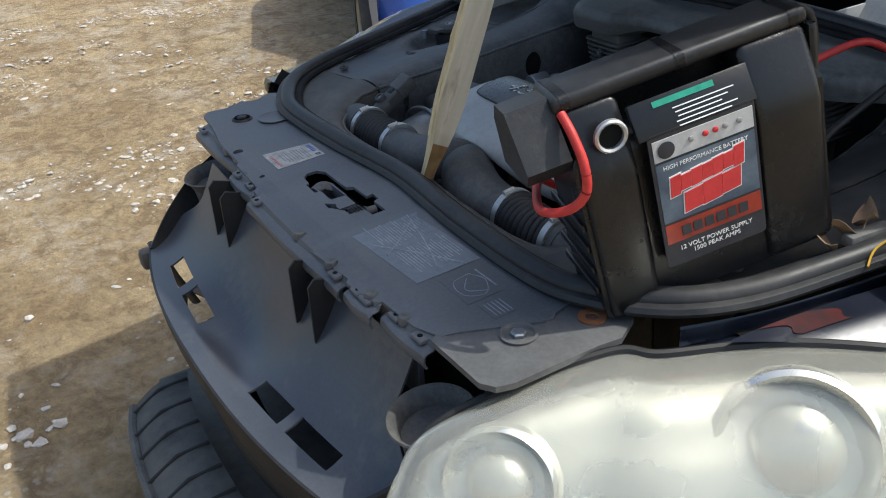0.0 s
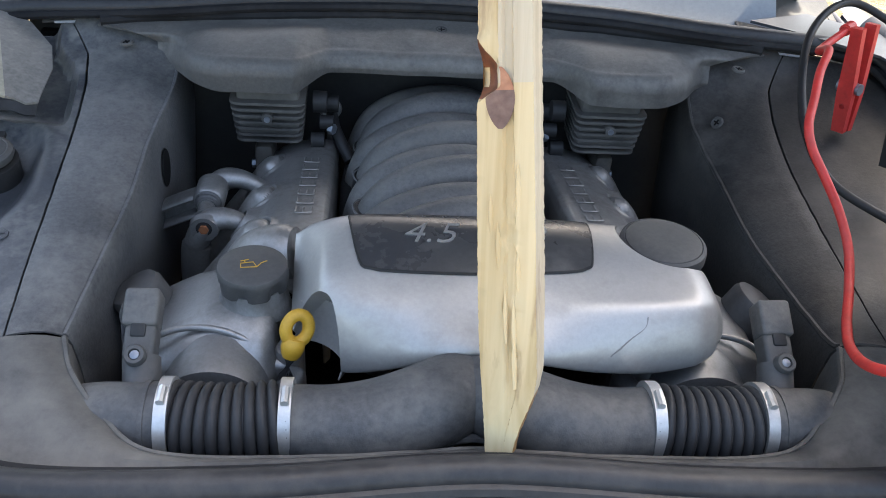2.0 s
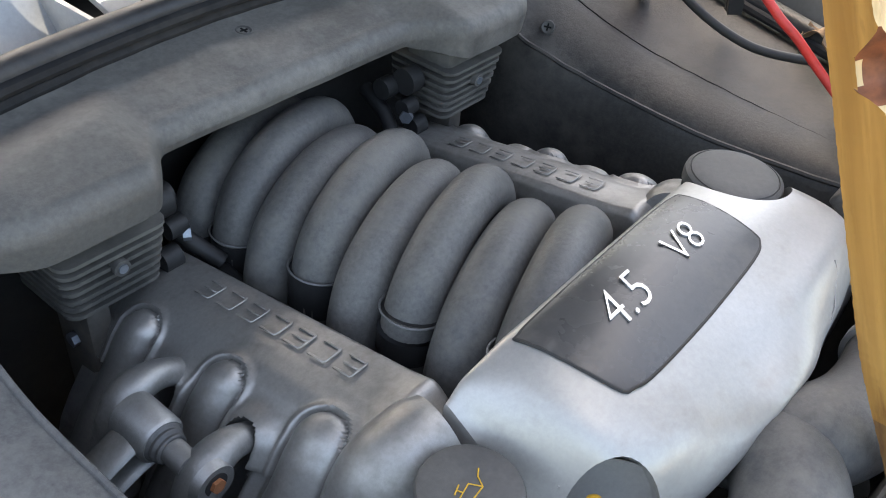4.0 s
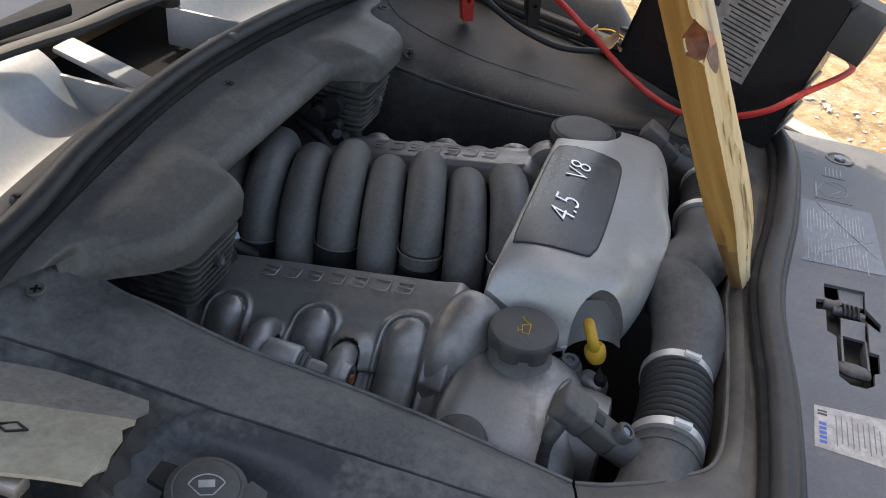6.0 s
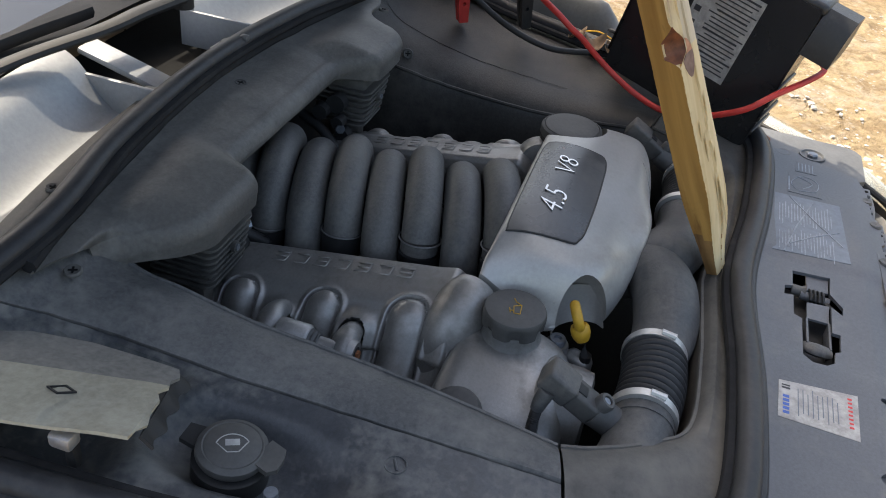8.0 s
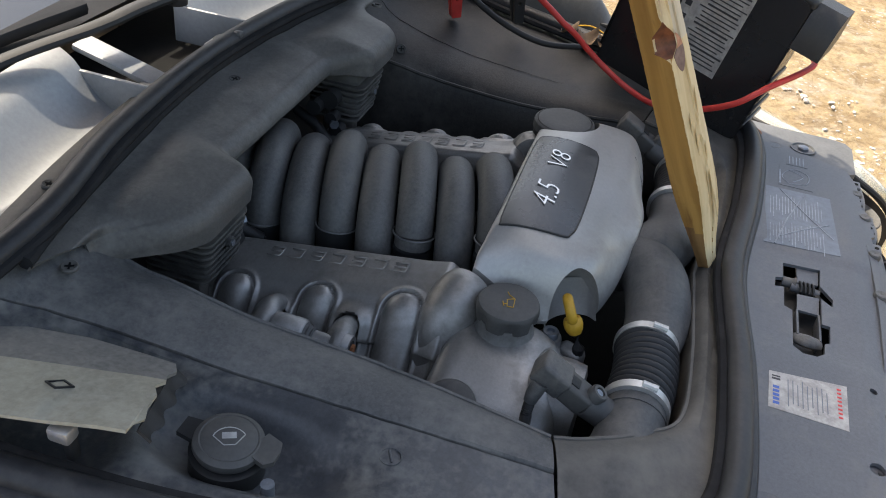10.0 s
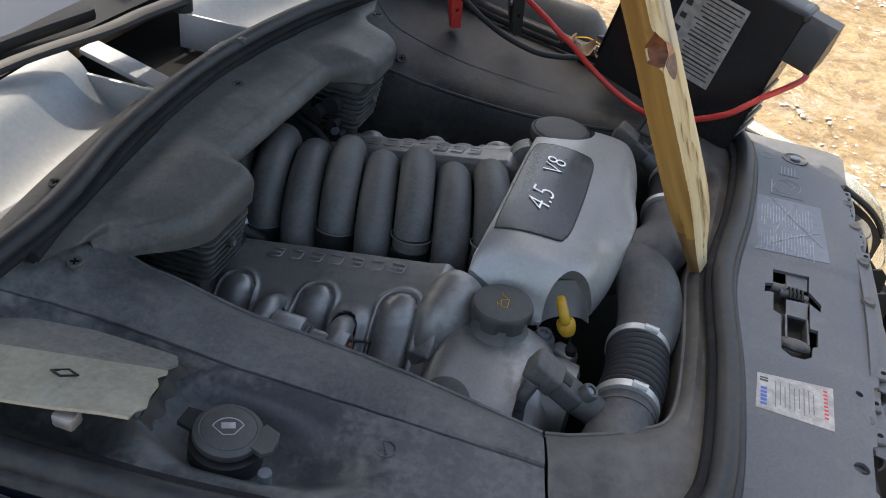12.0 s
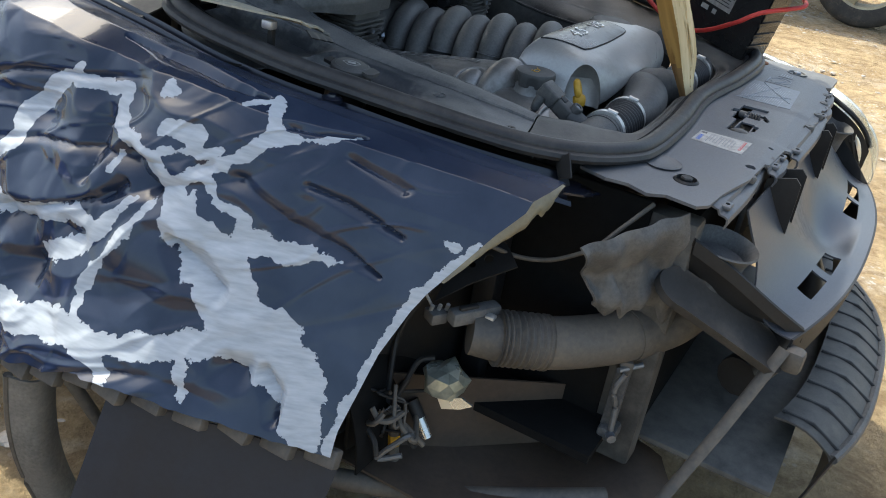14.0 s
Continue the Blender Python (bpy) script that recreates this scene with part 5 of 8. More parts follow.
for sign in (-1, 1):
    h = thing("cam_housing", (0.33 * sign, 0.06, 0.85), "bare cast alloy timing housing below the filler cap", "engine casting", "cam housings")
    bm = bmesh.new()
    # a box with a shoulder that slopes to the outer side and round upper edges
    sections = ((0.70, 0.238, 0.440, -0.030, 0.170, 0.030), (0.86, 0.238, 0.438, -0.030, 0.170, 0.030), (0.890, 0.240, 0.432, -0.028, 0.170, 0.032), (0.908, 0.242, 0.420, -0.022, 0.168, 0.034),
                (0.922, 0.245, 0.400, -0.012, 0.165, 0.034), (0.936, 0.246, 0.378, -0.002, 0.160, 0.032), (0.947, 0.248, 0.352, 0.014, 0.154, 0.032), (0.954, 0.252, 0.334, 0.028, 0.146, 0.030), (0.957, 0.258, 0.318, 0.042, 0.134, 0.026))
    rings(bm, [housing_ring(*q, sign) for q in sections])
    part("body", bm, CAST, h)
    part("nose", tube([(0.318 * sign, 0.02, 0.876), (0.318 * sign, -0.030, 0.874), (0.318 * sign, -0.048, 0.873), (0.318 * sign, -0.054, 0.873)], lambda t: 0.071 - 0.016 * max(0.0, t - 0.6) / 0.4, 36), CAST, h)
    part("parting_ridge", tube(smooth_path([(0.431 * sign, 0.010, 0.86), (0.427 * sign, 0.008, 0.905), (0.400 * sign, 0.012, 0.938), (0.360 * sign, 0.020, 0.950), (0.310 * sign, 0.016, 0.950), (0.262 * sign, 0.006, 0.932)], 8), 0.0045, 10), CAST, h)
    part("filler_neck", lathe([(0.050, 0.940), (0.046, 0.956), (0.043, 0.962), (0.042, 0.980), (0.0001, 0.980)], 32, m=Matrix.Translation((0.278 * sign, 0.084, 0))), CAST, h)
    part("boss", lathe([(0.020, 0.80), (0.0195, 0.918), (0.018, 0.922), (0.0001, 0.922)], 22, m=Matrix.Translation((0.226 * sign, 0.018, 0))), CAST, h)
    part("boss_arm", block((0.050, 0.032, 0.05), (0.248 * sign, 0.014, 0.885), Matrix.Rotation(0.2 * sign, 4, "Z"), 0.010, segs=3), CAST, h)
    part("boss_bolt", lathe([(0.0135, 0.918), (0.0135, 0.930), (0.012, 0.9325), (0.0065, 0.9325), (0.0055, 0.927), (0.0001, 0.927)], 24, m=Matrix.Translation((0.226 * sign, 0.018, 0))), BOLT, h, "grey bolt with a star socket")
    part("round_cover", lathe([(0.036, -0.05), (0.038, 0.008), (0.034, 0.016), (0.025, 0.019), (0.0001, 0.020)], 28, m=Matrix.Translation((0.438 * sign, 0.118, 0.925)) @ Matrix.Rotation(0.5 * sign, 4, "Y")), CAPMAT, h)
    part("corner_lug", block((0.030, 0.045, 0.06), (0.222 * sign, -0.020, 0.880), Matrix.Rotation(0.4 * sign, 4, "Z"), 0.012, segs=3), CAST, h)

# dipstick
dip = thing("dipstick", (-0.212, -0.012, 0.90), "yellow plastic ring dipstick handle beside the cover", "dipstick")
lean = Vector((0.23, 0.42, 0.88)).normalized()
broad = Vector((0.926, 0.183, -0.329)).normalized()
foot = Vector((-0.2215, -0.017, 0.942))
top = foot + lean * 0.034
part("ring", tube([top + broad * (0.0145 * math.cos(q)) + lean * (0.0185 * math.sin(q)) for q in [2 * math.pi * i / 28 for i in range(28)]], 0.0082, 12, True, up=(0, 1, 0)), YELLOW, dip)
part("grip", tube([foot + lean * q for q in (-0.006, 0.0, 0.008, 0.016, 0.021)], lambda t: 0.0095 + 0.006 * math.sin(t * 2.6), 18), YELLOW, dip)
part("sleeve", tube([foot - lean * 0.004, foot - lean * 0.03, (-0.225, -0.03, 0.84)], 0.0095, 12), DARK, dip)

# intake pipe with its bellows
duct = thing("intake_duct", (0.0, -0.13, 0.88), "dusty black plastic crossover intake duct in front of the engine", "duct")
for sign in (-1, 1):
    pts = smooth_path([(0.225 * sign, -0.128, 0.940), (0.17 * sign, -0.136, 0.940), (0.11 * sign, -0.134, 0.945), (0.05 * sign, -0.118, 0.955), (0.012 * sign, -0.085, 0.950), (0.0, -0.03, 0.92)], 7)
    part("arm", tube(pts, lambda t: 0.044 + 0.010 * math.sin(t * 2.6), 28, flat=0.92), HOSE, duct)
bm = tube(smooth_path([(-0.19, -0.150, 0.905), (-0.08, -0.158, 0.905), (-0.02, -0.150, 0.930), (0.02, -0.150, 0.930), (0.08, -0.158, 0.905), (0.19, -0.150, 0.905)], 8), 0.006, 8)
part("seam_flange", bm, HOSE, duct)


def bellows(sign):
    b = thing("intake_bellows", (0.285 * sign, -0.128, 0.89), "black ribbed rubber intake bellows between steel clamps", "bellows", "intake bellows")
    x0, x1 = 0.212, 0.352
    n = 180
    pts = [((x0 + (x1 - x0) * i / n) * sign, -0.128 - 0.006 * math.sin(math.pi * i / n), 0.940 - 0.004 * i / n) for i in range(n + 1)]
    part("hose", tube(pts, lambda t: 0.0412 + 0.0078 * abs(math.sin(t * math.pi * 11)) ** 0.6, 32), BELLOW, b)
    for x in (x0 - 0.002, x1 - 0.006):
        c = part("clamp", tube([(x * sign, -0.128, 0.940), ((x + 0.014) * sign, -0.128, 0.940)], 0.0495, 36), STEEL, b, "bright steel hose clamp")
        part("clamp_screw", tube([((x + 0.007) * sign, -0.150, 0.988), ((x + 0.007) * sign, -0.128, 0.991)], 0.005, 8), STEEL, c)
    part("elbow", tube(smooth_path([(x1 * sign, -0.128, 0.936), (0.395 * sign, -0.128, 0.934), (0.440 * sign, -0.120, 0.925), (0.465 * sign, -0.10, 0.895), (0.470 * sign, -0.09, 0.84)], 7), 0.0465, 24), HOSE, b)
    part("cuff", tube([(0.372 * sign, -0.128, 0.935), (0.378 * sign, -0.128, 0.935)], 0.0485, 28), HOSE, b)
    return b


bellows(-1)
bellows(1)


def plug_connector(sign):
    """Sensor housing with its connector and corrugated lead, by the elbow."""
    p = thing("sensor_connector", (0.41 * sign, -0.02, 0.92), "grey-black cam sensor connector with a corrugated cable", "connector", "sensor connectors")
    lean = Matrix.Rotation(0.54, 4, "X")
    at = Matrix.Translation((0.398 * sign, -0.008, 1.000))
    part("hood", block((0.042, 0.048, 0.036), at @ Vector((0, 0, 0.002)), lean, 0.005, segs=3), HOSE, p)
    part("body", block((0.037, 0.045, 0.034), (0.396 * sign, -0.043, 0.978), lean, 0.006, segs=3), CAPMAT, p)
    part("latch", block((0.018, 0.026, 0.008), (0.398 * sign, -0.036, 1.000), lean, 0.002), DARK, p)
    part("socket", tube([(0.394 * sign, -0.058, 0.968), (0.390 * sign, -0.085, 0.952), (0.388 * sign, -0.100, 0.943), (0.387 * sign, -0.104, 0.941)], lambda t: 0.0225 if t < 0.9 else 0.019, 22), CAPMAT, p)
    part("ear", lathe([(0.013, -0.012), (0.013, 0.004), (0.011, 0.007), (0.007, 0.007), (0.0065, 0.003), (0.0001, 0.003)], 22, m=Matrix.Translation((0.396 * sign, -0.073, 0.987)) @ lean), CAPMAT, p)
    part("small_screw", lathe([(0.0055, 0.002), (0.0055, 0.005), (0.0001, 0.006)], 10, m=Matrix.Translation((0.396 * sign, -0.073, 0.987)) @ lean), BOLT, p)
    part("boot", tube([(0.416 * sign, 0.004, 0.996), (0.424 * sign, 0.010, 0.978), (0.426 * sign, 0.012, 0.968)], lambda t: 0.012 - 0.003 * t, 14), HOSE, p)
    lead = smooth_path([(0.425 * sign, 0.011, 0.975), (0.430 * sign, 0.013, 0.94), (0.432 * sign, 0.010, 0.90), (0.430 * sign, 0.0, 0.84), (0.425 * sign, -0.01, 0.78)], 44)
    part("corrugated_lead", tube(lead, lambda t: 0.0068 + 0.0014 * math.cos(t * 2 * math.pi * 42), 10), BELLOW, p)
    return p


plug_connector(-1)
plug_connector(1)

# tensioner bracket beside the near bank
ten = thing("lift_bracket", (-0.385, 0.37, 0.88), "grey cast bracket with roller between two arms", "bracket")
for y0 in (0.318, 0.441):
    part("arm", tube(smooth_path([(-0.270, y0, 0.870), (-0.305, y0, 0.900), (-0.340, y0 - 0.003, 0.922), (-0.370, y0 - 0.006, 0.922), (-0.392, y0 - 0.008, 0.895), (-0.402, y0 - 0.008, 0.85), (-0.404, y0 - 0.008, 0.80)], 7), lambda t: 0.0172 + 0.006 * smoothstep(0.25, 0.6, t), 20, flat=0.85), CAST, ten)
part("boss", tube([(-0.380, 0.300, 0.918), (-0.380, 0.290, 0.918)], lambda t: 0.024 - 0.003 * t, 26), CAST, ten)
part("recess", tube([(-0.380, 0.2905, 0.920), (-0.380, 0.2892, 0.920)], 0.0125, 22), DARK, ten)
part("bolt", tube([(-0.380, 0.2895, 0.920), (-0.380, 0.2850, 0.920)], 0.0078, 6), RUST, ten, smooth=False)
part("roller", tube([(-0.384, 0.414, 0.922), (-0.384, 0.412, 0.922), (-0.384, 0.366, 0.922), (-0.384, 0.362, 0.922)], lambda t: 0.0255 - 0.003 * (t < 0.01 or t > 0.99), 28), CAST, ten)
part("bush", tube([(-0.384, 0.3620 - 0.0005 * i, 0.922) for i in range(30)], lambda t: 0.0205 - 0.005 * t + 0.0008 * math.cos(t * 14), 24), HOSE, ten, "black ribbed rubber bush")
part("sleeve", tube([(-0.384, 0.350, 0.922), (-0.384, 0.322, 0.921)], 0.0135, 18), CAST, ten)
for h in (0.0, -0.034):
    part("link_flange", tube(smooth_path([(-0.386, 0.388, 0.928 + h), (-0.408, 0.389, 0.922 + h), (-0.445, 0.391, 0.905 + h), (-0.492, 0.393, 0.880 + h)], 6), 0.020, 16, flat=0.34), CAST, ten)
part("link_web", block((0.11, 0.012, 0.034), (-0.440, 0.396, 0.888), Matrix.Rotation(-0.42, 4, "Y"), 0.003), CAST, ten)
for sign in (-1, 1):
    pipe = thing("coolant_pipe", (0.165 * sign, 0.40, 0.87), "black coolant pipe running along the valve cover", "pipe", "coolant pipes")
    part("run", tube(smooth_path([(0.152 * sign, 0.17, 0.93), (0.160 * sign, 0.30, 0.905), (0.164 * sign, 0.48, 0.885), (0.150 * sign, 0.59, 0.885), (0.10 * sign, 0.64, 0.90)], 8), 0.012, 12), DARK, pipe)
    part("branch", tube(smooth_path([(0.160 * sign, 0.55, 0.90), (0.19 * sign, 0.60, 0.94), (0.20 * sign, 0.655, 0.965)], 6), 0.011, 12), DARK, pipe)
eye_ring = thing("lifting_eye", (-0.20, 0.63, 0.93), "dull steel lifting eye at the back of the engine", "eye")
part("loop", tube([(-0.20 + 0.016 * math.cos(2 * math.pi * i / 16), 0.63, 0.965 + 0.016 * math.sin(2 * math.pi * i / 16)) for i in range(16)], 0.006, 8, True, up=(0, 1, 0)), CAST, eye_ring)
part("shank", tube([(-0.20, 0.63, 0.945), (-0.20, 0.63, 0.90)], 0.007, 8), CAST, eye_ring)

# ---- timber prop ----
prop = thing("timber_prop", (0.008, -0.203, 0.965), "split pale pine board propping the bonnet, with a knot notch", "timber")
axis = Vector((-0.024, 0.165, 0.352)).normalized()
foot = Vector((0.037, -0.203, 0.970))
side = Vector((math.cos(radians(-24)), math.sin(radians(-24)), 0))
side = (side - axis * side.dot(axis)).normalized()
back = axis.cross(side)


def prop_mesh():
    bm = bmesh.new()
    loops = []
    rnd = random.Random(9)
    n = 320
    for i in range(n + 1):
        s = 1.26 * i / n
        cutw = 0.50 + 0.50 * smoothstep(-0.01, 0.10, s)
        w = 0.0295 * cutw + 0.0015 * math.sin(s * 9)
        d = 0.0250 * (0.42 + 0.58 * smoothstep(0.0, 0.17, s))
        notch = 0.024 * smoothstep(0.379, 0.401, s) * smoothstep(0.449, 0.411, s) + 0.004 * smoothstep(0.443, 0.453, s) * smoothstep(0.61, 0.49, s)
        torn = math.exp(-((s - 0.20) / 0.09) ** 2)
        split = 0.006 * torn * noise.noise((s * 55, 1, 0))
        peel = 0.007 * torn * max(0, noise.noise((s * 38, 5, 0)))
        c = foot + axis * s - side * 0.029 * (1 - cutw)
        bite = notch * 1.05
        crack = 0.003 * smoothstep(0.438, 0.463, s) * smoothstep(0.75, 0.60, s)
        xs = [(-w, -d * 0.94), (-w * 0.5, -d), (w * 0.5, -d), (w, -d * 0.95), (w, d * 0.95), (w * 0.7, d), (w * 0.32 + split, d - peel * 0.5), (w * 0.28 + split, d * 0.88 - split), (0.0 + split, d * 0.86 - peel),
              (-0.003 + split, d - peel), (-0.006, d), (-0.0075, d - crack), (-w * 0.6 + bite * 0.6, d - crack), (-w + notch, d * 0.95 - crack), (-w + notch * 0.72, d * 0.94 - bite * 0.55), (-w + notch * 0.30, d * 0.92 - bite * 0.95), (-w, d * 0.92 - bite * 1.1), (-w, 0.0)]
        loops.append([c + side * (a + rnd.uniform(-0.0005, 0.0005)) + back * -b for a, b in xs])
    rings(bm, loops)
    bmesh.ops.recalc_face_normals(bm, faces=bm.faces)
    bm.normal_update()
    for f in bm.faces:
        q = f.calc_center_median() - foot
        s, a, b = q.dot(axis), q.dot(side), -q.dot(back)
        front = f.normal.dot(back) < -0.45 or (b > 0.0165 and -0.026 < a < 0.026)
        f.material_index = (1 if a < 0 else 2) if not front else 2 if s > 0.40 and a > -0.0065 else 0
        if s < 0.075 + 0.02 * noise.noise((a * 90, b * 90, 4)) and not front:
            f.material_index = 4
        if 0.385 < s < 0.445 and -0.0288 < a < -0.004 and 0.0 < b < 0.0242 and f.normal.dot(side) > -0.97 and f.normal.dot(back) > -0.95:
            f.material_index = 3
    return bm


KNOT = mat("pine_knot", (0.10, 0.036, 0.02), 0.5, base2=(0.24, 0.085, 0.035), scale=60, detail=150)
KNOT_PALE = mat("salmon_heartwood", (0.46, 0.22, 0.12), 0.55, base2=(0.34, 0.15, 0.08), scale=50, detail=160)
KNOT_DARK = mat("mauve_knot_ring", (0.20, 0.125, 0.095), 0.6, base2=(0.14, 0.08, 0.062), scale=70, detail=200)
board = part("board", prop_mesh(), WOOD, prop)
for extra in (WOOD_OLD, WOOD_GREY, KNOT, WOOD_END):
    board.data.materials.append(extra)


def knot_half(s0, s1):
    """One end of the almond-shaped knot, flush with the board's broad face and cut off by the notch."""
    def fn(u, v):
        s = s0 + (s1 - s0) * u
        k = (s - 0.3865) / 0.0315
        h = 0.0152 * max(0.0, 1 - abs(k) ** 1.8) ** 0.7
        notch = 0.024 * smoothstep(0.379, 0.401, s) * smoothstep(0.449, 0.411, s)
        low = max(-0.0047 - h, -0.0283 + notch)
        a = low + (-0.0047 + h - low) * v
        return foot + axis * s + side * a - back * 0.0254
    return sheet(fn, 16, 10, 0.001)


part("knot", knot_half(0.356, 0.3945), KNOT_DARK, prop, "dull mauve-brown knot")
part("heartwood", knot_half(0.3945, 0.4175), KNOT_PALE, prop, "salmon torn heartwood")
rnd = random.Random(5)
for i in range(7):
    q = 0.11 + 0.032 * i + rnd.uniform(-0.01, 0.01)
    w = rnd.uniform(-0.016, 0.016)
    c = foot + axis * q + side * w - back * 0.0240
    half = rnd.uniform(0.018, 0.034)
    part("splinter", tube([c - axis * half, c - back * 0.0022, c + axis * half * 0.9 - back * 0.0035], lambda t: 0.0042 * (1 - 0.7 * abs(2 * t - 0.7)), 5, flat=0.45), WOOD, prop)

# ---- jump starter ----
U = Vector((0.302, 0.953, 0.0))
N = Vector((0.953, -0.302, 0.0))
BASE = Vector((0.637, -0.235, 1.003)) + U * 0.138 - N * 0.082
tiltm = Matrix.Rotation(radians(12.5), 4, N)
gm = Matrix.Translation(BASE) @ tiltm @ Matrix((U, -N, (0, 0, 1))).transposed().to_4x4()
booster = thing("jump_starter", BASE, "black portable battery jump starter pack with a printed label", "jump starter", turn=tiltm @ Matrix((U, -N, (0, 0, 1))).transposed().to_4x4())


def bpart(name, bm, material, label="", parent=None, smooth=True, taper=False):
    if taper:
        for v in bm.verts:
            v.co.y *= 1 - 0.50 * smoothstep(0.215, 0.335, v.co.z) if v.co.y < 0 else 0.60
    bm.transform(gm)
    return part(name, bm, material, parent or booster, label, smooth)


HOLSTER = mat("dusty_case_plastic", (0.018, 0.018, 0.019), 0.34, base2=(0.028, 0.028, 0.028), scale=14, detail=260, bump=0.2, dust=(0.075, 0.073, 0.070), dust_at=(0.52, 0.85), dust_scale=20)
W, D = 0.330, 0.150
FAR = 0.026
def body_outline(low, high, x0, x1, r=0.016):
    return [(q[0] + (x0 + x1) / 2, q[1] + (low + high) / 2) for q in rounded(x1 - x0, high - low, r, 4)]


upright = frame_of((0, 0, 0), (1, 0, 0), (0, 0, 1))
bpart("case", plate(body_outline(0.0, 0.262, -W / 2, W / 2 + FAR), (), D * 0.46, D * 0.92, None, upright), CASE, smooth=False, taper=True)
bpart("back_shell", plate(body_outline(0.004, 0.328, -W / 2 + 0.004, W / 2 + FAR - 0.004), (), -0.006, D * 0.5 - 0.006, None, upright), CASE, smooth=False, taper=True)
for x0, x1 in ((-W / 2 + 0.006, -0.082), (0.086, W / 2 + FAR - 0.006)):
    bm = block((x1 - x0, D * 1.0, 0.316), ((x0 + x1) / 2, -0.003, 0.159), None, 0.012, segs=3)
    bmesh.ops.subdivide_edges(bm, edges=[e for e in bm.edges if abs(e.verts[0].co.z - e.verts[1].co.z) > 0.2], cuts=10)
    bpart("pillar", bm, CASE, taper=True)
bar = block((W + FAR + 0.004, 0.080, 0.024), (FAR / 2, 0.0, 0.327), None, 0.009, segs=4)
bpart("grip_bar", bar, HOLSTER, "dusty grey-black grip bar")
for x in (-0.150, 0.010, W / 2 + FAR - 0.020):
    bpart("grip_band", block((0.005, 0.0815, 0.025), (x, 0.0, 0.3272), None, 0.009, segs=3), CASE)
bpart("far_rail", block((0.014, 0.05, 0.29), (W / 2 + FAR + 0.010, -0.01, 0.165), None, 0.005), CASE)
for z in (0.05, 0.085, 0.12, 0.155):
    bpart("side_rib", block((0.006, D * 0.8, 0.012), (-W / 2 - 0.002, 0, z), None, 0.002), CASE)
front = frame_of((0, -D / 2 - 0.006, 0), (1, 0, 0), (0, 0, 1))
LABELBLUE = mat("label_blue_grey", (0.055, 0.085, 0.125), 0.25, base2=(0.17, 0.215, 0.26), scale=11, detail=120)
LABELRED = mat("label_orange_red", (0.40, 0.045, 0.02), 0.3, base2=(0.30, 0.035, 0.02), scale=16, detail=120)
LABELWHITE = mat("clean_label_white", (0.72, 0.72, 0.70), 0.35, detail=150)
GREENT = mat("green_tape", (0.02, 0.30, 0.20), 0.5, detail=120)
CLEAR = mat("meter_panel", (0.45, 0.45, 0.44), 0.3, detail=120)
bpart("label_back", plate([(q[0] + 0.005, q[1] + 0.163) for q in rounded(0.150, 0.205, 0.006, 3)], (), 0.004, 0.002, None, front), INK, smooth=False)
bpart("label_sheet", plate([(-0.065, 0.132), (0.076, 0.132), (0.076, 0.222), (-0.065, 0.222)], (), 0.0048, 0.001, None, front), LABELBLUE, "blue-grey printed label", smooth=False)
bpart("label_band", plate([(-0.065, 0.098), (0.076, 0.098), (0.076, 0.128), (-0.065, 0.128)], (), 0.0048, 0.001, None, front), LABELRED, smooth=False)
bpart("meter_panel", plate([(-0.065, 0.226), (0.076, 0.226), (0.076, 0.256), (-0.065, 0.256)], (), 0.0055, 0.002, None, front), CLEAR, smooth=False)
gf = gm @ front
lean = Matrix.Rotation(0.12, 4, "Z") @ Matrix(((1, 0.22, 0, 0), (0, 1, 0, 0), (0, 0, 1, 0), (0, 0, 0, 1)))
for name, material, grow, lift in (("logo_edge", LABELWHITE, 0.0035, 0.0056), ("logo_shape", INKRED, 0.0, 0.0064)):
    bm = bmesh.new()
    for k in range(7):
        block((0.0149 + grow * 0.8, 0.0235 + 0.005 * (k in (0, 6)) - 0.002 * (k % 2) + grow, 0.0012), (-0.048 + 0.0155 * k, 0.014, lift), None, 0, bm)
    for k in range(3):
        block((0.0274 + grow * 0.8, 0.029 + 0.003 * (k % 2) + grow, 0.0012), (-0.022 + 0.028 * k, -0.017, lift), None, 0, bm)
    bm.transform(gf @ Matrix.Translation((0.004, 0.176, 0)) @ lean)
    part(name, bm, material, booster, "red slanted blocks of the maker's mark" if grow == 0 else "", smooth=False)
for i in range(6):
    bars([(-0.036 + 0.017 * i, 0.113, 0.013, 0.015)], booster, "model_mark", INK, gf @ Matrix.Translation((0, 0, 0.0058)))
lettering("label_words", "HIGH PERFORMANCE BATTERY", 0.0086, LABELWHITE, gf @ Matrix.Translation((0.005, 0.214, 0.0056)), booster, 0.0003)
lettering("label_words", "12 VOLT POWER SUPPLY\n1500 PEAK AMPS", 0.0098, LABELWHITE, gf @ Matrix.Translation((0.005, 0.082, 0.0056)), booster, 0.0003)
bm = lathe([(0.0001, 0.0), (0.010, 0.0), (0.012, 0.002), (0.0001, 0.003)], 20, m=gf @ Matrix.Translation((-0.048, 0.241, 0.0055)))
part("charge_port", bm, INK, booster)
for x in (-0.012, 0.008, 0.022, 0.036, 0.056):
    part("indicator", lathe([(0.004, 0), (0.004, 0.002), (0.002, 0.003), (0.0001, 0.003)], 10, m=gf @ Matrix.Translation((x, 0.243, 0.0055))), INKRED if x in (0.008, 0.022) else WHITE, booster)
bpart("recess", block((0.166, 0.010, 0.050), (0.002, -D / 2 + 0.004, 0.282), Matrix.Rotation(-0.45, 4, "X"), 0.002), CASE)
gr = gm @ frame_of((0.005, -D / 2 - 0.0025, 0.282), (1, 0, 0), (0, 0.43, 0.90))
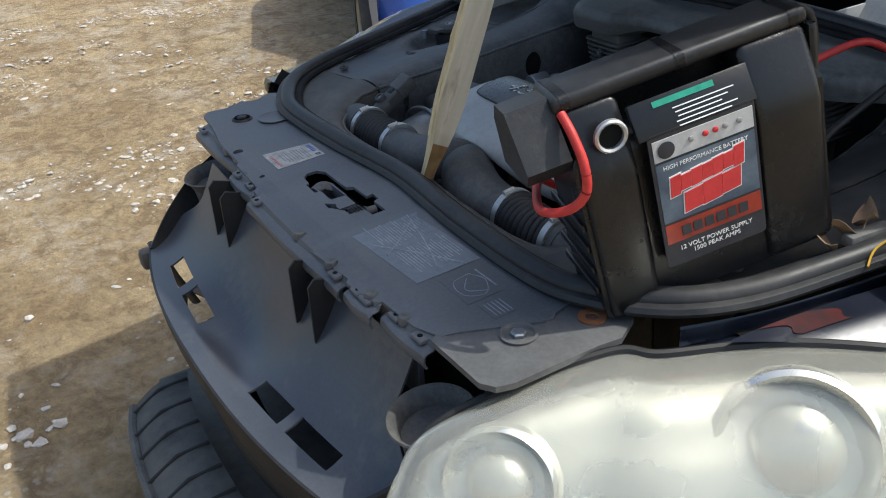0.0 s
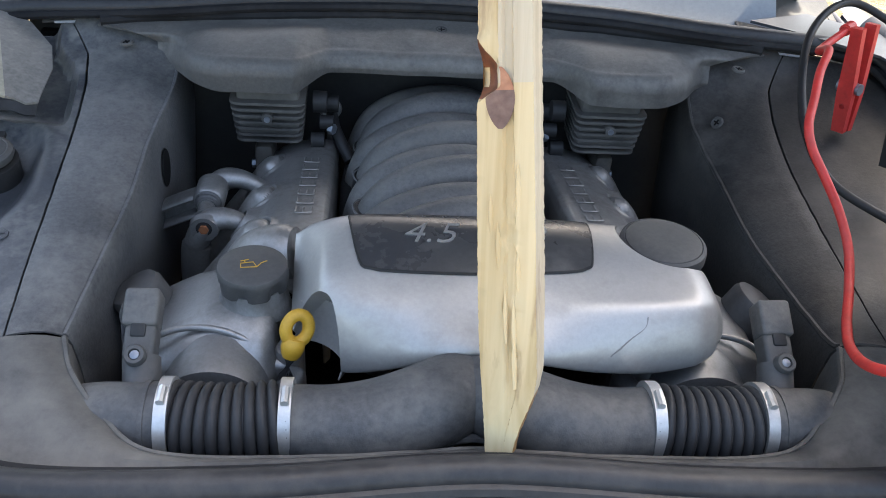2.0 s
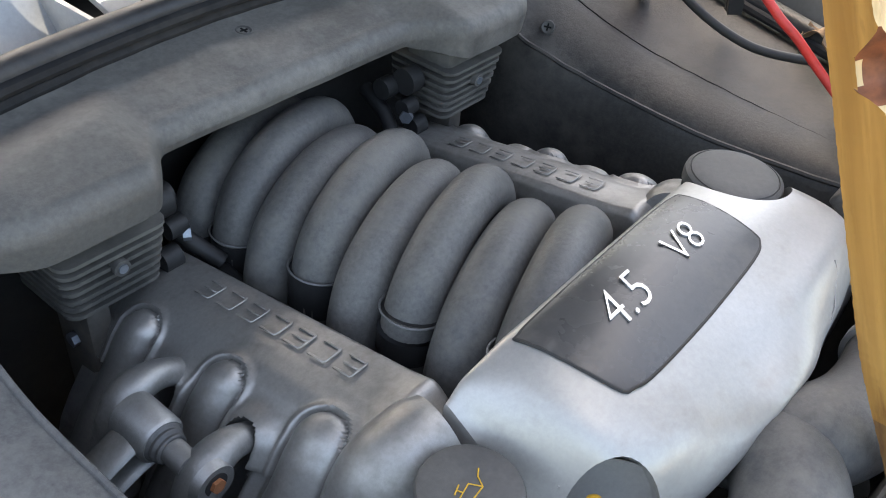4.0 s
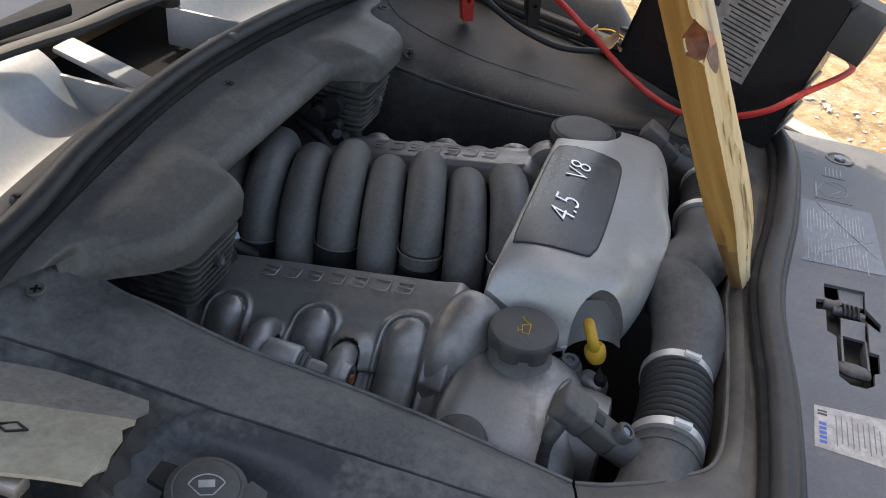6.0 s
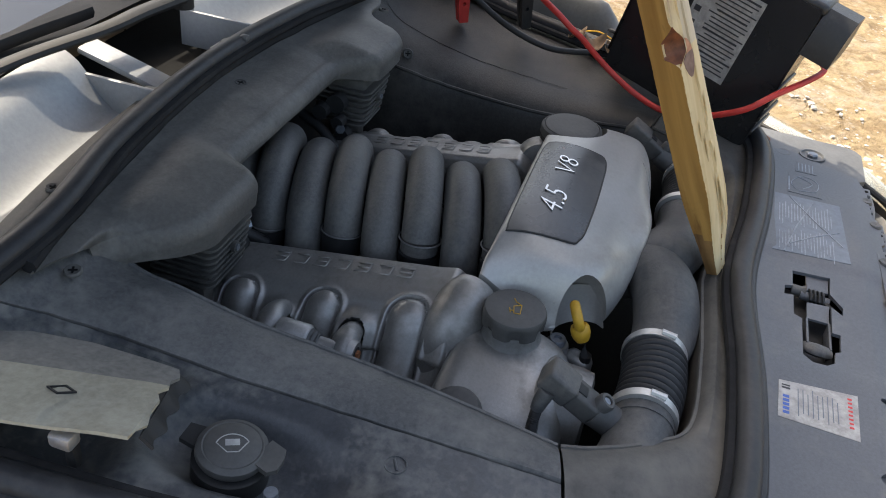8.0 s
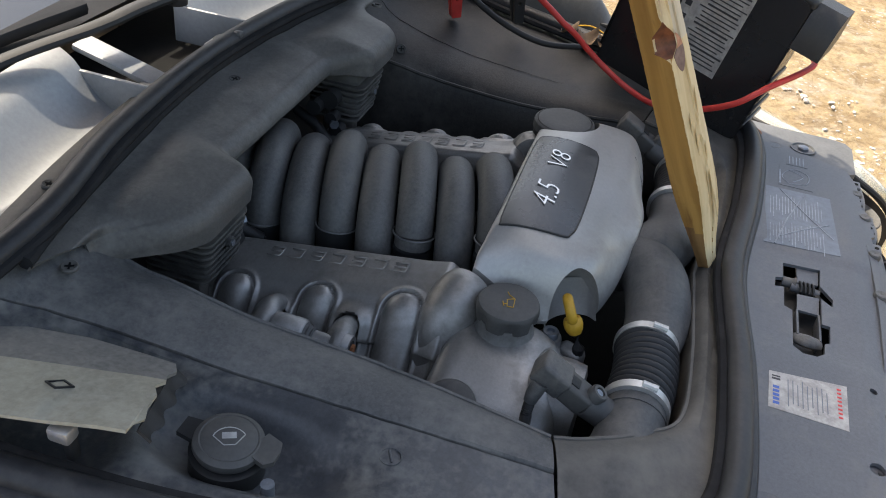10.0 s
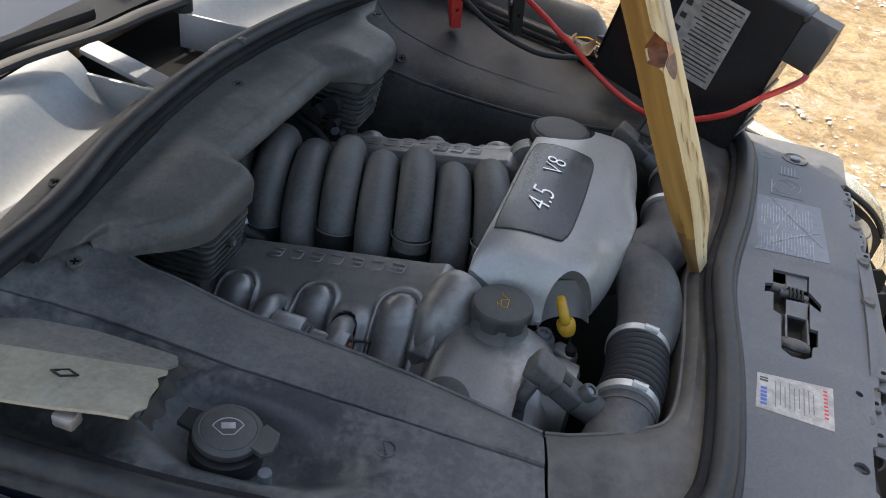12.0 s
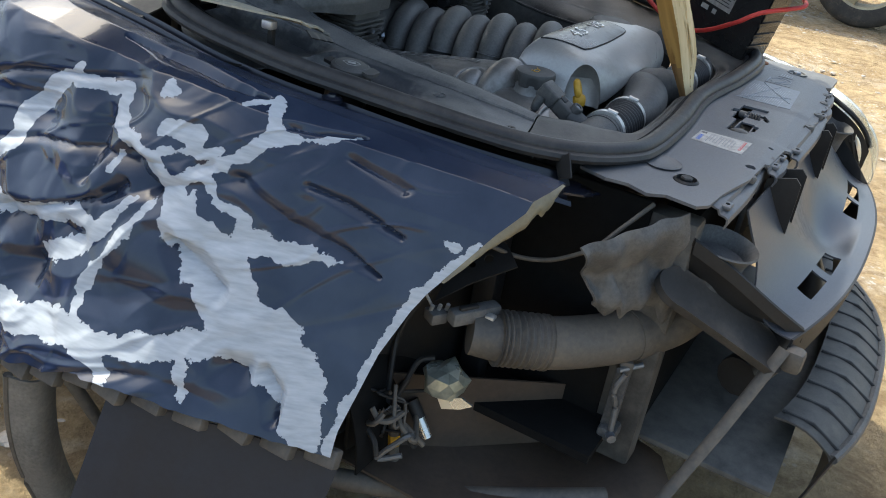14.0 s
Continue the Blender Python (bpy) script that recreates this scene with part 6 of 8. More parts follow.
for i in range(5):
    bars([(0.012 - 0.004 * (i % 3), 0.006 - 0.006 * i, 0.085 - 0.012 * (i % 3), 0.0016)], booster, "care_line", LABELWHITE, gr)
bars([(-0.012, 0.018, 0.085, 0.008)], booster, "green_tape", GREENT, gr)
part("socket_ring", lathe([(0.0225, 0.0), (0.0225, 0.006), (0.020, 0.008), (0.017, 0.006), (0.0165, -0.010), (0.0001, -0.010)], 30, m=gf @ Matrix.Translation((-0.112, 0.282, -0.008))), STEEL, booster, "bright metal charging socket")
part("socket_hole", lathe([(0.0165, 0.001), (0.012, -0.004), (0.0001, -0.006)], 24, m=gf @ Matrix.Translation((-0.112, 0.282, -0.008))), BLACK, booster)
# clamp holster on the end of the case
hol = [(-0.020, 0.336), (0.024, 0.334), (0.044, 0.308), (0.048, 0.238), (-0.044, 0.238), (-0.064, 0.262)]
bm = plate(hol, (), 0.062, 0.062, None, frame_of((-W / 2 - 0.060, 0, 0), (0, 1, 0), (0, 0, 1)))
bmesh.ops.bevel(bm, geom=[e for e in bm.edges if len(e.link_faces) == 2 and e.calc_face_angle() > 0.25], offset=0.010, segments=3, affect="EDGES")
bpart("holster", bm, HOLSTER, "dusty grey clamp holster", smooth=True)
bpart("holster_mouth", block((0.046, 0.070, 0.004), (-W / 2 - 0.031, 0.0, 0.2375), None, 0), BLACK, smooth=False)
# back label
rear = gm @ frame_of((0, 0.0395, 0), (-1, 0, 0), (0, 0, 1))
bm = plate([(-0.072, 0.100), (0.062, 0.100), (0.062, 0.290), (-0.072, 0.290)], (), 0.0065, 0.001, None, rear)
part("warning_label", bm, WHITE, booster, "white warning label with fine print", smooth=False)
for i in range(19):
    bars([(0.010 + 0.004 * (i % 2), 0.280 - 0.0092 * i, 0.090 - 0.01 * (i % 3), 0.0026 if i % 5 else 0.0040)], booster, "warning_line", INK, rear @ Matrix.Translation((0, 0, 0.0072)))
bars([(-0.058, 0.277 - 0.030 * i, 0.014, 0.012) for i in range(6)], booster, "warning_signs", INK, rear @ Matrix.Translation((0, 0, 0.0072)))
bars([(-0.02, 0.085, 0.025, 0.014), (0.015, 0.085, 0.014, 0.014)], booster, "approval_marks", WHITE, rear @ Matrix.Translation((0, 0, 0.0072)))

# cables of the jump starter
def local(x, y, z):
    return gm @ Vector((x, y, z))


redc = thing("red_jump_cable", (0.4, 0.1, 1.1), "thick red jump lead from the holster to the far clamp", "cable")
pts = smooth_path([local(-0.158, -0.040, 0.318), local(-0.157, -0.066, 0.298), local(-0.157, -0.088, 0.262), local(-0.165, -0.093, 0.226), local(-0.190, -0.078, 0.204), local(-0.214, -0.036, 0.196), (0.447, -0.245, 1.126), (0.419, -0.190, 1.090), (0.446, -0.110, 1.045), (0.477, -0.043, 1.027), (0.505, 0.019, 1.036), (0.521, 0.076, 1.062), (0.514, 0.120, 1.097), (0.493, 0.156, 1.136), (0.483, 0.182, 1.157), (0.483, 0.210, 1.178), (0.503, 0.253, 1.198), (0.523, 0.297, 1.220), (0.552, 0.345, 1.235), (0.580, 0.420, 1.205), (0.665, 0.50, 1.215)], 16)
part("lead", tube(pts, 0.0064, 14), RED, redc)
part("end_boot", tube([(0.650, 0.488, 1.214), (0.668, 0.505, 1.215)], 0.010, 12), RED, redc)
blackc = thing("black_jump_cable", (0.6, 0.3, 1.1), "thin black jump lead looping over the side panel", "cable")
pts = smooth_path([local(0.17, 0.0, 0.33), local(0.21, -0.01, 0.315), local(0.215, -0.005, 0.24), local(0.20, 0.02, 0.18)], 10)
part("loop", tube(pts, 0.0075, 10), DARK, blackc)
pts = smooth_path([(0.62, 0.15, 1.06), (0.56, 0.24, 1.075), (0.555, 0.36, 1.12), (0.60, 0.50, 1.20), (0.70, 0.58, 1.23), (0.80, 0.52, 1.19)], 10)
part("lead", tube(pts, 0.0068, 10), DARK, blackc)


def jump_clamp(at, turn, material, name, label):
    c = thing(name, at, label, "clamp")
    g = Matrix.Translation(at) @ turn
    for s in (-1, 1):
        bm = plate([(-0.011, -0.02), (0.011, -0.02), (0.014, 0.05), (0.010, 0.165), (-0.010, 0.165), (-0.014, 0.05)], (circle(0.0, 0.028, 0.005, 10),), 0.0, 0.012, None, g @ Matrix.Translation((0, 0, 0.010 * s)) @ Matrix.Rotation(0.07 * s, 4, "X"))
        part("jaw", bm, material, c, smooth=False)
    part("hinge", tube([g @ Vector((-0.02, 0.06, 0)), g @ Vector((0.02, 0.06, 0))], 0.010, 12), BOLT, c)
    return c


jump_clamp((0.690, 0.470, 1.060), frame_of((0, 0, 0), (0.5, -0.75, 0.1), (-0.10, 0.12, 1)), RED, "red_battery_clamp", "red plastic jump lead clamp standing at the bay edge")
jump_clamp((0.70, 0.32, 1.075), frame_of((0, 0, 0), (0.5, -0.75, 0.1), (0.0, 0.10, 1)), DARK, "black_battery_clamp", "black plastic jump lead clamp at the bay edge")

# ---- washer filler in the side panel ----
wash = thing("washer_filler_cap", (-0.687, 0.318, 1.02), "black hinged washer filler cap with a white spray symbol", "cap")
g = Matrix.Translation((-0.692, 0.314, 1.030)) @ Matrix.Rotation(0.10, 4, "X") @ Matrix.Diagonal((0.90, 0.90, 1, 1))
part("lid", lathe([(0.043, -0.010), (0.046, -0.004), (0.045, 0.002), (0.038, 0.006), (0.036, 0.0055), (0.034, 0.0068), (0.0001, 0.007)], 36, m=g), CAPMAT, wash)
part("tab", plate([(0.010, -0.066), (0.024, -0.062), (0.030, -0.040), (0.012, -0.034), (-0.012, -0.034), (-0.018, -0.056), (-0.008, -0.066)], (), 0.005, 0.007, None, g), CAPMAT, wash)
part("hinge", plate([(-0.018, 0.036), (0.018, 0.036), (0.014, 0.066), (-0.014, 0.066)], (), -0.002, 0.007, None, g), DARK, wash)
part("collar", lathe([(0.049, -0.075), (0.050, -0.015), (0.046, -0.014), (0.0001, -0.014)], 32, m=g), DARK, wash)
bm = bmesh.new()
arc = [(0.022 * math.cos(a), 0.022 * math.sin(a)) for a in [radians(25 + 13 * i) for i in range(11)]]
for pts in (arc, [(0.007, -0.006), arc[0]], [(-0.007, -0.006), arc[-1]], [(0.007, -0.006), (-0.007, -0.006)]):
    tube([(x, y - 0.006, 0.0068) for x, y in pts], 0.0009, 5, bm=bm)
block((0.018, 0.010, 0.001), (0, 0.003, 0.0068), None, 0, bm)
bm.transform(g @ Matrix.Rotation(radians(-60), 4, "Z"))
part("spray_mark", bm, WHITE, wash, "white washer spray symbol")
part("bolt", tube([(-0.724, 0.250, 1.000), (-0.724, 0.250, 1.022)], 0.008, 12), BOLT, wash)

mark = thing("moulded_mark", (-0.620, 0.143, 1.003), "round raised moulding mark on the side panel", "mark")
part("ring", tube([(-0.620 + 0.013 * math.cos(2 * math.pi * i / 24), 0.143 + 0.013 * math.sin(2 * math.pi * i / 24), 1.0040) for i in range(24)], 0.0012, 6, True), OUTPAN, mark)
part("bar", block((0.018, 0.003, 0.002), (-0.620, 0.143, 1.0040), Matrix.Rotation(0.5, 4, "Z"), 0.0005), OUTPAN, mark)

# broken trim above the filler
trimp = thing("broken_wing_trim", (-0.76, 0.52, 1.09), "dusty grey broken strip of wing trim lying over the seal", "trim")
TRIM_IN = [(-0.638, 0.412), (-0.640, 0.440), (-0.646, 0.520), (-0.666, 0.590), (-0.715, 0.650), (-0.800, 0.700)]
TRIM_FRONT = [(-0.652, 0.402), (-0.668, 0.404), (-0.682, 0.396), (-0.700, 0.398), (-0.716, 0.385), (-0.736, 0.382), (-0.756, 0.372), (-0.772, 0.374), (-0.790, 0.370)]


def trim_height(x, y):
    """The flap rises outwards and droops a little at its inner edge."""
    q = min(1.0, max(0.0, (-x - 0.636) / 0.155))
    return 1.066 + 0.056 * q + 0.030 * (y - 0.40) * (1 - q) + 0.004 * math.sin(x * 60) * smoothstep(0.46, 0.38, y)


out = TRIM_FRONT + [(-0.812, 0.46), (-0.838, 0.58), (-0.846, 0.68)] + TRIM_IN[::-1]
bm = plate(out, (), 0.0, 0.0)
bmesh.ops.remove_doubles(bm, verts=bm.verts[:], dist=0.0001)
for k in range(8):
    bmesh.ops.bisect_plane(bm, geom=bm.verts[:] + bm.edges[:] + bm.faces[:], plane_co=(-0.655 - 0.012 * k, 0, 0), plane_no=(1, 0, 0))
    bmesh.ops.bisect_plane(bm, geom=bm.verts[:] + bm.edges[:] + bm.faces[:], plane_co=(0, 0.40 + 0.022 * k, 0), plane_no=(0, 1, 0))
bmesh.ops.bisect_plane(bm, geom=bm.verts[:] + bm.edges[:] + bm.faces[:], plane_co=(-0.690, 0.43, 0), plane_no=(1, 0.35, 0))
bmesh.ops.delete(bm, geom=[f for f in bm.faces if f.calc_area() < 1e-9], context="FACES_ONLY")
for v in bm.verts:
    v.co.z = trim_height(v.co.x, v.co.y)
thicken(bm, 0.004)
# outer faces get a paler colour: painted sunlight beyond the bonnet's shadow line
for f in bm.faces:
    c = f.calc_center_median()
    f.material_index = 1 if -c.x > 0.690 + 0.35 * (c.y - 0.43) else 0
flap = part("strip", bm, TRIM, trimp)
flap.data.materials.append(mat("sunlit_trim_face", (0.36, 0.33, 0.25), 0.8, base2=(0.27, 0.245, 0.185), scale=9, detail=200, dust=(0.44, 0.41, 0.33), dust_at=(0.48, 0.8), dust_scale=14))
bm = plate([(q[0] * 0.013, q[1] * 0.013) for q in ((-1.3, 0), (0, 0.8), (1.3, 0), (0, -0.8))], ([(q[0] * 0.011, q[1] * 0.011) for q in ((-1.25, 0), (0, 0.75), (1.25, 0), (0, -0.75))],), 0.0015, 0.002, None, frame_of((-0.752, 0.478, trim_height(-0.752, 0.478)), (0.16, -0.98, 0), (0.94, 0.1, -0.34)))
part("diamond_mark", bm, DARK, trimp, smooth=False)
part("metal_clip", block((0.020, 0.026, 0.018), (-0.800, 0.440, 1.100), None, 0.004), STEEL, trimp)
part("clip_leg", block((0.012, 0.012, 0.05), (-0.792, 0.440, 1.078), None, 0.002), DARK, trimp)
part("torn_edge", sheet(lambda u, v: (-0.640 - 0.130 * u, 0.412 - 0.040 * u - 0.014 * v - 0.004 * v * math.sin(u * 19), 1.062 + 0.040 * u - 0.012 * v), 24, 6, 0.003), DARK, trimp)
wtrim = thing("wing_edge_trim", (0.84, 0.4, 1.05), "black plastic trim along the inner edge of the far wing", "trim")
part("strip", sheet(lambda u, v: (0.800 + 0.030 * smoothstep(0.05, 0.45, 0.08 + 0.70 * u) + 0.095 * v, 0.08 + 0.70 * u, 1.030 + 0.035 * u + (0.075 * math.sin(math.pi * min(1, v * 1.1)) ** 0.7) * smoothstep(0.0, 0.12, u)), 30, 14, 0.004), COWL, wtrim)
part("bead", tube([(0.812 + 0.030 * smoothstep(0.05, 0.45, 0.08 + 0.70 * i / 24), 0.08 + 0.70 * i / 24, 1.048 + 0.035 * i / 24) for i in range(25)], 0.006, 8), RUBBER, wtrim)
trim2 = thing("broken_wing_trim", (0.78, 0.60, 1.09), "dusty dark strip of wing trim by the far wing", "trim")
part("strip", plate([(0.60, 0.735), (0.66, 0.70), (0.80, 0.60), (0.84, 0.44), (0.90, 0.50), (0.88, 0.70), (0.74, 0.80)], (), 1.125, 0.005, lambda x, y: 0.03 * (0.9 - x)), COWL, trim2)

# ---- wings ----
def gutter(sign):
    g = thing("wing_gutter", (0.78 * sign, 0.25, 0.98), "dark blue painted inner wing channel beside the seal", "wing")
    inner = smooth_path([(0.670, -0.165, 0.955), (0.722, -0.07, 0.968), (0.765, 0.06, 0.982), (0.800, 0.22, 0.998), (0.828, 0.38, 1.012), (0.845, 0.52, 1.030), (0.85, 0.70, 1.06), (0.84, 0.95, 1.09)], 7)
    outer = smooth_path([(0.722, -0.215, 0.925), (0.775, -0.10, 0.945), (0.825, 0.03, 0.970), (0.860, 0.20, 0.993), (0.888, 0.36, 1.012), (0.902, 0.52, 1.032), (0.905, 0.70, 1.060), (0.91, 0.95, 1.085)], 7)
    rows = []
    for a, b in zip(inner, outer):
        row = [a + Vector((0, 0, -0.06)), a + Vector((0.004, 0, -0.004))]
        row += [a.lerp(b, t) + Vector((0, 0, h)) for t, h in ((0.08, 0.001), (0.12, -0.002), (0.17, -0.016), (0.30, -0.022), (0.36, -0.021), (0.40, -0.008), (0.45, -0.003), (0.56, 0.000), (0.61, -0.003), (0.65, -0.013), (0.76, -0.017), (0.82, -0.016), (0.86, -0.006), (0.93, -0.004), (1.0, -0.010))]
        rows.append([Vector((q.x * sign, q.y, q.z)) for q in row])
    bm = bmesh.new()
    rings(bm, rows, wrap=False, caps=False)
    thicken(bm, 0.003)
    part("channel", bm, NAVY, g)
    for x, y, z in ((0.831, 0.255, 1.012), (0.696, -0.136, 0.930)):
        part("stud", lathe([(0.020, -0.004), (0.020, 0.003), (0.014, 0.006), (0.009, 0.006), (0.008, 0.010), (0.0001, 0.010)], 20, m=Matrix.Translation((x * sign, y, z - 0.004))), NAVY, g)
    part("sealant_bead", tube([Vector((p.x * sign, p.y, p.z)) + Vector((0, 0, -0.015)) for p in (a.lerp(b, 0.39) for a, b in zip(inner, outer))], 0.0035, 6), TRIM, g, "dusty beige sealant line")
    for k, q in enumerate((6, 15, 24, 33)):
        p = inner[q].lerp(outer[q], 0.50)
        part("slot", block((0.014, 0.036 + 0.01 * (k % 2), 0.002), (p.x * sign, p.y, p.z - 0.0005), Matrix.Rotation(-0.3 * sign, 4, "Z"), 0), BLACK, g, smooth=False)
    part("hole", lathe([(0.012, 0.0), (0.011, 0.0015), (0.0001, 0.001)], 18, m=Matrix.Translation((0.712 * sign, -0.085, 0.955))), BLACK, g)
    if sign < 0:
        part("tongue", plate([(0.655 * sign, -0.165), (0.735 * sign, -0.200), (0.72 * sign, -0.235), (0.66 * sign, -0.245), (0.645 * sign, -0.185)], (), 0.938, 0.004, lambda x, y: 0.006 * math.sin(x * 50)), NAVY, g)
    return g


gutter(-1)
gutter(1)


DENTS = ((0.55, 0.40, 0.07, 0.08, 0.020), (0.70, 0.50, 0.06, 0.07, 0.025), (0.40, 0.55, 0.06, 0.05, 0.014), (0.62, 0.79, 0.05, 0.05, 0.02))
# sharp folds: how deep, then (place along the car, share of the way down, half width)
CREASES = ((0.013, (0.164, 0.397, 0.005), (0.097, 0.413, 0.008), (-0.004, 0.454, 0.006)), (0.014, (0.280, 0.439, 0.009), (0.171, 0.503, 0.015), (0.085, 0.527, 0.011), (0.009, 0.567, 0.004)),
           (0.015, (0.234, 0.257, 0.007), (0.186, 0.240, 0.011), (0.125, 0.199, 0.005)), (0.013, (0.636, 0.137, 0.010), (0.500, 0.163, 0.019), (0.396, 0.180, 0.014), (0.308, 0.174, 0.006)),
           (0.028, (0.585, 0.431, 0.018), (0.569, 0.526, 0.022), (0.563, 0.578, 0.010)), (0.026, (0.497, 0.480, 0.018), (0.446, 0.530, 0.024), (0.420, 0.550, 0.012)), (0.020, (0.504, 0.600, 0.012), (0.481, 0.560, 0.015)),
           (0.035, (0.709, 0.730, 0.018), (0.653, 0.717, 0.022)), (0.026, (0.355, 0.638, 0.008), (0.299, 0.662, 0.018), (0.241, 0.693, 0.013)), (0.022, (0.125, 0.798, 0.009), (0.093, 0.828, 0.013), (0.083, 0.872, 0.008)),
           (0.028, (0.184, 0.807, 0.014), (0.159, 0.810, 0.017)), (0.012, (0.359, 0.457, 0.010), (0.331, 0.428, 0.008)), (0.016, (0.671, 0.793, 0.012), (0.607, 0.797, 0.014)), (0.014, (0.574, 0.697, 0.010), (0.525, 0.702, 0.013)),
           (0.012, (0.120, 0.290, 0.006), (0.020, 0.330, 0.010)))
FRONT_SOUND = [(0.0, -0.165), (0.12, -0.085), (0.25, -0.005), (0.40, 0.07), (0.55, 0.12), (0.70, 0.13), (0.85, 0.13), (1.0, 0.13)]
FRONT = [(0.00, -0.205), (0.12, -0.200), (0.25, -0.185), (0.40, -0.13), (0.55, -0.075), (0.70, -0.035), (0.85, -0.02), (1.0, -0.03)]


def wing_point(u, v, crumple):
    """v: 0 at the inner edge to 1 at the lower edge; u: front to back."""
    edge = FRONT if crumple else FRONT_SOUND
    f = v * (len(edge) - 1)
    i = min(int(f), len(edge) - 2)
    yf = edge[i][1] + (edge[i + 1][1] - edge[i][1]) * (f - i)
    y = yf + (1.25 - yf) * u
    xt = 0.752 + 0.148 * smoothstep(-0.2, 0.45, y) + 0.01 * smoothstep(0.4, 1.2, y)
    zt = 0.968 + 0.075 * smoothstep(-0.25, 0.6, y) + 0.05 * smoothstep(0.5, 1.2, y)
    flare = 1.0 if crumple else 0.25
    lift = 1.0 if crumple else 0.0
    prof = [(0.0, 0.0), (0.05, -0.004 + 0.012 * lift * smoothstep(0.02, 0.32, y)), (0.112, -0.030 + 0.017 * lift), (0.163, -0.085 + 0.008 * lift), (0.195 + 0.007 * lift, -0.16 + 0.005 * lift), (0.22 + 0.026 * lift, -0.25 + 0.019 * lift), (0.235 + 0.065 * flare + 0.010 * lift, -0.35 + 0.008 * lift), (0.24 + 0.13 * flare + 0.010 * lift, -0.47 + 0.007 * lift), (0.245 + 0.185 * flare, -0.55)]
    f = v * (len(prof) - 1)
    i = min(int(f), len(prof) - 2)
    t = f - i
    x = xt + prof[i][0] * (1 - t) + prof[i + 1][0] * t - 0.06 * smoothstep(0.25, -0.2, y) * v
    z = zt + prof[i][1] * (1 - t) + prof[i + 1][1] * t
    if crumple:
        q = Vector((y * 3.1, z * 3.1, x))
        fade = smoothstep(0.0, 0.16, v)
        a = abs(noise.noise(q)) - 0.2
        b = noise.noise(q * 2.3 + Vector((7, 0, 0)))
        c = 0.5 - abs(noise.noise(Vector((y * 5 + z * 4, z * 9 - y * 3, 2))))
        rough = smoothstep(0.12, 0.35, y) * smoothstep(0.12, 0.28, v)
        calm = 0.30 + 0.70 * smoothstep(0.18, 0.42, y)
        x += fade * calm * (0.030 * a + 0.006 * b + 0.004 * max(0, c - 0.40) * 5)
        x += fade * (0.06 + rough) * (0.016 * abs(noise.noise(Vector((y * 7 - z * 3, z * 8 + y * 2, 5)))) + 0.010 * max(0.0, 0.30 - abs(noise.noise(Vector((y * 4 + z * 7, z * 5 - y * 6, 9))))) * 3)
        along, over = y * 0.94 - z * 0.34, y * 0.34 + z * 0.94
        pinch = max(0.0, 0.16 - abs(noise.noise((along * 2.4, over * 8.5, 4)))) / 0.16
        x -= fade * (0.4 + 0.6 * calm) * 0.011 * pinch ** 1.6 * smoothstep(0.0, 0.35, noise.noise((along * 1.7, over * 3.0, 12)) + 0.22)
        ruck = max(0.0, 0.12 - abs(noise.noise((along * 6.0, over * 16.0, 21)))) / 0.12
        x += fade * 0.0035 * ruck * smoothstep(0.05, 0.4, noise.noise((along * 3.0, over * 5.0, 31)) + 0.15)
        pit = 0.0
        for yd, vd, ry, rv, deep in DENTS:
            d = ((y - yd) / ry) ** 2 + ((v - vd) / rv) ** 2
            hollow = deep * (0.55 * math.exp(-d) + 0.75 * max(0.0, 1 - 0.72 * math.sqrt(d)) ** 1.3) * (1 + 0.4 * noise.noise((y * 14, v * 10, 3)))
            out = smoothstep(0.10, 0.55, v)
            x -= hollow * (0.35 + 0.65 * out)
            z -= hollow * 0.9 * (1 - out)
        for deep, *line in CREASES:
            for (y0, v0, w0), (y1, v1, w1) in zip(line, line[1:]):
                if min(y0, y1) - 0.05 < y < max(y0, y1) + 0.05 and min(v0, v1) - 0.07 < v < max(v0, v1) + 0.07:
                    dy, dq = y1 - y0, 0.7 * (v1 - v0)
                    t = max(0.0, min(1.0, ((y - y0) * dy + 0.7 * (v - v0) * dq) / (dy * dy + dq * dq)))
                    wide = (w0 + (w1 - w0) * t) * (1.75 + 0.6 * noise.noise((y * 11, v * 8, 6)))
                    d = math.hypot(y - y0 - t * dy, 0.7 * (v - v0) - t * dq) / wide
                    if d < 1:
                        pit = max(pit, deep * (1 - d) ** 1.2)
        out = smoothstep(0.10, 0.55, v)
        x -= pit * (0.35 + 0.65 * out)
        z -= pit * 0.9 * (1 - out)
        z += fade * calm * 0.006 * b
        z += 0.10 * smoothstep(0.75, 1.0, v) * (0.4 - abs(u - 0.35)) + 0.012 * smoothstep(0.9, 1, v) * noise.noise((y * 22, 0, 0))
    return Vector((x, y, z))


def lower_edge(u):
    """How far down the crumpled panel still reaches, front to back."""
    return 0.912 + 0.088 * smoothstep(0.24, 0.50, u) + 0.004 * noise.noise((u * 60, 2, 0))


